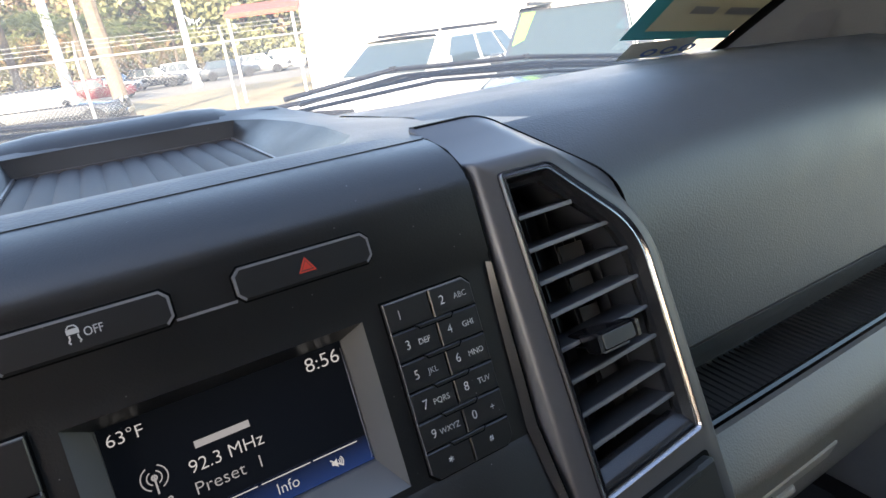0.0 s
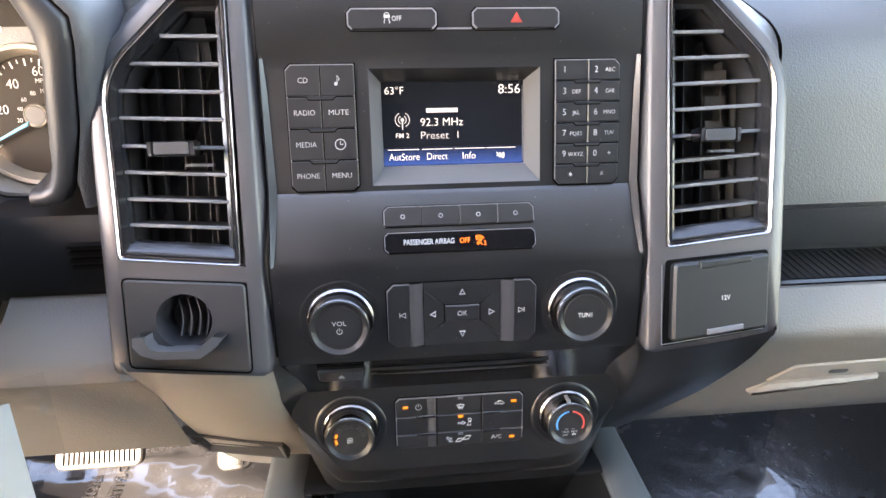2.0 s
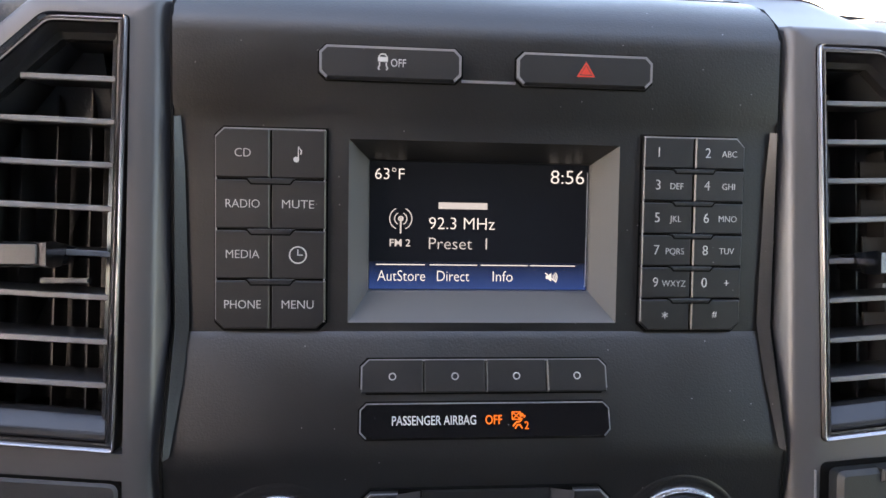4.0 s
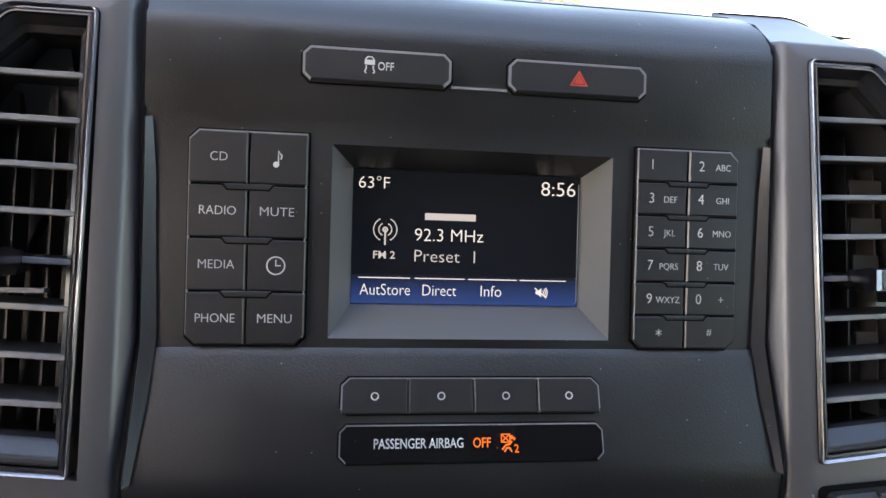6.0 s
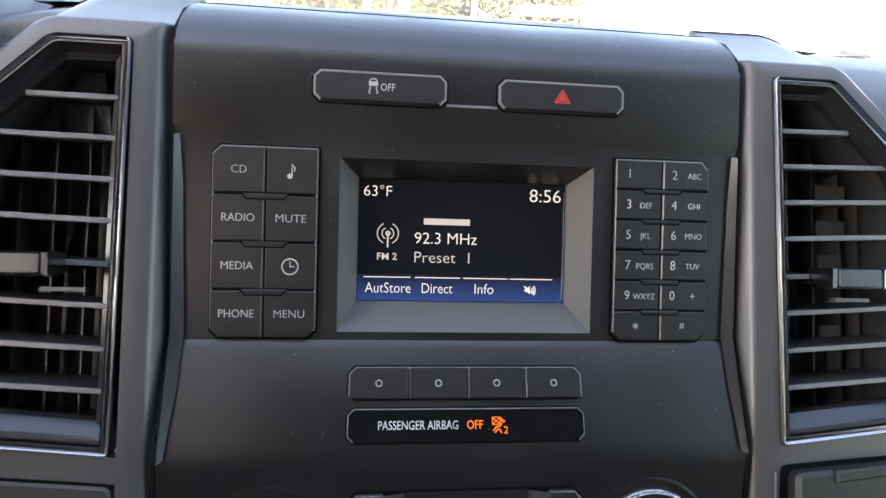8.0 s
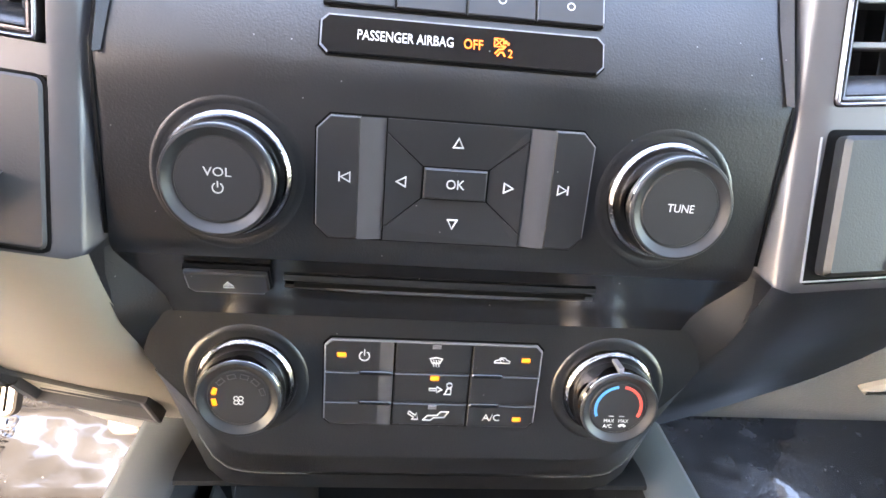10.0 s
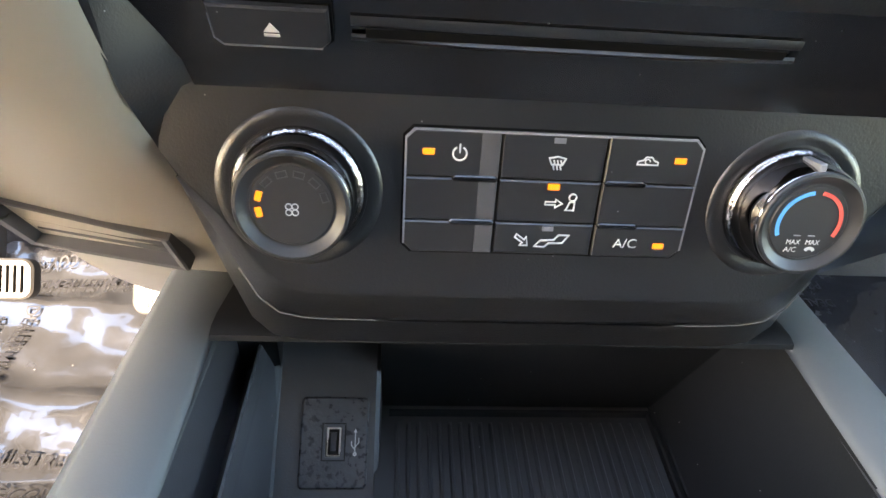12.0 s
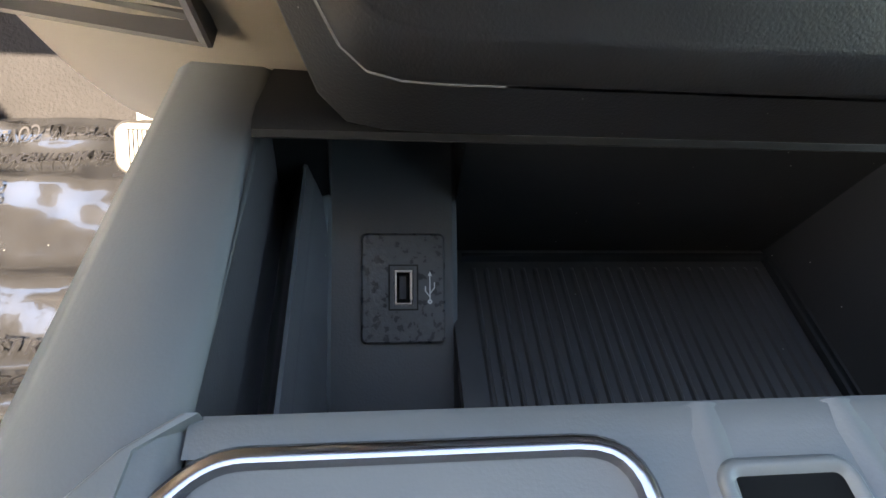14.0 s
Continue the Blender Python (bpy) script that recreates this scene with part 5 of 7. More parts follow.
part("edge_highlight", stroke([(-0.0464, CV[3] + 0.003), (-0.0464, CV[0] - 0.003), (-0.0438, CV[0] - 0.0004), (0.0438, CV[0] - 0.0004), (0.0463, CV[0] - 0.003), (0.0463, CV[3] + 0.003)], 0.00065, -0.0005, 0.0007), RIM, cl, smooth=False)
CL = 0.0010
for (r, c), u, v in (((0, 0), -0.0395, -0.0018), ((0, 2), 0.0395, -0.0018), ((1, 1), 0.0005, -0.0118), ((2, 2), 0.0385, -0.0312)):
    part("lamp", slab(rect(u - 0.0018, u + 0.0018, v - 0.0009, v + 0.0009), 0.0002, CL + 0.0002), AMBER, ck[r, c], "lit amber lamp", smooth=False)
for (r, c), u, v in (((0, 1), 0.0005, 0.0030), ((2, 1), 0.0005, -0.0262)):
    part("lamp", slab(rect(u - 0.0018, u + 0.0018, v - 0.0008, v + 0.0008), 0.0002, CL), RIM, ck[r, c], "unlit lamp", smooth=False)
part("power_symbol", merged(stroke(arc(-0.0300, -0.0022, 0.0021, 118, 422, 20), 0.0005, CL - 0.0003, CL), stroke([(-0.0300, 0.0008), (-0.0300, -0.0020)], 0.0005, CL - 0.0003, CL)), PRINT, ck[0, 0], smooth=False)
u, v = 0.0005, -0.0040
part("defrost_symbol", merged(stroke([(u - 0.0026, v + 0.0014), (u, v + 0.0020), (u + 0.0026, v + 0.0014), (u + 0.0017, v - 0.0006), (u - 0.0017, v - 0.0006)], 0.0004, CL - 0.0006, CL, True),
     *[stroke([(u + d, v + 0.0008), (u + d + 0.0003, v - 0.0002), (u + d, v - 0.0012), (u + d + 0.0003, v - 0.0022)], 0.0004, CL - 0.0006, CL) for d in (-0.0011, 0, 0.0011)]), PRINT, ck[0, 1], smooth=False)
u, v = 0.0290, -0.0026
part("recirculation_symbol", merged(stroke([(u - 0.0032, v - 0.0008), (u - 0.0030, v + 0.0002), (u - 0.0014, v + 0.0006), (u - 0.0006, v + 0.0016), (u + 0.0012, v + 0.0016), (u + 0.0022, v + 0.0005), (u + 0.0034, v + 0.0001), (u + 0.0034, v - 0.0008)], 0.0004, CL - 0.0004, CL, True), stroke(arc(u, v + 0.0002, 0.0008, 0, 270, 8), 0.0003, CL - 0.0004, CL)), PRINT, ck[0, 2], smooth=False)
u, v = 0.0030, -0.0174
part("airflow_symbol", merged(stroke([(u - 0.0045, v + 0.0005), (u - 0.0012, v + 0.0005), (u - 0.0012, v + 0.0014), (u + 0.0010, v), (u - 0.0012, v - 0.0014), (u - 0.0012, v - 0.0005), (u - 0.0045, v - 0.0005)], 0.00035, CL - 0.0006, CL, True),
     stroke(arc(u + 0.0042, v + 0.0022, 0.0012, 0, 330, 12), 0.00038, CL - 0.0006, CL, True), stroke([(u + 0.0026, v - 0.0018), (u + 0.0034, v + 0.0006), (u + 0.0050, v + 0.0006), (u + 0.0050, v - 0.0022), (u + 0.0022, v - 0.0022)], 0.00038, CL - 0.0006, CL, True)), PRINT, ck[1, 1], smooth=False)
u, v = -0.0010, -0.0300
part("foot_air_symbol", merged(stroke([(u - 0.0085, v + 0.0016), (u - 0.0058, v - 0.0004), (u - 0.0052, v + 0.0008), (u - 0.0046, v - 0.0024), (u - 0.0072, v - 0.0024), (u - 0.0064, v - 0.0014), (u - 0.0090, v + 0.0004)], 0.00035, CL - 0.0006, CL, True),
     stroke([(u - 0.0022, v - 0.0026), (u - 0.0004, v - 0.0004), (u + 0.0040, v - 0.0002), (u + 0.0054, v + 0.0016), (u + 0.0088, v + 0.0016), (u + 0.0070, v - 0.0012), (u + 0.0024, v - 0.0014), (u + 0.0010, v - 0.0028)], 0.00038, CL - 0.0006, CL, True)), PRINT, ck[2, 1], smooth=False)
fitted("A/C", 0.0046, 0.0078, 0.0270, -0.0307, CL, PRINT, ck[2, 2], bold=0.00002)

# ---- holder panel and power-outlet lid in the pods ----
LP = [(-0.2097, -0.0612), (-0.1368, -0.0690), (-0.1372, -0.0120), (-0.2106, -0.0058)]
holder = thing("holder_panel", M_V, "dark plastic panel with a scooped round holder and a lip", "panel")
part("seam", stroke(soft_quad([(-0.2101, -0.0616), (-0.1364, -0.0694), (-0.1368, -0.0117), (-0.2109, -0.0054)], 0.0035), 0.0016, -0.002, 0.0003, True), SEAM, holder, smooth=False)
PIN = material("holder_plastic", (0.038, 0.037, 0.038), 0.45, grain=0.2, grain_size=0.0008, mottle=0.08)
lpoly = ccw(soft_quad(LP, 0.0035))
CX, CY, CR = -0.1755, -0.0335, 0.0172
circ = [(CX + CR * math.cos(2 * math.pi * k / len(lpoly)), CY + CR * math.sin(2 * math.pi * k / len(lpoly))) for k in range(len(lpoly))]
off = min(range(len(lpoly)), key=lambda k: abs(math.atan2(lpoly[k][1] - CY, lpoly[k][0] - CX)))
lpoly = lpoly[off:] + lpoly[:off]
part("plate", rows_mesh([[(x, y, -0.001) for x, y in lpoly], [(x, y, 0.0006) for x, y in lpoly], [(x, y, 0.0014) for x, y in inset(lpoly, 0.0010)], [(x, y, 0.0014) for x, y in circ], [(x, y, -0.004) for x, y in circ]], close_u=True), PIN, holder, angle=30)
part("scoop", rows_mesh([[(CX + r * math.cos(2 * math.pi * k / 32), CY + r * math.sin(2 * math.pi * k / 32), w) for k in range(32)] for r, w in ((CR, 0.0012), (CR - 0.001, -0.010), (CR - 0.004, -0.020), (CR - 0.010, -0.024), (0.001, -0.025))], close_u=True), DARK, holder)
for du in (-0.0065, -0.001, 0.0045, 0.0095):
    prof = [(CX + du + 0.002 * math.sin(k / 8 * 3.0), CY - 0.012 + 0.024 * k / 8) for k in range(9)]
    part("fin", stroke(prof, 0.0008, -0.024, -0.010), SLAT, holder, smooth=False)
lip_out = [(-0.2025, -0.0395), (-0.2030, -0.0450), (-0.1985, -0.0505), (-0.1900, -0.0535), (-0.1640, -0.0545), (-0.1570, -0.0500), (-0.1495, -0.0420)]
lip_in = [(-0.1950, -0.0395), (-0.1945, -0.0440), (-0.1920, -0.0475), (-0.1870, -0.0490), (-0.1660, -0.0495), (-0.1610, -0.0460), (-0.1560, -0.0415)]
part("lip", rows_mesh([[(x, y - 0.001, 0.000) for x, y in lip_out], [(x, y - 0.0005, 0.013) for x, y in lip_out], [(x, y, 0.014) for x, y in lip_in], [(x, y, 0.000) for x, y in lip_in]], close_v=True), LIPM, holder, "grey curved lip", angle=40)

lid = thing("outlet_lid", M_V, "black hinged lid over a power outlet", "lid")
part("seam", slab(soft_quad([(0.1350, -0.0682), (0.2098, -0.0598), (0.2103, -0.0044), (0.1378, -0.0090)], 0.003), -0.002, 0.0003), SEAM, lid, smooth=False)
part("chrome_line", stroke([(0.1352, -0.0120), (0.1352, -0.0668), (0.2080, -0.0592)], 0.0005, 0, 0.0009), RIM, lid, "thin bright edge line", smooth=False)
LIDM = material("lid_plastic", (0.0175, 0.0185, 0.0185), 0.48, grain=0.3, grain_size=0.0008, mottle=0.1, dust=0.4, dust_size=0.008)
part("lid_plate", slab(soft_quad([(0.1400, -0.0640), (0.2078, -0.0570), (0.2082, -0.0065), (0.1412, -0.0112)], 0.003), -0.001, 0.0065, 0.0018), LIDM, lid, angle=30)
part("hinge", slab([(0.1585, -0.0150), (0.1945, -0.0112), (0.1945, -0.0068), (0.1585, -0.0098)], 0.003, 0.0078, 0.0008), LIDM, lid)
part("grip", slab([(0.1640, -0.0598), (0.1892, -0.0570), (0.1892, -0.0535), (0.1640, -0.0562)], 0.003, 0.0082, 0.0006), SLAT, lid, "light grey grip")
lg = legend("12V", 0.0045, 0, 0, 0, PRINT, lid, bold=0.00008)
lg.matrix_local = Matrix.Translation((0.1768, -0.0352, 0.0067)) @ Matrix.Rotation(radians(5), 4, "Z")

# pull recess in the left lower cover
pull = thing("coin_recess", pose(0, 0, 0), "dark slotted pull recess in the lower cover", "recess")
R1, R2, R3, R4 = Vector((-0.2120, -0.0030, 1.2225)), Vector((-0.1370, -0.0050, 1.2035)), Vector((-0.1350, 0.0030, 1.1815)), Vector((-0.2030, 0.0130, 1.1860))
mid = (R1 + R2 + R3 + R4) / 4
RN = (R3 - R1).cross(R2 - R4).normalized()
RN = RN if RN.y < 0 else -RN
def ring(k, w):
    return [tuple(mid + (p - mid) * k + RN * w) for p in (R1, R2, R3, R4)]
part("rim", rows_mesh([ring(1.0, -0.003), ring(1.0, 0.0035), ring(0.97, 0.0042), ring(0.90, 0.0035), ring(0.86, -0.0060)], close_u=True), POD, pull, angle=30)
part("recess_back", rows_mesh([ring(0.90, -0.0050), ring(0.3, -0.0052), ring(0.02, -0.0052)], close_u=True), DARK, pull)
for k in range(3):
    f0 = 0.36 + 0.20 * k
    a0, a1 = R1.lerp(R4, f0), R2.lerp(R3, f0)
    ends = [a0.lerp(a1, 0.12), a0.lerp(a1, 0.93)]
    part("slat", rows_mesh([[tuple(e + RN * w + Vector((0, 0, h))) for w, h in ((-0.005, 0.0022), (-0.0006, 0.0014), (-0.0002, -0.0002), (-0.005, -0.0006))] for e in ends], close_u=True, cap=True), DARK, pull, smooth=False)

# ---- USB port ----
M_U = tilted(-0.0305, 1.1015, 1.316)
usb = thing("usb_port", M_U, "scuffed black plate with one USB socket in the console bin", "socket")
SCUFF = material("scuffed_black_plastic", (0.034, 0.036, 0.040), 0.36, grain=0.3, grain_size=0.0015, mottle=0.75, mottle_size=0.003, wear=0.2, dust=0.3, dust_size=0.0012, dust_share=0.3)
part("plate", rows_mesh([[(x, y, w) for x, y in r] for r, w in ((round_rect(-0.0913, -0.0597, -0.0207, 0.0207, 0.0022), -0.001), (round_rect(-0.0913, -0.0597, -0.0207, 0.0207, 0.0022), 0.0014), (round_rect(-0.0905, -0.0605, -0.0199, 0.0199, 0.0018), 0.0022), (round_rect(-0.0788, -0.0722, -0.0062, 0.0066, 0.0003), 0.0022), (round_rect(-0.0788, -0.0722, -0.0062, 0.0066, 0.0003), 0.0001))], close_u=True), SCUFF, usb, angle=30)
part("socket_frame", rows_mesh([[(x, y, w) for x, y in r] for r, w in ((rect(-0.0805, -0.0705, -0.0078, 0.0082), 0.0018), (rect(-0.0805, -0.0705, -0.0078, 0.0082), 0.0026), (rect(-0.0793, -0.0717, -0.0066, 0.0070), 0.0026), (rect(-0.0790, -0.0720, -0.0064, 0.0068), 0.0005))], close_u=True), PORT, usb, "dark grey socket frame", smooth=False)
part("socket_gap", stroke(rect(-0.0808, -0.0702, -0.0081, 0.0085), 0.0006, 0.0016, 0.0025, True), SEAM, usb, smooth=False)
part("metal_shell", rows_mesh([[(x, y, w) for x, y in r] for r, w in ((rect(-0.0789, -0.0721, -0.0063, 0.0067), 0.0022), (rect(-0.0786, -0.0724, -0.0061, 0.0065), 0.0028), (rect(-0.0781, -0.0729, -0.0056, 0.0060), 0.0028), (rect(-0.0780, -0.0730, -0.0055, 0.0059), 0.0006))], close_u=True), STEEL, usb, "bright metal shell", smooth=False)
part("socket_inside", slab(rect(-0.0787, -0.0723, -0.0061, 0.0065), -0.0008, 0.0004), SEAM, usb, smooth=False)
part("tongue", slab(rect(-0.0770, -0.0744, -0.0040, 0.0044), 0.0002, 0.0011), BLACK_INK, usb, smooth=False)
UW = 0.0024
part("trident_symbol", merged(stroke([(-0.0655, -0.0050), (-0.0655, 0.0048)], 0.0004, UW - 0.0002, UW), stroke([(-0.0655, -0.0022), (-0.0638, 0.0000), (-0.0638, 0.0020)], 0.0004, UW - 0.0002, UW), stroke([(-0.0655, -0.0034), (-0.0672, -0.0012), (-0.0672, 0.0006)], 0.0004, UW - 0.0002, UW),
     slab([(-0.0663, 0.0045), (-0.0647, 0.0045), (-0.0655, 0.0062)], UW - 0.0002, UW), stroke(arc(-0.0655, -0.0052, 0.0006, 0, 330, 8), 0.0006, UW - 0.0002, UW, True)), PRINT, usb, smooth=False)

# ---- cup holder frames on the deck ----
def cup_frame(x0, x1, y0, y1, label):
    ob = thing("cup_holder_frame", pose(0, 0, 1.1698), label, "cup holder", "frames on the console deck")
    o = ccw(soft_poly([(x0 + 0.006, y1), (x0 - 0.006, y1 - 0.012), (x0 - 0.006, y0), (x1, y0), (x1, y1)], (0.007, 0.007, 0.004, 0.004, 0.014)))
    a, b, c, d = o, inset(o, 0.0014), inset(o, 0.0036), inset(o, 0.0048)
    part("chrome_frame", rows_mesh([[(x, y, w) for x, y in r] for r, w in ((a, -0.001), (a, 0.0012), (b, 0.0026), (c, 0.0022), (d, -0.006))], close_u=True), CHROME, ob, "polished chrome frame", angle=60)
    part("insert", slab(d, -0.010, -0.0045), DECK, ob, smooth=False)
    part("inner_line", stroke(inset(o, 0.0085), 0.0007, -0.0047, -0.0040, True), SEAM, ob, smooth=False)
    return ob


cup_frame(-0.1225, -0.0355, -0.30, -0.1235, "chrome-framed insert on the console deck")
cup_frame(0.0215, 0.1120, -0.30, -0.1235, "chrome-framed insert on the console deck")
well = thing("deck_slot", pose(0, 0, 1.1698), "black rectangular recess between the chrome frames", "recess")
wp = ccw(round_rect(-0.0240, 0.0052, -0.28, -0.1295, 0.0050))
part("slot_rim", rows_mesh([[(x, y, w) for x, y in r] for r, w in ((wp, -0.002), (wp, 0.0008), (inset(wp, 0.0010), 0.0016), (inset(wp, 0.0022), 0.0014), (inset(wp, 0.0036), 0.0001))], close_u=True), DECK, well, "rounded grey rim", angle=60)
part("slot_floor", slab(inset(wp, 0.0030), -0.004, 0.0003), SEAM, well, smooth=False)
for x, tw, side in ((-0.0225, -0.016, 1), (0.0120, 0.003, -1)):
    part("deck_ridge", rows_mesh([[(x + tw * t + side * d, -0.1175 - 0.17 * t, 1.1693 + h) for d, h in ((-0.0030, 0.0), (-0.0012, 0.0003), (0.0006, 0.0010), (0.0022, 0.0012), (0.0040, 0.0008), (0.0060, 0.0))] for t in (0, 0.5, 1)]), DECK, console, angle=60)
rail_z = lambda y: RZ0 + (0.028 - y) * 0.055
part("deck_flare", rows_mesh([[(x0 + d, y, rail_z(y) + h) for d, h in ((0.0, -0.004), (0.0004, 0.0006), (0.0012, 0.0010), (0.0018, 0.0010))] + [(xi, y, rail_z(y) + 0.0008), (xi + 0.0005, y, 1.1692)] for x0, y, xi in ((-0.1225, -0.1172, -0.1190), (-0.1315, -0.1240, -0.1287), (-0.1375, -0.1320, -0.1292), (-0.1445, -0.1450, -0.1292), (-0.1500, -0.165, -0.1292), (-0.1520, -0.30, -0.1292))]), DECK, console, angle=60)
# raised deck strip between the ridges
part("deck_edge", rows_mesh([[(x, y, z) for y, z in ((-0.1250, 1.1694), (-0.1185, 1.1699), (-0.1165, 1.1690), (-0.1160, 1.1665))] for x in (-0.121, 0.121)]), DECK, console)

# ---- instrument cluster ----
cluster = thing("instrument_cluster", tilted(0.060, 1.452, 0.25, -0.278), "sunlit speedometer cluster with a pale bezel ring", "instrument cluster")
DIAL = material("dial_face", (0.021, 0.0165, 0.013), 0.6, spec=0.15, mottle=0.1)
PALE = material("pale_bezel", (0.29, 0.265, 0.23), 0.4, metal=0.2, mottle=0.05)
PLATE = material("cluster_plate", (0.013, 0.0115, 0.010), 0.6, spec=0.15, mottle=0.1)
part("dial_plate", slab(rect(-0.36, 0.06, -0.075, 0.09), -0.008, -0.004), PLATE, cluster, smooth=False)
part("dial", lathe([(0.0395, -0.005), (0.0395, -0.0020), (0.001, -0.0020)], 56), DIAL, cluster, smooth=False)
part("bezel_ring", lathe([(0.0465, -0.004), (0.0465, 0.004), (0.0452, 0.007), (0.0425, 0.0065), (0.0395, 0.0015), (0.0385, -0.003)], 64), PALE, cluster, "pale metallic ring")
G = -0.0017
for k in range(25):
    q = radians(215 - k * 7.5)
    r1 = 0.0325 if k % 2 == 0 else 0.0345
    part("tick", stroke([(r1 * math.cos(q), r1 * math.sin(q)), (0.0370 * math.cos(q), 0.0370 * math.sin(q))], 0.0009 if k % 2 == 0 else 0.0005, G - 0.0004, G), PRINT, cluster, smooth=False)
for word, u, v, size in (("20", -0.0222, 0.004, 0.0088), ("40", -0.0130, 0.0205, 0.0088), ("60", 0.0045, 0.0285, 0.0088), ("MPH", 0.0055, 0.0225, 0.0042), ("20", -0.0125, -0.0030, 0.0040), ("40", -0.0112, 0.0045, 0.0040), ("60", -0.0077, 0.0105, 0.0040), ("80", -0.0012, 0.0145, 0.0040), ("100", 0.0060, 0.0160, 0.0040)):
    legend(word, size, u, v, G, PRINT, cluster)
part("hub", lathe([(0.0068, -0.002), (0.0068, 0.0018), (0.0060, 0.0024), (0.001, 0.0024)], 32), DARK, cluster)
part("hub_ring", lathe([(0.0078, -0.002), (0.0078, 0.0020), (0.0072, 0.0026), (0.0069, 0.002)], 32), PALE, cluster)
NEEDLE = material("blue_needle", (0.05, 0.42, 0.62), 0.4)
part("needle", slab([(-0.006, -0.0065), (-0.0045, -0.0035), (-0.0380, -0.0212), (-0.0385, -0.0222)], 0.001, 0.003), NEEDLE, cluster, "bright blue needle", smooth=False)
legend("H", 0.006, -0.016, 0.055, -0.0035, PRINT, cluster)
crescent = (((-0.085, -0.026), (-0.085, -0.034)), ((-0.061, -0.028), (-0.061, -0.037)), ((-0.0425, -0.0320), (-0.0400, -0.0465)), ((-0.024, -0.0405), (-0.021, -0.0525)), ((-0.006, -0.0470), (-0.001, -0.0530)), ((0.012, -0.0490), (0.012, -0.0515)))
part("lower_trim", rows_mesh([[(a[0] + (b[0] - a[0]) * k, a[1] + (b[1] - a[1]) * k, w) for a, b in crescent] for k, w in ((0, 0.002), (0.12, 0.0075), (0.4, 0.011), (0.7, 0.013), (0.95, 0.0125), (1.0, 0.004))]), PALE, cluster, "pale crescent under the dial")
part("trim_skirt", rows_mesh([[(b[0], b[1] - d, w) for a, b in crescent] for d, w in ((0, 0.010), (0.004, 0.020), (0.012, 0.026))]), DARK, cluster)
hood = thing("cluster_hood", pose(0, 0, 0), "black grained hood round the instrument cluster", "hood")
loop_in = [(-0.2665, 1.4201), (-0.2600, 1.4206), (-0.2545, 1.4240), (-0.2505, 1.4350), (-0.2469, 1.4554), (-0.2420, 1.4800), (-0.2386, 1.4949), (-0.2398, 1.5134), (-0.2451, 1.5282), (-0.2521, 1.5355), (-0.30, 1.553), (-0.42, 1.566), (-0.56, 1.556), (-0.62, 1.52), (-0.63, 1.41)]
loop_out = [(-0.2665, 1.4085), (-0.2570, 1.4085), (-0.2475, 1.4115), (-0.2400, 1.4240), (-0.2280, 1.4570), (-0.2225, 1.4840), (-0.2180, 1.5050), (-0.2165, 1.5198), (-0.2266, 1.5329), (-0.2379, 1.5455), (-0.30, 1.572), (-0.42, 1.583), (-0.57, 1.573), (-0.64, 1.53), (-0.65, 1.40)]


def between(k, y):
    return [(a[0] + (b[0] - a[0]) * k, y, a[1] + (b[1] - a[1]) * k) for a, b in zip(loop_in, loop_out)]


HOODM = material("satin_hood_plastic", (0.030, 0.031, 0.034), 0.40, grain=0.12, grain_size=0.0008, mottle=0.1)
part("hood_rim", rows_mesh([[(x - 0.012, 0.075, z - 0.003) for x, z in loop_in], between(0, 0.016), between(0.06, 0.0075), between(0.22, 0.0035), between(0.55, 0.002), between(0.88, 0.0035), between(0.98, 0.0065), between(1.0, 0.016)]), HOODM, hood, "smooth satin black rim", angle=50)
skin_edge = [(-0.2385, 1.4065), (-0.2385, 1.4250)] + loop_out[4:]
skin_out = [(1, 0)] * 5 + [(0.8, 0.6), (0.55, 0.83), (0.5, 0.86)] + [(0, 1)] * 5
part("hood_skin", rows_mesh([[(x + k * u, y, z + k * w) for (x, z), (u, w) in zip(skin_edge, skin_out)] for k, y in ((0.0006, 0.016), (0.0006, 0.0080), (0.0016, 0.0062), (0.005, 0.0068), (0.010, 0.014), (0.016, 0.05), (0.022, 0.13))]), SOFT, hood, "grained skin behind the rim", angle=60)
LOWER = material("matt_black_plastic", (0.011, 0.011, 0.012), 0.6, spec=0.25, grain=0.3, grain_size=0.001, mottle=0.15)
part("lower_dash", rows_mesh([[(x, y, z) for y, z in ((0.06, 1.4035), (0.020, 1.4025), (0.010, 1.400), (0.006, 1.394), (0.002, 1.380), (-0.002, 1.355), (0.004, 1.342))] for x in (-0.7, -0.4, -0.222)]), LOWER, hood)
for k in range(4):
    part("slot", block(-0.252, -0.230, -0.0025, 0.004, 1.3820 - 0.0050 * k, 1.3840 - 0.0050 * k), SEAM, hood, smooth=False)

# ---- column lever ----
lever = thing("column_lever", look((-0.205, -0.079, 1.562), (-0.290, -0.066, 1.487)), "black ribbed lever on the steering column", "lever")
part("lever_grip", lathe([(0.0125, -0.13), (0.0135, -0.06), (0.0142, -0.012), (0.0146, -0.004), (0.0135, 0.0), (0.0118, 0.0008)], 28), PANEL, lever)
part("end_cap", lathe([(0.0115, -0.001), (0.0113, 0.0018), (0.001, 0.0022)], 28), KEYCAP, lever)
for k in range(4):
    part("mark", moved(slab(rect(-0.0016, 0.0016, -0.0008, 0.0008), 0.0136, 0.0150), Matrix.Rotation(radians(52), 4, "Z") @ Matrix.Rotation(radians(90), 4, "X") @ Matrix.Translation((0, -0.02 - 0.007 * k, 0))), PRINT, lever, smooth=False)
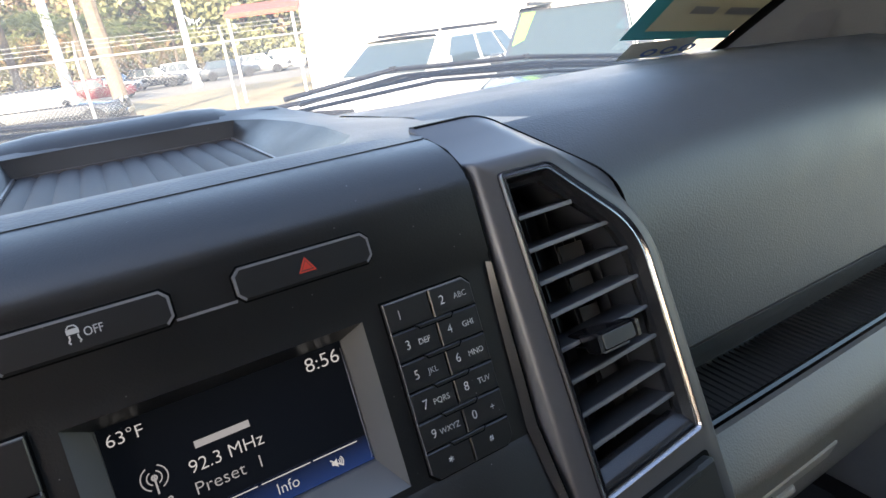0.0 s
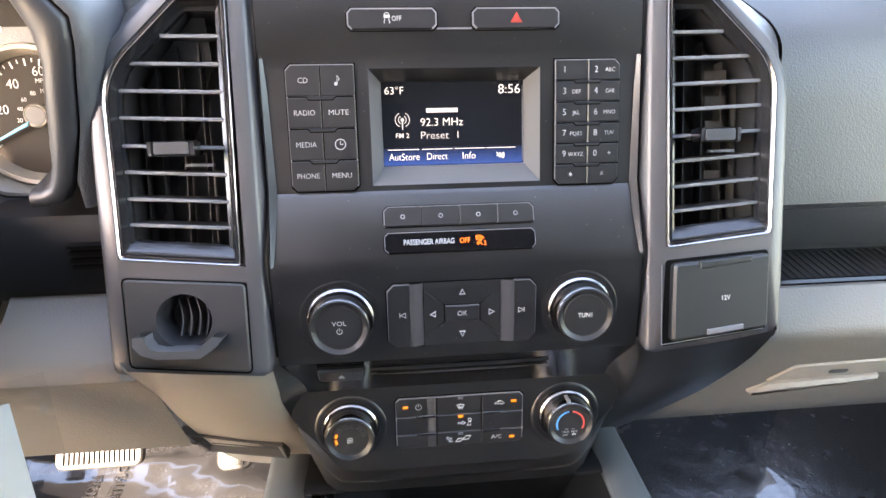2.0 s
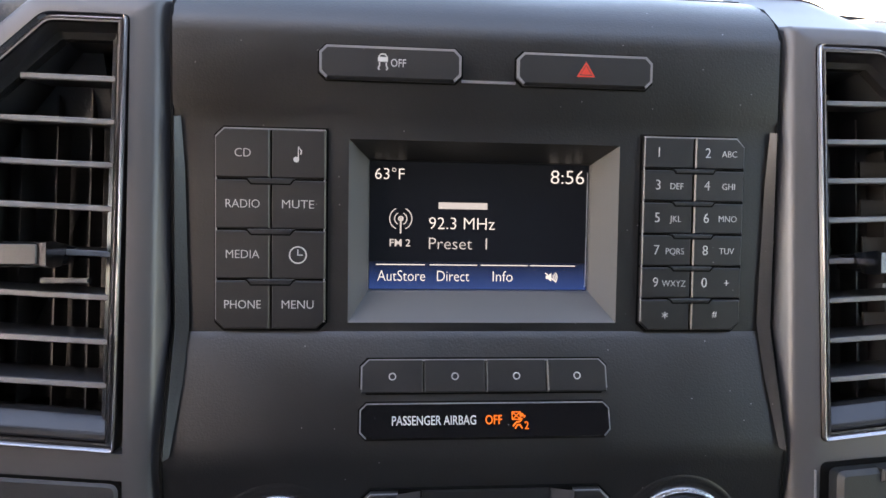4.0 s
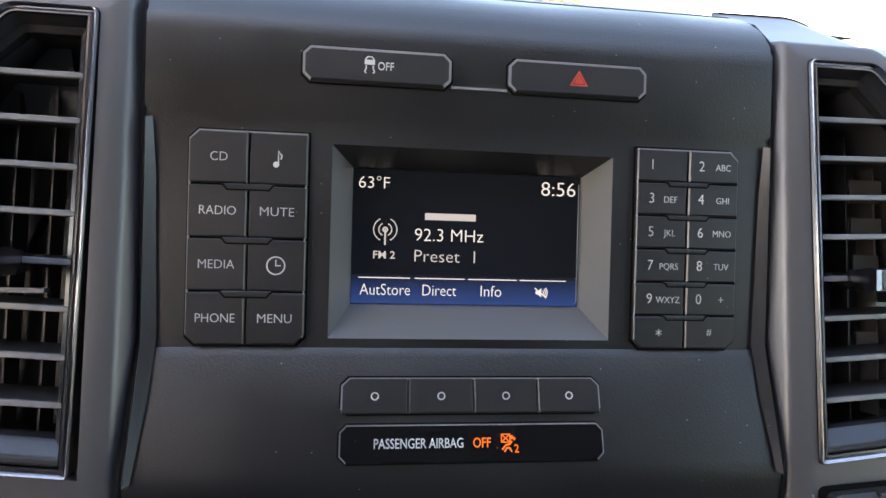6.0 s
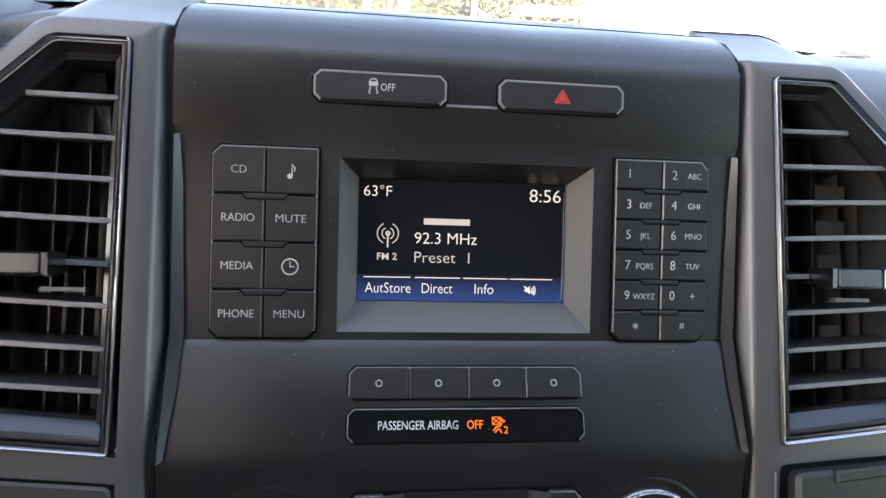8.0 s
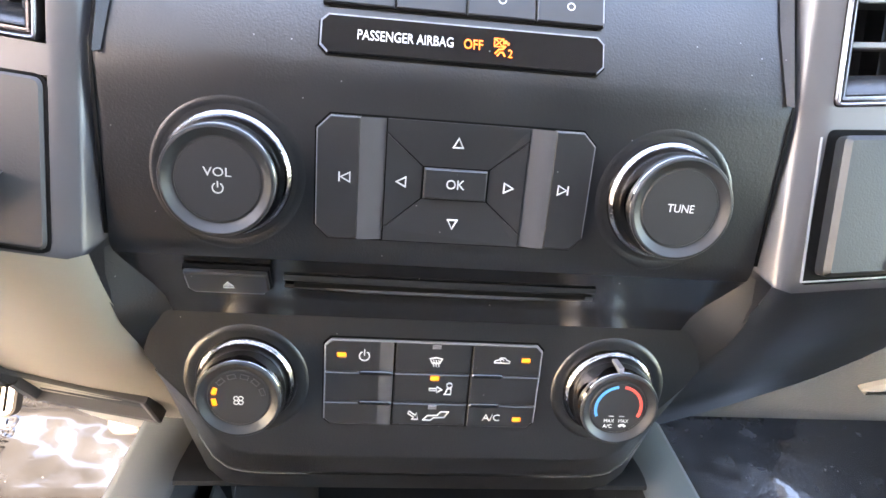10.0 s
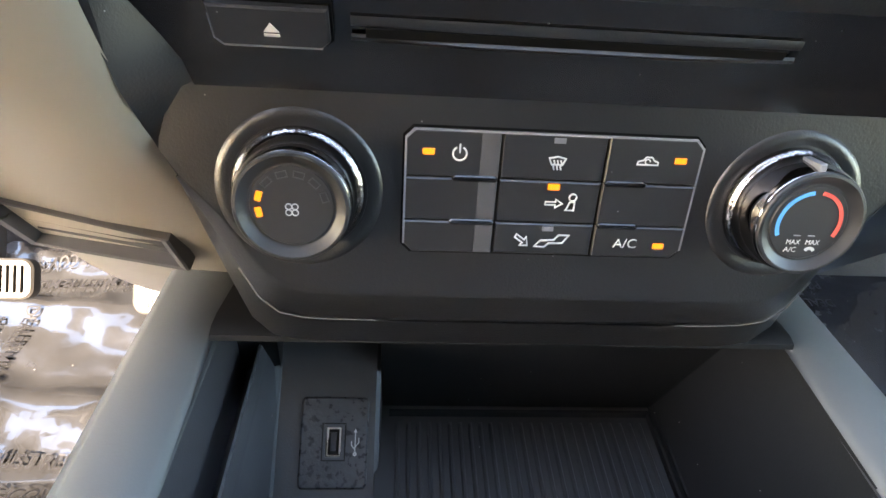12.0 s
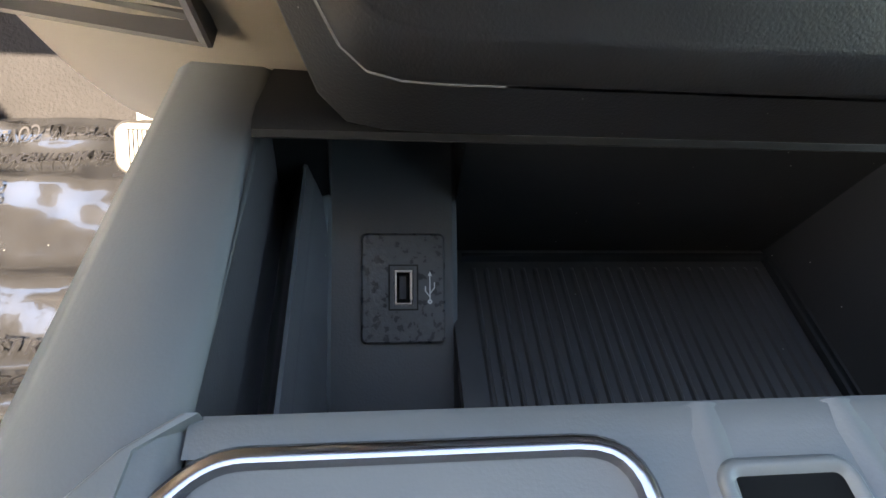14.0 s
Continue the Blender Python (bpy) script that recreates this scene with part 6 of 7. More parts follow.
column = thing("column_shroud", pose(0, 0, 0), "black steering column shroud", "shroud")
# Runs on unseen to y -0.315, added to shade the knee from door light.
part("shroud_shell", rows_mesh([[(x, y, z) for x, z in soft_poly([(-0.55, 1.45 + dz), (-0.310 - dx, 1.435 + dz), (-0.315 - dx, 1.375), (-0.33, 1.335), (-0.55, 1.335)], (0.02, 0.022, 0.02, 0.02, 0.02))] for y, dx, dz in ((0.03, 0.0, 0.0), (-0.05, 0.0, 0.0), (-0.10, 0.004, 0.002), (-0.20, 0.010, 0.020), (-0.30, 0.016, 0.045), (-0.315, 0.05, 0.02))], close_u=True), PANEL, column)

# clear sleeve with a paper card beside the column
CLEARF = clear("clear_film", (0.93, 0.95, 0.96), 0.05, 0.6, 0.03)
PAPER = material("pale_paper", (0.45, 0.47, 0.44), 0.7, mottle=0.08)
sleeve = thing("document_sleeve", pose(-0.29, -0.09, 1.285, 62, 0, 24), "clear plastic sleeve holding a pale paper card", "sleeve")
part("film", rows_mesh([[(x, y, 0.003 * math.sin(9 * x * 10 + y * 40)) for x in (-0.055, -0.03, 0, 0.02, 0.043)] for y in (-0.075, -0.03, 0.01, 0.045)]), CLEARF, sleeve, "clear plastic film")
part("card", slab(rect(-0.05, 0.022, -0.07, 0.032), -0.004, -0.0034), PAPER, sleeve, "pale printed card", smooth=False)
for k in range(5):
    part("text_bar", slab(rect(-0.006, 0.016 - 0.004 * (k % 2), -0.060 + 0.006 * k, -0.0575 + 0.006 * k), -0.0035, -0.0031), BLACK_INK, sleeve, smooth=False)

# ---- footwells ----
PEDAL = material("worn_pedal_metal", (0.05, 0.048, 0.045), 0.5, metal=0.3, mottle=0.2, mottle_size=0.02)


def pedal(x, y, z, w, h, n, label):
    ob = thing("pedal", pose(x, y, z, 52, 0, 0), label, "pedal", "foot pedals")
    part("pad", slab(round_rect(-w / 2, w / 2, -h / 2, h / 2, 0.010), -0.012, 0.0, 0.002), PEDAL, ob, "worn metal pad")
    for k in range(n):
        u = -w / 2 + 0.010 + (w - 0.02) * k / (n - 1)
        part("rubber_strip", slab(rect(u - 0.0015, u + 0.0015, -h / 2 + 0.006, h / 2 - 0.006), -0.001, 0.0026, 0.0006), RUBBER, ob, smooth=False)
    part("arm", block(-0.008, 0.008, h / 2 - 0.03, h / 2 + 0.26, -0.034, -0.012), DARK, ob)
    return ob


pedal(-0.418, 0.209, 0.987, 0.104, 0.036, 15, "brake pedal with a ribbed bright pad")
pedal(-0.240, 0.166, 1.014, 0.040, 0.036, 8, "accelerator pedal with a ribbed pad")


def wrinkle(x, y, s):
    calm = 0.06 if s > 2 else 1.0
    broad = 0.010 * noise.noise((x * 6 + s, y * 5, s))
    fold = 0.012 * max(0.0, 0.22 - abs(noise.noise((x * 4 + s, y * 11 + x * 3, s + 4)))) / 0.22
    fine = 0.0022 * noise.noise((x * 40, y * 34 + s, s))
    return (broad + fold) * calm + fine * calm


FILM = material("protective_film", (0.024, 0.025, 0.027), 0.20, coat=0.8, mottle=0.45, mottle_size=0.03, grain=0.12, grain_size=0.012, wear=0.10, dust=0.5, dust_size=0.012)
for nm, x0, x1, y0, y1, sd in (("floor_film", -0.80, -0.175, -0.30, 0.425, 1.0), ("floor_film", 0.185, 0.80, -0.30, 0.425, 5.0)):
    ob = thing(nm, pose(0, 0, FLOOR), "wrinkled clear protective film with black print over the floor carpet", "floor film", "floor films")
    nx, ny = 64, 70
    rows = [[(x0 + (x1 - x0) * i / nx, y0 + (y1 - y0) * j / ny, 0.020 + wrinkle(x0 + (x1 - x0) * i / nx, y0 + (y1 - y0) * j / ny, sd)) for i in range(nx + 1)] for j in range(ny + 1)]
    part("film_sheet", rows_mesh(rows), FILM, ob, "crinkled shiny film", angle=80)
    if sd < 2:
        lines = [("DEALER MUST REMOVE", -0.405, 0.350, 180), ("PROTECTIVE COVER", -0.415, 0.385, 180), ("DEALER MUST REMOVE", -0.385, 0.118, 0), ("PROTECTIVE COVER", -0.395, 0.084, 0), ("DEALER MUST REMOVE", -0.455, 0.22, -90), ("PROTECTIVE COVER", -0.490, 0.22, -90)]
    else:
        lines = [("DEALER MUST REMOVE", 0.44, 0.350, 180), ("PROTECTIVE COVER", 0.45, 0.385, 180)]
    for words, x, y, q in lines:
        me = text_mesh(words, 0.021, 0.80, 0.0003)
        me.transform(Matrix.Translation((x, y, 0)) @ Matrix.Rotation(radians(q), 4, "Z"))
        for vtx in me.vertices:
            vtx.co.z = 0.0235 + wrinkle(vtx.co.x, vtx.co.y, sd) + (0.0002 if vtx.co.z > 0 else 0)
        part_of("printed_line", me, BLACK_INK, ob, "black printed letters", smooth=False)

# ---- windscreen, stickers, pillar trim ----
PANE = clear("windscreen_glass", (0.80, 0.84, 0.83), 0.0, veil=0.11)
ws = structure("window_1", rows_mesh([[(x * (0.98 - 0.12 * t), 0.475 - 0.80 * t - 0.14 * (x / 0.8) ** 2 * (1 - 0.5 * t), 1.500 + 0.49 * t) for x in (-0.80, -0.5, -0.2, 0.2, 0.5, 0.80)] for t in (0, 0.25, 0.5, 0.75, 1.0)]), PANE, "clear raked windscreen", True)
ws.visible_shadow = False
# Unseen pane, added to turn the light from the passenger side green.
SIDE_PANE = clear("green_tinted_side_glass", (0.80, 0.91, 0.88), 0.0)
side_pane = structure("window_2", rows_mesh([[(0.893, y, z) for y in (-0.75, -0.2, 0.40)] for z in (1.255, 1.6, 1.96)]), SIDE_PANE, "unseen green pane tinting the passenger-side light", True)
side_pane.visible_shadow = False


def on_glass(x, t, out=0.004):
    return (x * (0.98 - 0.12 * t), 0.475 - 0.80 * t - 0.14 * (x / 0.8) ** 2 * (1 - 0.5 * t) - out, 1.500 + 0.49 * t - out)


TEAL = material("teal_sticker_border", (0.05, 0.36, 0.42), 0.5)
OLIVE = material("tan_sticker_paper", (0.50, 0.47, 0.34), 0.6, mottle=0.05)
BLUE_OVAL = material("blue_badge", (0.03, 0.10, 0.35), 0.4)
stick = thing("windscreen_sticker", pose(0, 0, 0), "tan price sticker with a teal border inside the windscreen", "sticker")
def on_sheet(u, v, out):
    """A place on the price sheet: u across, v up, both from 0 to 1."""
    return on_glass(0.520 + 0.165 * u - 0.020 * v, 0.135 - 0.032 * u + (0.34 - 0.02 * u) * v, out)


part("border", rows_mesh([[on_sheet(u / 6, v / 4, 0.006) for u in range(7)] for v in range(5)]), TEAL, stick)
part("sheet", rows_mesh([[on_sheet(0.10 + 0.9 * u / 6, 0.075 + 0.85 * v / 4, 0.010) for u in range(7)] for v in range(5)]), OLIVE, stick)
for u0, u1 in ((0.30, 0.52), (0.62, 0.90)):
    part("text_bar", rows_mesh([[on_sheet(u, v, 0.013) for u in (u0, u1)] for v in (0.19, 0.23)]), RIM, stick)
badge = thing("windscreen_sticker", pose(0, 0, 0), "pale sticker strip with blue oval marks low on the windscreen", "sticker")
part("strip", rows_mesh([[on_glass(x, t - (x - 0.55) * 0.05, 0.006) for x in (0.545, 0.60, 0.640)] for t in (0.084, 0.122)]), PAPER, badge)
for x in (0.578, 0.605, 0.630):
    part("oval", rows_mesh([[on_glass(x + r * math.cos(a * 0.5236), 0.101 + r * 0.8 * math.sin(a * 0.5236), 0.009) for a in range(12)] for r in (0.011, 0.006)], close_u=True), BLUE_OVAL, badge, smooth=False)
seal = thing("pillar_seal", pose(0, 0, 0), "black rubber edge strip along the windscreen pillar", "seal")
part("strip", rows_mesh([[Vector(on_glass(0.676 + 0.030 * t + d, t, 0.010)) + Vector((0, -h, 0)) for d, h in ((-0.006, 0.0), (0.0, 0.004), (0.010, 0.004), (0.016, 0.0))] for t in (0.02, 0.2, 0.4, 0.6, 0.8, 0.98)]), SEAM, seal)
part_tri = thing("pillar_vent", pose(0, 0, 0), "small dark triangular grille at the foot of the windscreen pillar", "grille")
part("grille_plate", rows_mesh([[(0.728, 0.262, 1.522), (0.748, 0.222, 1.522)], [(0.712, 0.222, 1.562), (0.724, 0.192, 1.564)]]), SLAT, part_tri)

# ---- bonnet, cowl, wipers ----
WHITE_PAINT = material("white_car_paint", (0.66, 0.66, 0.64), 0.25, coat=0.5, mottle=0.02)
COWL = material("weathered_cowl_plastic", (0.16, 0.15, 0.14), 0.55, mottle=0.3, mottle_size=0.04)
truck = thing("truck_front", pose(0, 0, 0), "white bonnet and dark cowl of the truck", "truck body")
part("bonnet", rows_mesh([[(x, y, z - 0.06 * (x / 0.9) ** 2) for y, z in ((0.60, 1.47), (0.75, 1.465), (1.2, 1.43), (1.6, 1.38), (1.72, 1.30), (1.75, 0.9))] for x in (-0.95, -0.6, -0.2, 0.2, 0.6, 0.95)]), WHITE_PAINT, truck)
part("cowl", rows_mesh([[(x, y - 0.16 * (x / 0.85) ** 2, z - 0.02 * (x / 0.85) ** 2) for y, z in ((0.45, 1.485), (0.50, 1.515), (0.56, 1.512), (0.62, 1.47))] for x in (-0.88, -0.6, -0.3, 0, 0.3, 0.6, 0.88)]), COWL, truck)


def wiper(points, label):
    ob = thing("wiper", pose(0, 0, 0), label, "wiper", "windscreen wipers")
    arm = [Vector(p) for p in points]
    def tube(pts, r, h):
        return rows_mesh([[(p.x, p.y + r * math.cos(a * math.pi / 3), p.z + h * math.sin(a * math.pi / 3)) for a in range(6)] for p in pts], close_u=True, cap=True)
    part("arm", tube(arm, 0.005, 0.0032), BLACK_INK, ob)
    part("blade", tube([p + Vector((0.02, 0.012, -0.010)) for p in arm], 0.003, 0.0030), RUBBER, ob)
    part("blade_frame", tube([p + Vector((0.015, 0.02, -0.004)) for p in arm[1:]], 0.003, 0.0015), COWL, ob)
    for k in (1, 2):
        part("joint", lathe([(0.001, -0.004), (0.0045, -0.004), (0.0045, 0.004), (0.001, 0.004)], 12), BLACK_INK, ob).matrix_local = Matrix.Translation(arm[k])
    return ob


wiper([(-0.62, 0.44, 1.535), (-0.36, 0.50, 1.552), (-0.16, 0.52, 1.562), (0.03, 0.53, 1.546)], "black wiper resting at the foot of the windscreen")
wiper([(0.18, 0.52, 1.541), (0.32, 0.51, 1.556), (0.50, 0.47, 1.548), (0.73, 0.40, 1.520)], "black wiper resting at the foot of the windscreen")
wiper([(0.16, 0.55, 1.530), (0.38, 0.53, 1.541), (0.55, 0.48, 1.530), (0.70, 0.43, 1.512)], "black wiper linkage above the cowl")

# ---- outside: ground ----
GRASS = material("dry_grass", (0.25, 0.205, 0.12), 0.95, mottle=0.45, mottle_size=1.6, grain=0.6, grain_size=0.05)
LOT = material("pale_asphalt", (0.21, 0.19, 0.155), 0.9, mottle=0.25, mottle_size=0.8, grain=0.4, grain_size=0.02)
structure("ground", rows_mesh([[(x, y, 0.0) for x in (-900, -60, 60, 900)] for y in (-900, -60, 60, 900)]), GRASS, "dry yellow-green grass")
structure("road", block(-60, 60, -40, 12.6, -0.05, 0.02), LOT, "pale asphalt parking lot")
structure("road", rows_mesh([[(x, y + 0.02 * x, 0.012) for x in (-80, 80)] for y in (36, 62)]), LOT, "pale far parking lot")

# ---- buildings ----
STUCCO = material("white_stucco", (0.70, 0.68, 0.64), 0.9, grain=0.3, grain_size=0.03, mottle=0.06, mottle_size=1.2)
AWNING = material("red_awning", (0.45, 0.08, 0.05), 0.7, mottle=0.1, mottle_size=0.3)
PIPE = material("white_painted_pipe", (0.75, 0.74, 0.70), 0.5, mottle=0.06, mottle_size=0.2)
GALV = material("galvanised_steel", (0.36, 0.36, 0.35), 0.5, metal=0.5, mottle=0.15, mottle_size=0.1)
shop = thing("white_building", pose(8.0, 23.5, 0, 0, 0, -22), "white stucco building with a red awning and wall vents", "building")
part("wall", block(-0.2, 22, 0, 12, 0, 6.2), STUCCO, shop, smooth=False)
part("roof_edge", block(-0.4, 22.2, -0.2, 12.2, 6.2, 6.5), PIPE, shop, smooth=False)
for x, z in ((2.2, 3.3), (6.5, 3.35), (11.0, 3.4)):
    part("wall_vent", block(x, x + 0.55, -0.05, 0.02, z, z + 0.45), GALV, shop, smooth=False)
part("awning", rows_mesh([[(x, y, z) for y, z in ((0.0, 3.4), (-2.2, 3.0), (-2.2, 2.85), (0, 3.2))] for x in (-2.6, -0.1)], cap=True), AWNING, shop, "faded red awning", smooth=False)
for x in (-2.5, -0.3):
    part("awning_post", moved(lathe([(0.05, 0), (0.05, 2.9)], 10), Matrix.Translation((x, -2.1, 0))), PIPE, shop)
part("door", block(3.6, 4.6, -0.04, 0.02, 0, 2.1), GALV, shop, smooth=False)
part("pilaster", block(0.35, 0.75, -0.10, 0.02, 0, 6.2), PIPE, shop, smooth=False)
store = thing("white_building", pose(-3.5, 20.0, 0, 0, 0, 8), "plain white building with a broad blank wall", "building")
part("wall", block(-24, 0, 0, 10, 0, 5.5), STUCCO, store, smooth=False)
part("roof_edge", block(-24.2, 0.2, -0.2, 10.2, 5.5, 5.8), PIPE, store, smooth=False)
part("drain_pipe", moved(lathe([(0.06, 0), (0.06, 5.4)], 10), Matrix.Translation((-1.6, -0.1, 0))), PIPE, store)

# ---- poles ----
def pole(x, y, h, r, label):
    ob = thing("light_pole", pose(x, y, 0), label, "light pole", "light poles")
    part("shaft", lathe([(r * 1.5, 0), (r * 1.5, 0.25), (r, 0.3), (r * 0.7, h)], 12), PIPE, ob)
    part("arm", block(-0.9, 0.9, -0.04, 0.04, h - 0.1, h), PIPE, ob)
    for s in (-1, 1):
        part("lamp_head", block(s * 0.9 - 0.25, s * 0.9 + 0.25, -0.12, 0.12, h - 0.16, h - 0.02), GALV, ob)
    return ob


pole(-0.79, 39.8, 9.0, 0.28, "tall white light pole")
pole(6.6, 44.0, 9.0, 0.24, "tall white light pole")
pole(0.9, 58.0, 8.5, 0.20, "tall white light pole")

# ---- fence ----
fence = thing("chain_link_fence", pose(0, 14.0, 0, 0, 0, -6), "galvanised chain-link fence with barbed wire above the top rail", "fence")
FX0, FX1, FH = -14.0, 14.0, 1.92
for k in range(11):
    x = FX0 + 2.8 * k
    part("post", moved(lathe([(0.035, 0), (0.035, 1.98), (0.001, 2.02)], 8), Matrix.Translation((x, 0, 0))), GALV, fence)
    part("barb_arm", rows_mesh([[(x + a, 0.30 * t + b, 1.98 + 0.30 * t) for a, b in ((-0.02, 0), (0.02, 0), (0, 0.02))] for t in (0, 1)], close_u=True, cap=True), GALV, fence)
part("top_rail", moved(lathe([(0.024, FX0), (0.024, FX1)], 8), Matrix.Rotation(radians(90), 4, "Y") @ Matrix.Translation((-FH, 0, 0))), GALV, fence)
for t in (0.35, 0.65, 0.95):
    part("barbed_wire", block(FX0, FX1, 0.30 * t - 0.004, 0.30 * t + 0.004, 1.98 + 0.30 * t - 0.004, 1.98 + 0.30 * t + 0.004), GALV, fence, smooth=False)


def links():
    vs, fs = [], []
    step, hw = 0.085, 0.0015
    for s in (-1, 1):
        x = FX0 - FH
        while x < FX1 + FH:
            a, b = (x, 0.03), (x + s * FH, FH)
            if FX0 < min(a[0], b[0]) and max(a[0], b[0]) < FX1:
                i = len(vs)
                vs += [(a[0] - hw, 0, a[1]), (a[0] + hw, 0, a[1]), (b[0] + hw, 0.002 * s, b[1]), (b[0] - hw, 0.002 * s, b[1])]
                fs.append((i, i + 1, i + 2, i + 3))
            x += step
    me = bpy.data.meshes.new("wire_mesh")
    me.from_pydata(vs, [], fs)
    return me


tagged(part_of("wire_mesh", links(), GALV, fence, "woven diamond wire mesh", smooth=False), kind="stuff")

# ---- cars ----
TYRE = material("tyre_rubber", (0.02, 0.02, 0.02), 0.85)
CAR_GLASS = material("car_glass", (0.05, 0.07, 0.075), 0.06, coat=0.3)
HEADLAMP = material("headlamp_plastic", (0.55, 0.56, 0.57), 0.15, coat=0.5)
PAINTS = {"white": WHITE_PAINT, "black": material("black_car_paint", (0.02, 0.022, 0.025), 0.2, coat=0.6), "grey": material("dark_grey_car_paint", (0.09, 0.10, 0.11), 0.22, metal=0.4, coat=0.5),
          "red": material("dark_red_car_paint", (0.14, 0.02, 0.022), 0.22, coat=0.5), "silver": material("silver_car_paint", (0.45, 0.46, 0.47), 0.25, metal=0.6, coat=0.4)}
STICK = material("bright_green_sticker", (0.25, 0.55, 0.08), 0.6)


def car(m, paint, label, h=1.65, length=4.7, width=1.86, group="parked cars", pickup=False, sticker=False, rails=False, waist=0.60):
    """A parked car, nose towards local -y."""
    ob = thing("car", m, label, "car", group)
    L, W, belt = length / 2, width / 2, h * waist
    st = [(-L, 0.45, 0.72, 0.80), (-L + 0.10, 0.28, 0.86, 0.92), (-L + 0.45, 0.24, belt - 0.10, 0.98), (-L + 1.15, 0.24, belt - 0.02, 1.0), (-0.2, 0.24, belt, 1.0), (L - 0.9, 0.24, belt + 0.02, 1.0), (L - 0.12, 0.30, belt + 0.01, 0.95), (L, 0.48, belt - 0.12, 0.86)]
    rows = []
    for y, z0, z1, k in st:
        w = W * k
        zm = z0 + (z1 - z0) * 0.55
        rows.append([(-w * 0.90, y, z0), (-w, y, z0 + 0.12), (-w * 1.0, y, zm), (-w * 0.955, y, z1 - 0.05), (-w * 0.86, y, z1), (0, y, z1 + 0.03), (w * 0.86, y, z1), (w * 0.955, y, z1 - 0.05), (w, y, zm), (w, y, z0 + 0.12), (w * 0.90, y, z0)])
    part("body", rows_mesh(rows, close_u=True, cap=True), PAINTS[paint], ob, angle=40)
    yf0, yf1 = -L + 1.20, -L + 1.85
    yr1, yr0 = (L - 0.75, L - 0.25) if not pickup else (0.45, 0.55)
    b = [(-W * 0.87, yf0), (W * 0.87, yf0), (W * 0.90, yr0), (-W * 0.90, yr0)]
    t = [(-W * 0.70, yf1), (W * 0.70, yf1), (W * 0.70, yr1), (-W * 0.70, yr1)]
    z0, z1 = belt - 0.03, h - 0.06

    def at_(i, f):
        return Vector((b[i][0], b[i][1], z0)).lerp(Vector((t[i][0], t[i][1], z1)), f)
    part("cabin", rows_mesh([[at_(i, f) for i in range(4)] for f in (0, 1)], close_u=True, cap=True), PAINTS[paint], ob, smooth=False)
    part("roof", rows_mesh([[(x * k, y0 + (y1 - y0) * f, z1 + dz) for k, dz in ((-1.02, -0.02), (-0.96, 0.035), (0, 0.06), (0.96, 0.035), (1.02, -0.02)) for x in (W * 0.70,)] for y0, y1 in ((yf1 - 0.06, yr1 + 0.06),) for f in (0, 0.08, 0.5, 0.92, 1)]), PAINTS[paint], ob)

    def pane(i, j, a0, a1, f0, f1, name):
        p = [at_(i, f0).lerp(at_(j, f0), a0), at_(i, f0).lerp(at_(j, f0), a1), at_(i, f1).lerp(at_(j, f1), a1), at_(i, f1).lerp(at_(j, f1), a0)]
        n = (p[1] - p[0]).cross(p[3] - p[0]).normalized() * 0.012
        part(name, rows_mesh([[q - n for q in p], [q + n for q in p]], close_u=True, cap=True), CAR_GLASS, ob, smooth=False)
        return p, n
    p, n = pane(0, 1, 0.04, 0.96, 0.08, 0.95, "windscreen")
    if sticker:
        c = [p[0].lerp(p[3], 0.35), p[0].lerp(p[1], 0.10).lerp(p[3].lerp(p[2], 0.10), 0.45), p[3].lerp(p[2], 0.14), p[3]]
        part("window_sticker", rows_mesh([[q + n * 1.4 for q in c[:2]], [c[3] + n * 1.4, c[2] + n * 1.4]]), STICK, ob, "bright green sticker", smooth=False)
    pane(2, 3, 0.06, 0.94, 0.15, 0.92, "rear_window")
    for i, j in ((1, 2), (3, 0)):
        cuts = ((0.16, 0.46), (0.50, 0.74), (0.77, 0.92)) if not pickup else ((0.2, 0.55), (0.6, 0.94))
        for a0, a1 in cuts:
            if i == 3:
                a0, a1 = 1 - a1, 1 - a0
            pane(i, j, a0, a1, 0.12, 0.92, "side_window")
    for s in (-1, 1):
        for y in (-L + 0.88, L - 0.92):
            wh = part("wheel", moved(lathe([(0.22, -0.10), (0.34, -0.10), (0.355, -0.06), (0.355, 0.06), (0.34, 0.10), (0.22, 0.10)], 24), Matrix.Translation((s * (W - 0.09), y, 0.355)) @ Matrix.Rotation(radians(90), 4, "Y")), TYRE, ob, "black tyre")
            part("rim", moved(lathe([(0.001, 0.0), (0.06, 0.02), (0.19, 0.06), (0.225, 0.09), (0.225, -0.09), (0.001, -0.09)], 18), Matrix.Translation((s * (W - 0.09), y, 0.355)) @ Matrix.Rotation(radians(90 * s), 4, "Y")), GALV, wh, "alloy rim")
        part("headlamp", moved(slab(cut_rect(-0.20, 0.20, -0.07, 0.07, 0.03), 0, 0.06, 0.01), Matrix.Translation((s * W * 0.62, -L + 0.10, 0.80)) @ Matrix.Rotation(radians(90), 4, "X")), HEADLAMP, ob)
        part("mirror", block(s * W * 0.98 - 0.09, s * W * 0.98 + 0.09, yf0 + 0.25, yf0 + 0.37, belt + 0.02, belt + 0.17), PAINTS[paint], ob, bevel=0.03)
        if rails:
            part("roof_rail", block(s * W * 0.62 - 0.02, s * W * 0.62 + 0.02, yf1 + 0.2, yr1 - 0.1, h + 0.0, h + 0.05), BLACK_INK, ob, bevel=0.01)
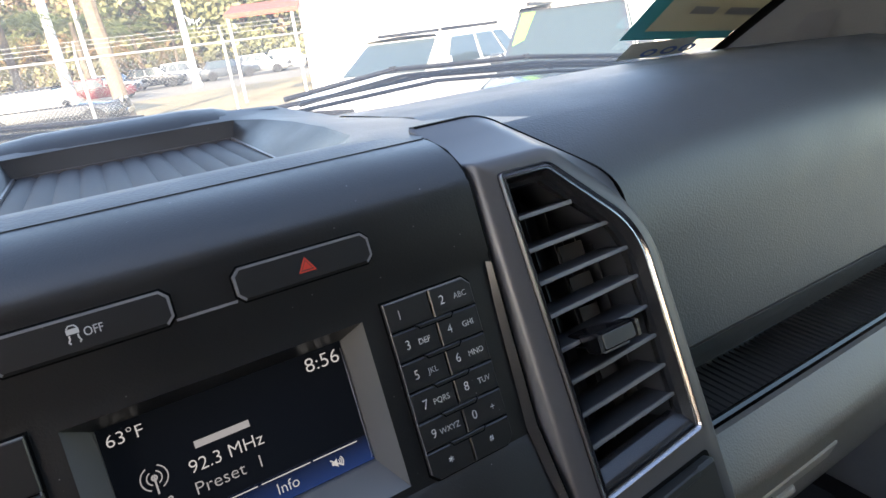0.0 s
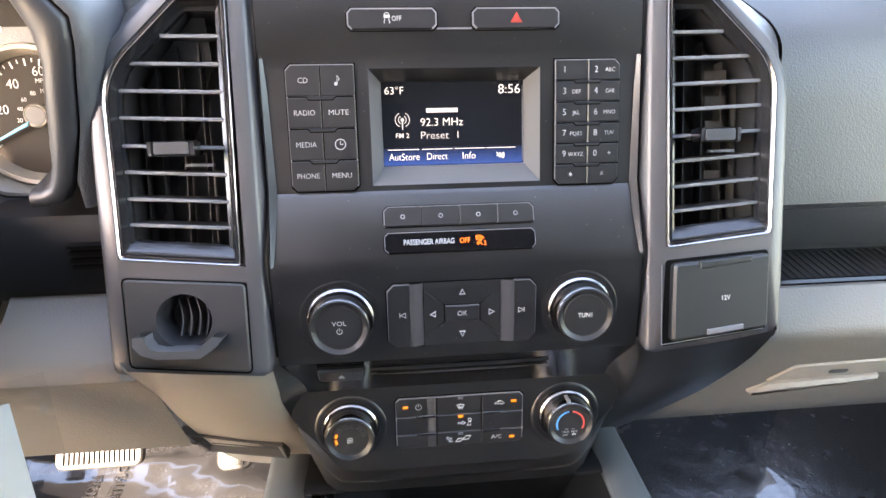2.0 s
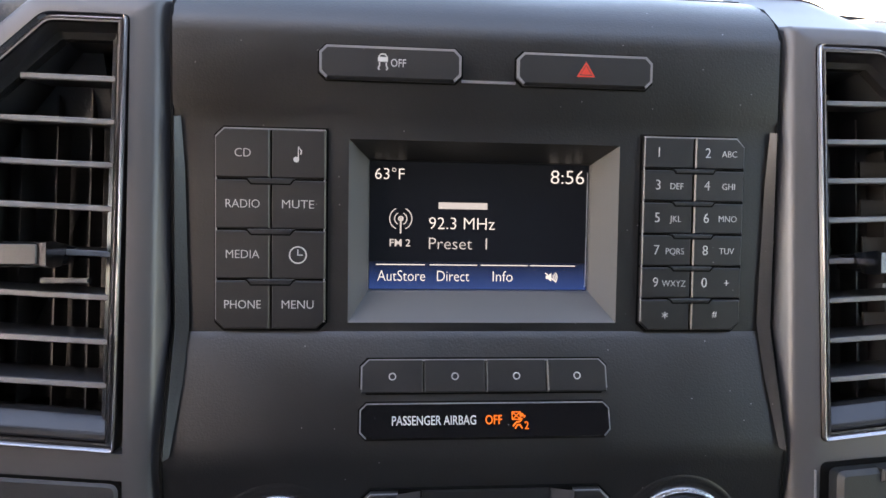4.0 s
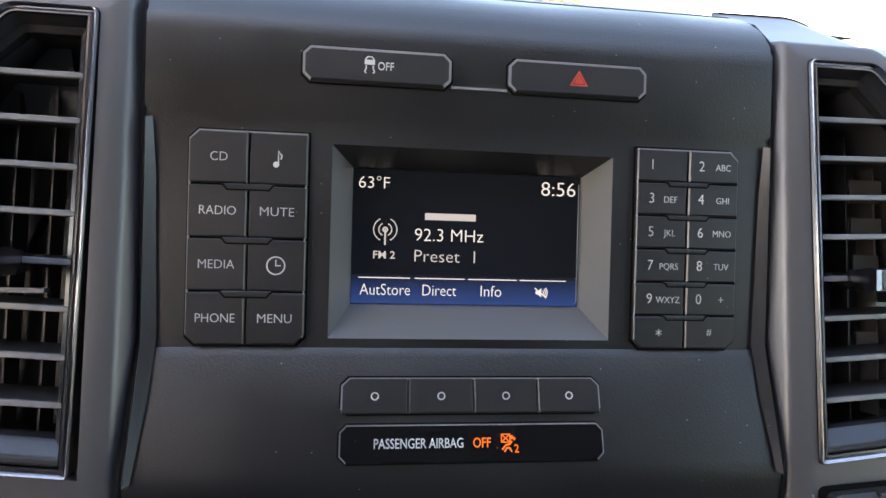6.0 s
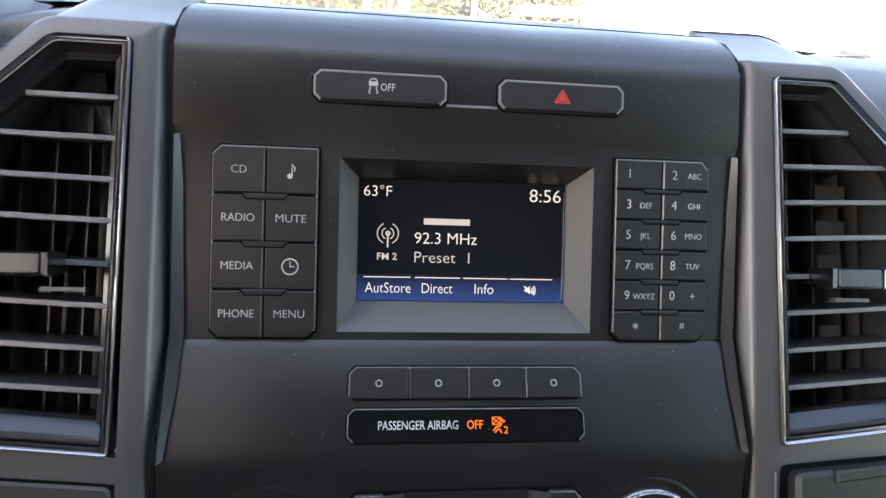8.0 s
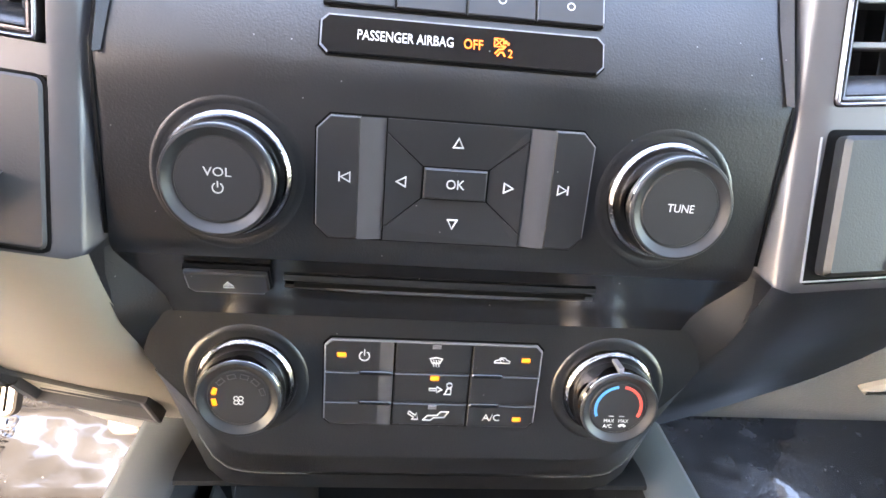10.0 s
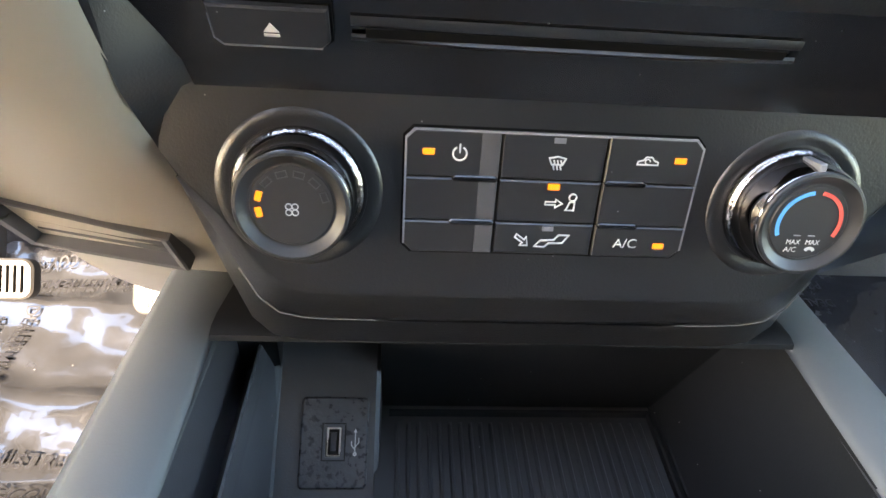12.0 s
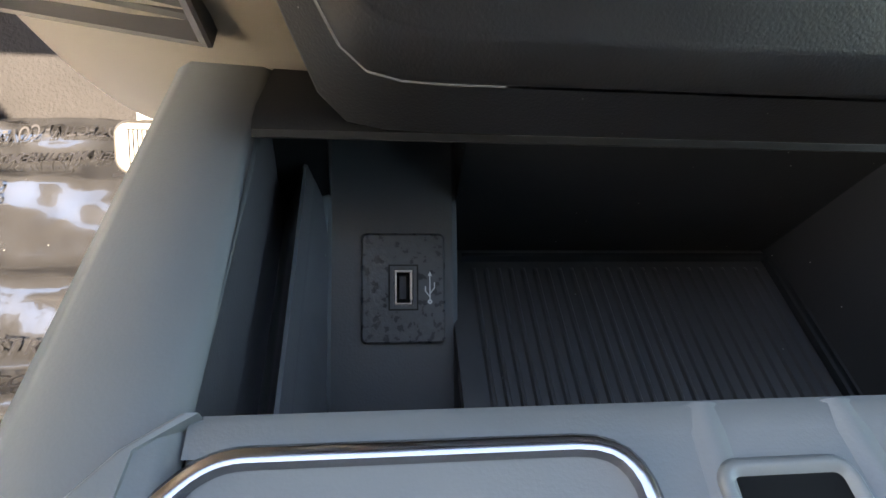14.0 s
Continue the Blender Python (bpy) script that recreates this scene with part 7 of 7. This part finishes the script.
    part("grille", moved(slab(cut_rect(-0.45, 0.45, -0.12, 0.12, 0.05), 0, 0.05, 0.01), Matrix.Translation((0, -L + 0.03, 0.68)) @ Matrix.Rotation(radians(90), 4, "X")), BLACK_INK, ob)
    part("bumper", block(-W * 0.88, W * 0.88, -L - 0.04, -L + 0.2, 0.36, 0.55), PAINTS[paint], ob, bevel=0.04)
    return ob


car(pose(4.60, 8.25, 0.02, 0, 0, -62), "white", "white SUV with dark glass and black roof rails", 1.56, 4.7, group="cars beside the truck", rails=True, waist=0.69)
car(pose(5.95, 6.25, 0.02, 0, 0, -50), "grey", "dark grey SUV with a green windscreen sticker", 1.73, 4.9, group="cars beside the truck", sticker=True, rails=True)
car(pose(-4.6, 11.2, 0.02, 0, 0, 12), "white", "white pickup parked before the chain-link fence", 1.60, 5.2, group="cars beside the truck", pickup=True)
car(pose(-4.9, 7.6, 0.02, 0, 0, 8), "black", "black SUV parked before the chain-link fence", 1.68, 4.7, group="cars beside the truck")
car(pose(-1.1, 21.5, 0, 0, 0, 80), "black", "dark hatchback parked behind the fence", 1.45, 4.3, group="cars behind the fence")
car(pose(0.75, 43.0, 0, 0, 0, 70), "red", "dark red car parked behind the fence", 1.42, 4.5, group="cars behind the fence")
for k, (x, p) in enumerate(((2.0, "silver"), (4.9, "black"), (7.2, "white"), (10.2, "grey"), (13.0, "silver"), (15.6, "white"), (18.6, "black"))):
    car(pose(x, 52.5 - 0.15 * x + (k % 3) * 0.6, 0.01, 0, 0, 60 + 9 * (k % 4)), p, p + " car in the far row of parked cars", 1.5 + 0.12 * (k % 3), 4.6, group="far row of parked cars")

# ---- trees ----
BARK = material("palm_bark", (0.22, 0.17, 0.12), 0.95, mottle=0.35, mottle_size=0.12, grain=0.8, grain_size=0.04)


def leaf_material(name, dark, light):
    m = bpy.data.materials.new(name)
    m.use_nodes = True
    n, l = m.node_tree.nodes, m.node_tree.links
    b = n["Principled BSDF"]
    b.inputs["Roughness"].default_value = 0.6
    b.inputs["Transmission Weight"].default_value = 0.0
    g, mix = n.new("ShaderNodeNewGeometry"), n.new("ShaderNodeMix")
    mix.data_type = "RGBA"
    mix.inputs["A"].default_value, mix.inputs["B"].default_value = (*dark, 1), (*light, 1)
    l.new(g.outputs["Random Per Island"], mix.inputs["Factor"])
    l.new(mix.outputs["Result"], b.inputs["Base Color"])
    return m


PALM_LEAF = leaf_material("palm_leaf", (0.08, 0.10, 0.025), (0.20, 0.21, 0.06))
DEAD_LEAF = leaf_material("dead_palm_leaf", (0.26, 0.14, 0.05), (0.38, 0.23, 0.09))
WOOD_LEAF = leaf_material("mixed_tree_leaf", (0.17, 0.175, 0.075), (0.25, 0.23, 0.10))
BROWN_LEAF = leaf_material("bare_twigs", (0.25, 0.17, 0.10), (0.34, 0.24, 0.15))


def fronds(rng, z, n, size, droop0, droop1):
    vs, fs = [], []
    for k in range(n):
        a = 2 * math.pi * k / n + rng.uniform(-0.2, 0.2)
        rise, dr = rng.uniform(droop0, droop1), rng.uniform(0.5, 0.9) * size
        d, side = Vector((math.cos(a), math.sin(a), 0)), Vector((-math.sin(a), math.cos(a), 0))
        pts = [Vector((0, 0, z)) + d * size * t + Vector((0, 0, rise * size * t - dr * t * t)) for t in (0, 0.25, 0.5, 0.75, 1.0)]
        for i in range(20):
            t = 0.2 + 0.8 * i / 19
            q = pts[0].lerp(pts[2], t * 2) if t < 0.5 else pts[2].lerp(pts[4], t * 2 - 1)
            ln = size * 0.42 * math.sin(math.pi * (0.15 + 0.8 * t)) * rng.uniform(0.8, 1.1)
            for s in (-1, 1):
                tip = q + side * s * ln + d * ln * 0.45 - Vector((0, 0, ln * rng.uniform(0.2, 0.6)))
                j = len(vs)
                vs += [tuple(q), tuple(q + d * 0.05), tuple(tip)]
                fs.append((j, j + 1, j + 2))
    return vs, fs


def palm(x, y, h, r, size, seed):
    rng = random.Random(seed)
    ob = thing("palm_tree", pose(x, y, 0), "palm with a leaning grey trunk and a shaggy crown", "tree", "palms behind the fence")
    lean = rng.uniform(-0.05, 0.05)
    part("trunk", rows_mesh([[(r * k * math.cos(a * math.pi / 5) + lean * z, r * k * math.sin(a * math.pi / 5), z) for a in range(10)] for z, k in [(h * i / 14, (1.35 if i == 0 else 1.0 - 0.25 * i / 14) * (1.0 + 0.06 * (i % 2))) for i in range(15)]], close_u=True, cap=True), BARK, ob)
    for nm, mt, n, a, b, zz in (("crown", PALM_LEAF, 26, 0.2, 1.0, h), ("dead_skirt", DEAD_LEAF, 14, -0.9, -0.2, h - 0.2)):
        vs, fs = fronds(rng, zz, n, size, a, b)
        me = bpy.data.meshes.new(nm)
        me.from_pydata([(p[0] + lean * h, p[1], p[2]) for p in vs], [], fs)
        part_of(nm, me, mt, ob, "", smooth=False)
    return ob


palm(0.92, 22.0, 7.5, 0.24, 2.3, 1)
for k, (x, y, h, s) in enumerate(((-2.6, 34, 4.2, 2.6), (0.4, 48, 5.0, 2.8), (2.6, 60, 4.6, 3.0), (-5.5, 42, 5.0, 2.8), (5.2, 64, 5.5, 2.8), (8.5, 66, 4.0, 2.6), (-1.5, 62, 6.0, 3.0))):
    palm(x, y, h, 0.2, s, 10 + k)


def wood(name, x0, x1, y0, y1, h, n, mat, seed, label):
    rng = random.Random(seed)
    vs, fs = [], []
    clumps = [(rng.uniform(x0, x1), rng.uniform(y0, y1), rng.uniform(1.0, h) if k % 3 else rng.uniform(0.3, 2.5), rng.uniform(0.8, 2.2)) for k in range(n // 60)]
    for cx, cy, cz, cr in clumps:
        for _ in range(60):
            p = Vector((rng.gauss(0, 1), rng.gauss(0, 1), rng.gauss(0, 0.8)))
            p = p.normalized() * cr * rng.random() ** 0.4
            u = Vector((rng.gauss(0, 1), rng.gauss(0, 1), rng.gauss(0, 1))).normalized()
            v = u.cross(Vector((rng.gauss(0, 1), rng.gauss(0, 1), rng.gauss(0, 1)))).normalized()
            s = rng.uniform(0.22, 0.5)
            c = Vector((cx, cy, max(0.3, cz))) + p
            j = len(vs)
            vs += [tuple(c + u * s), tuple(c + v * s * 0.6), tuple(c - u * s), tuple(c - v * s * 0.6)]
            fs.append((j, j + 1, j + 2, j + 3))
    me = bpy.data.meshes.new(name)
    me.from_pydata(vs, [], fs)
    ob = part_of(name, me, mat, None, label, smooth=False)
    return tagged(ob, label, "trees", "", "stuff")


wood("far_woods", -40, 60, 70, 78, 9, 66000, WOOD_LEAF, 3, "mixed green trees beyond the far parking lot")
wood("bare_woods", -30, 50, 74, 82, 11, 54000, BROWN_LEAF, 4, "brown bare trees beyond the far parking lot")
for k in range(14):
    rng = random.Random(90 + k)
    x, y, h = -28 + 6 * k + rng.uniform(-2, 2), 72 + rng.uniform(-1, 5), rng.uniform(6, 10)
    ob = thing("tree_trunk", pose(x, y, 0), "bare brown tree with forked limbs at the wood's edge", "tree", "trees at the wood's edge")
    part("trunk", lathe([(0.22, 0), (0.16, h * 0.5), (0.05, h)], 8), BARK, ob)
    for j in range(4):
        q = rng.uniform(0, 6.28)
        part("limb", rows_mesh([[(math.cos(q) * 2.2 * t + 0.07 * (1 - t * 0.7) * math.cos(a), math.sin(q) * 2.2 * t + 0.07 * (1 - t * 0.7) * math.sin(a), h * (0.4 + 0.12 * j) + 2.0 * t) for a in (0, 1.57, 3.14, 4.71)] for t in (0, 0.5, 1)], close_u=True, cap=True), BARK, ob)
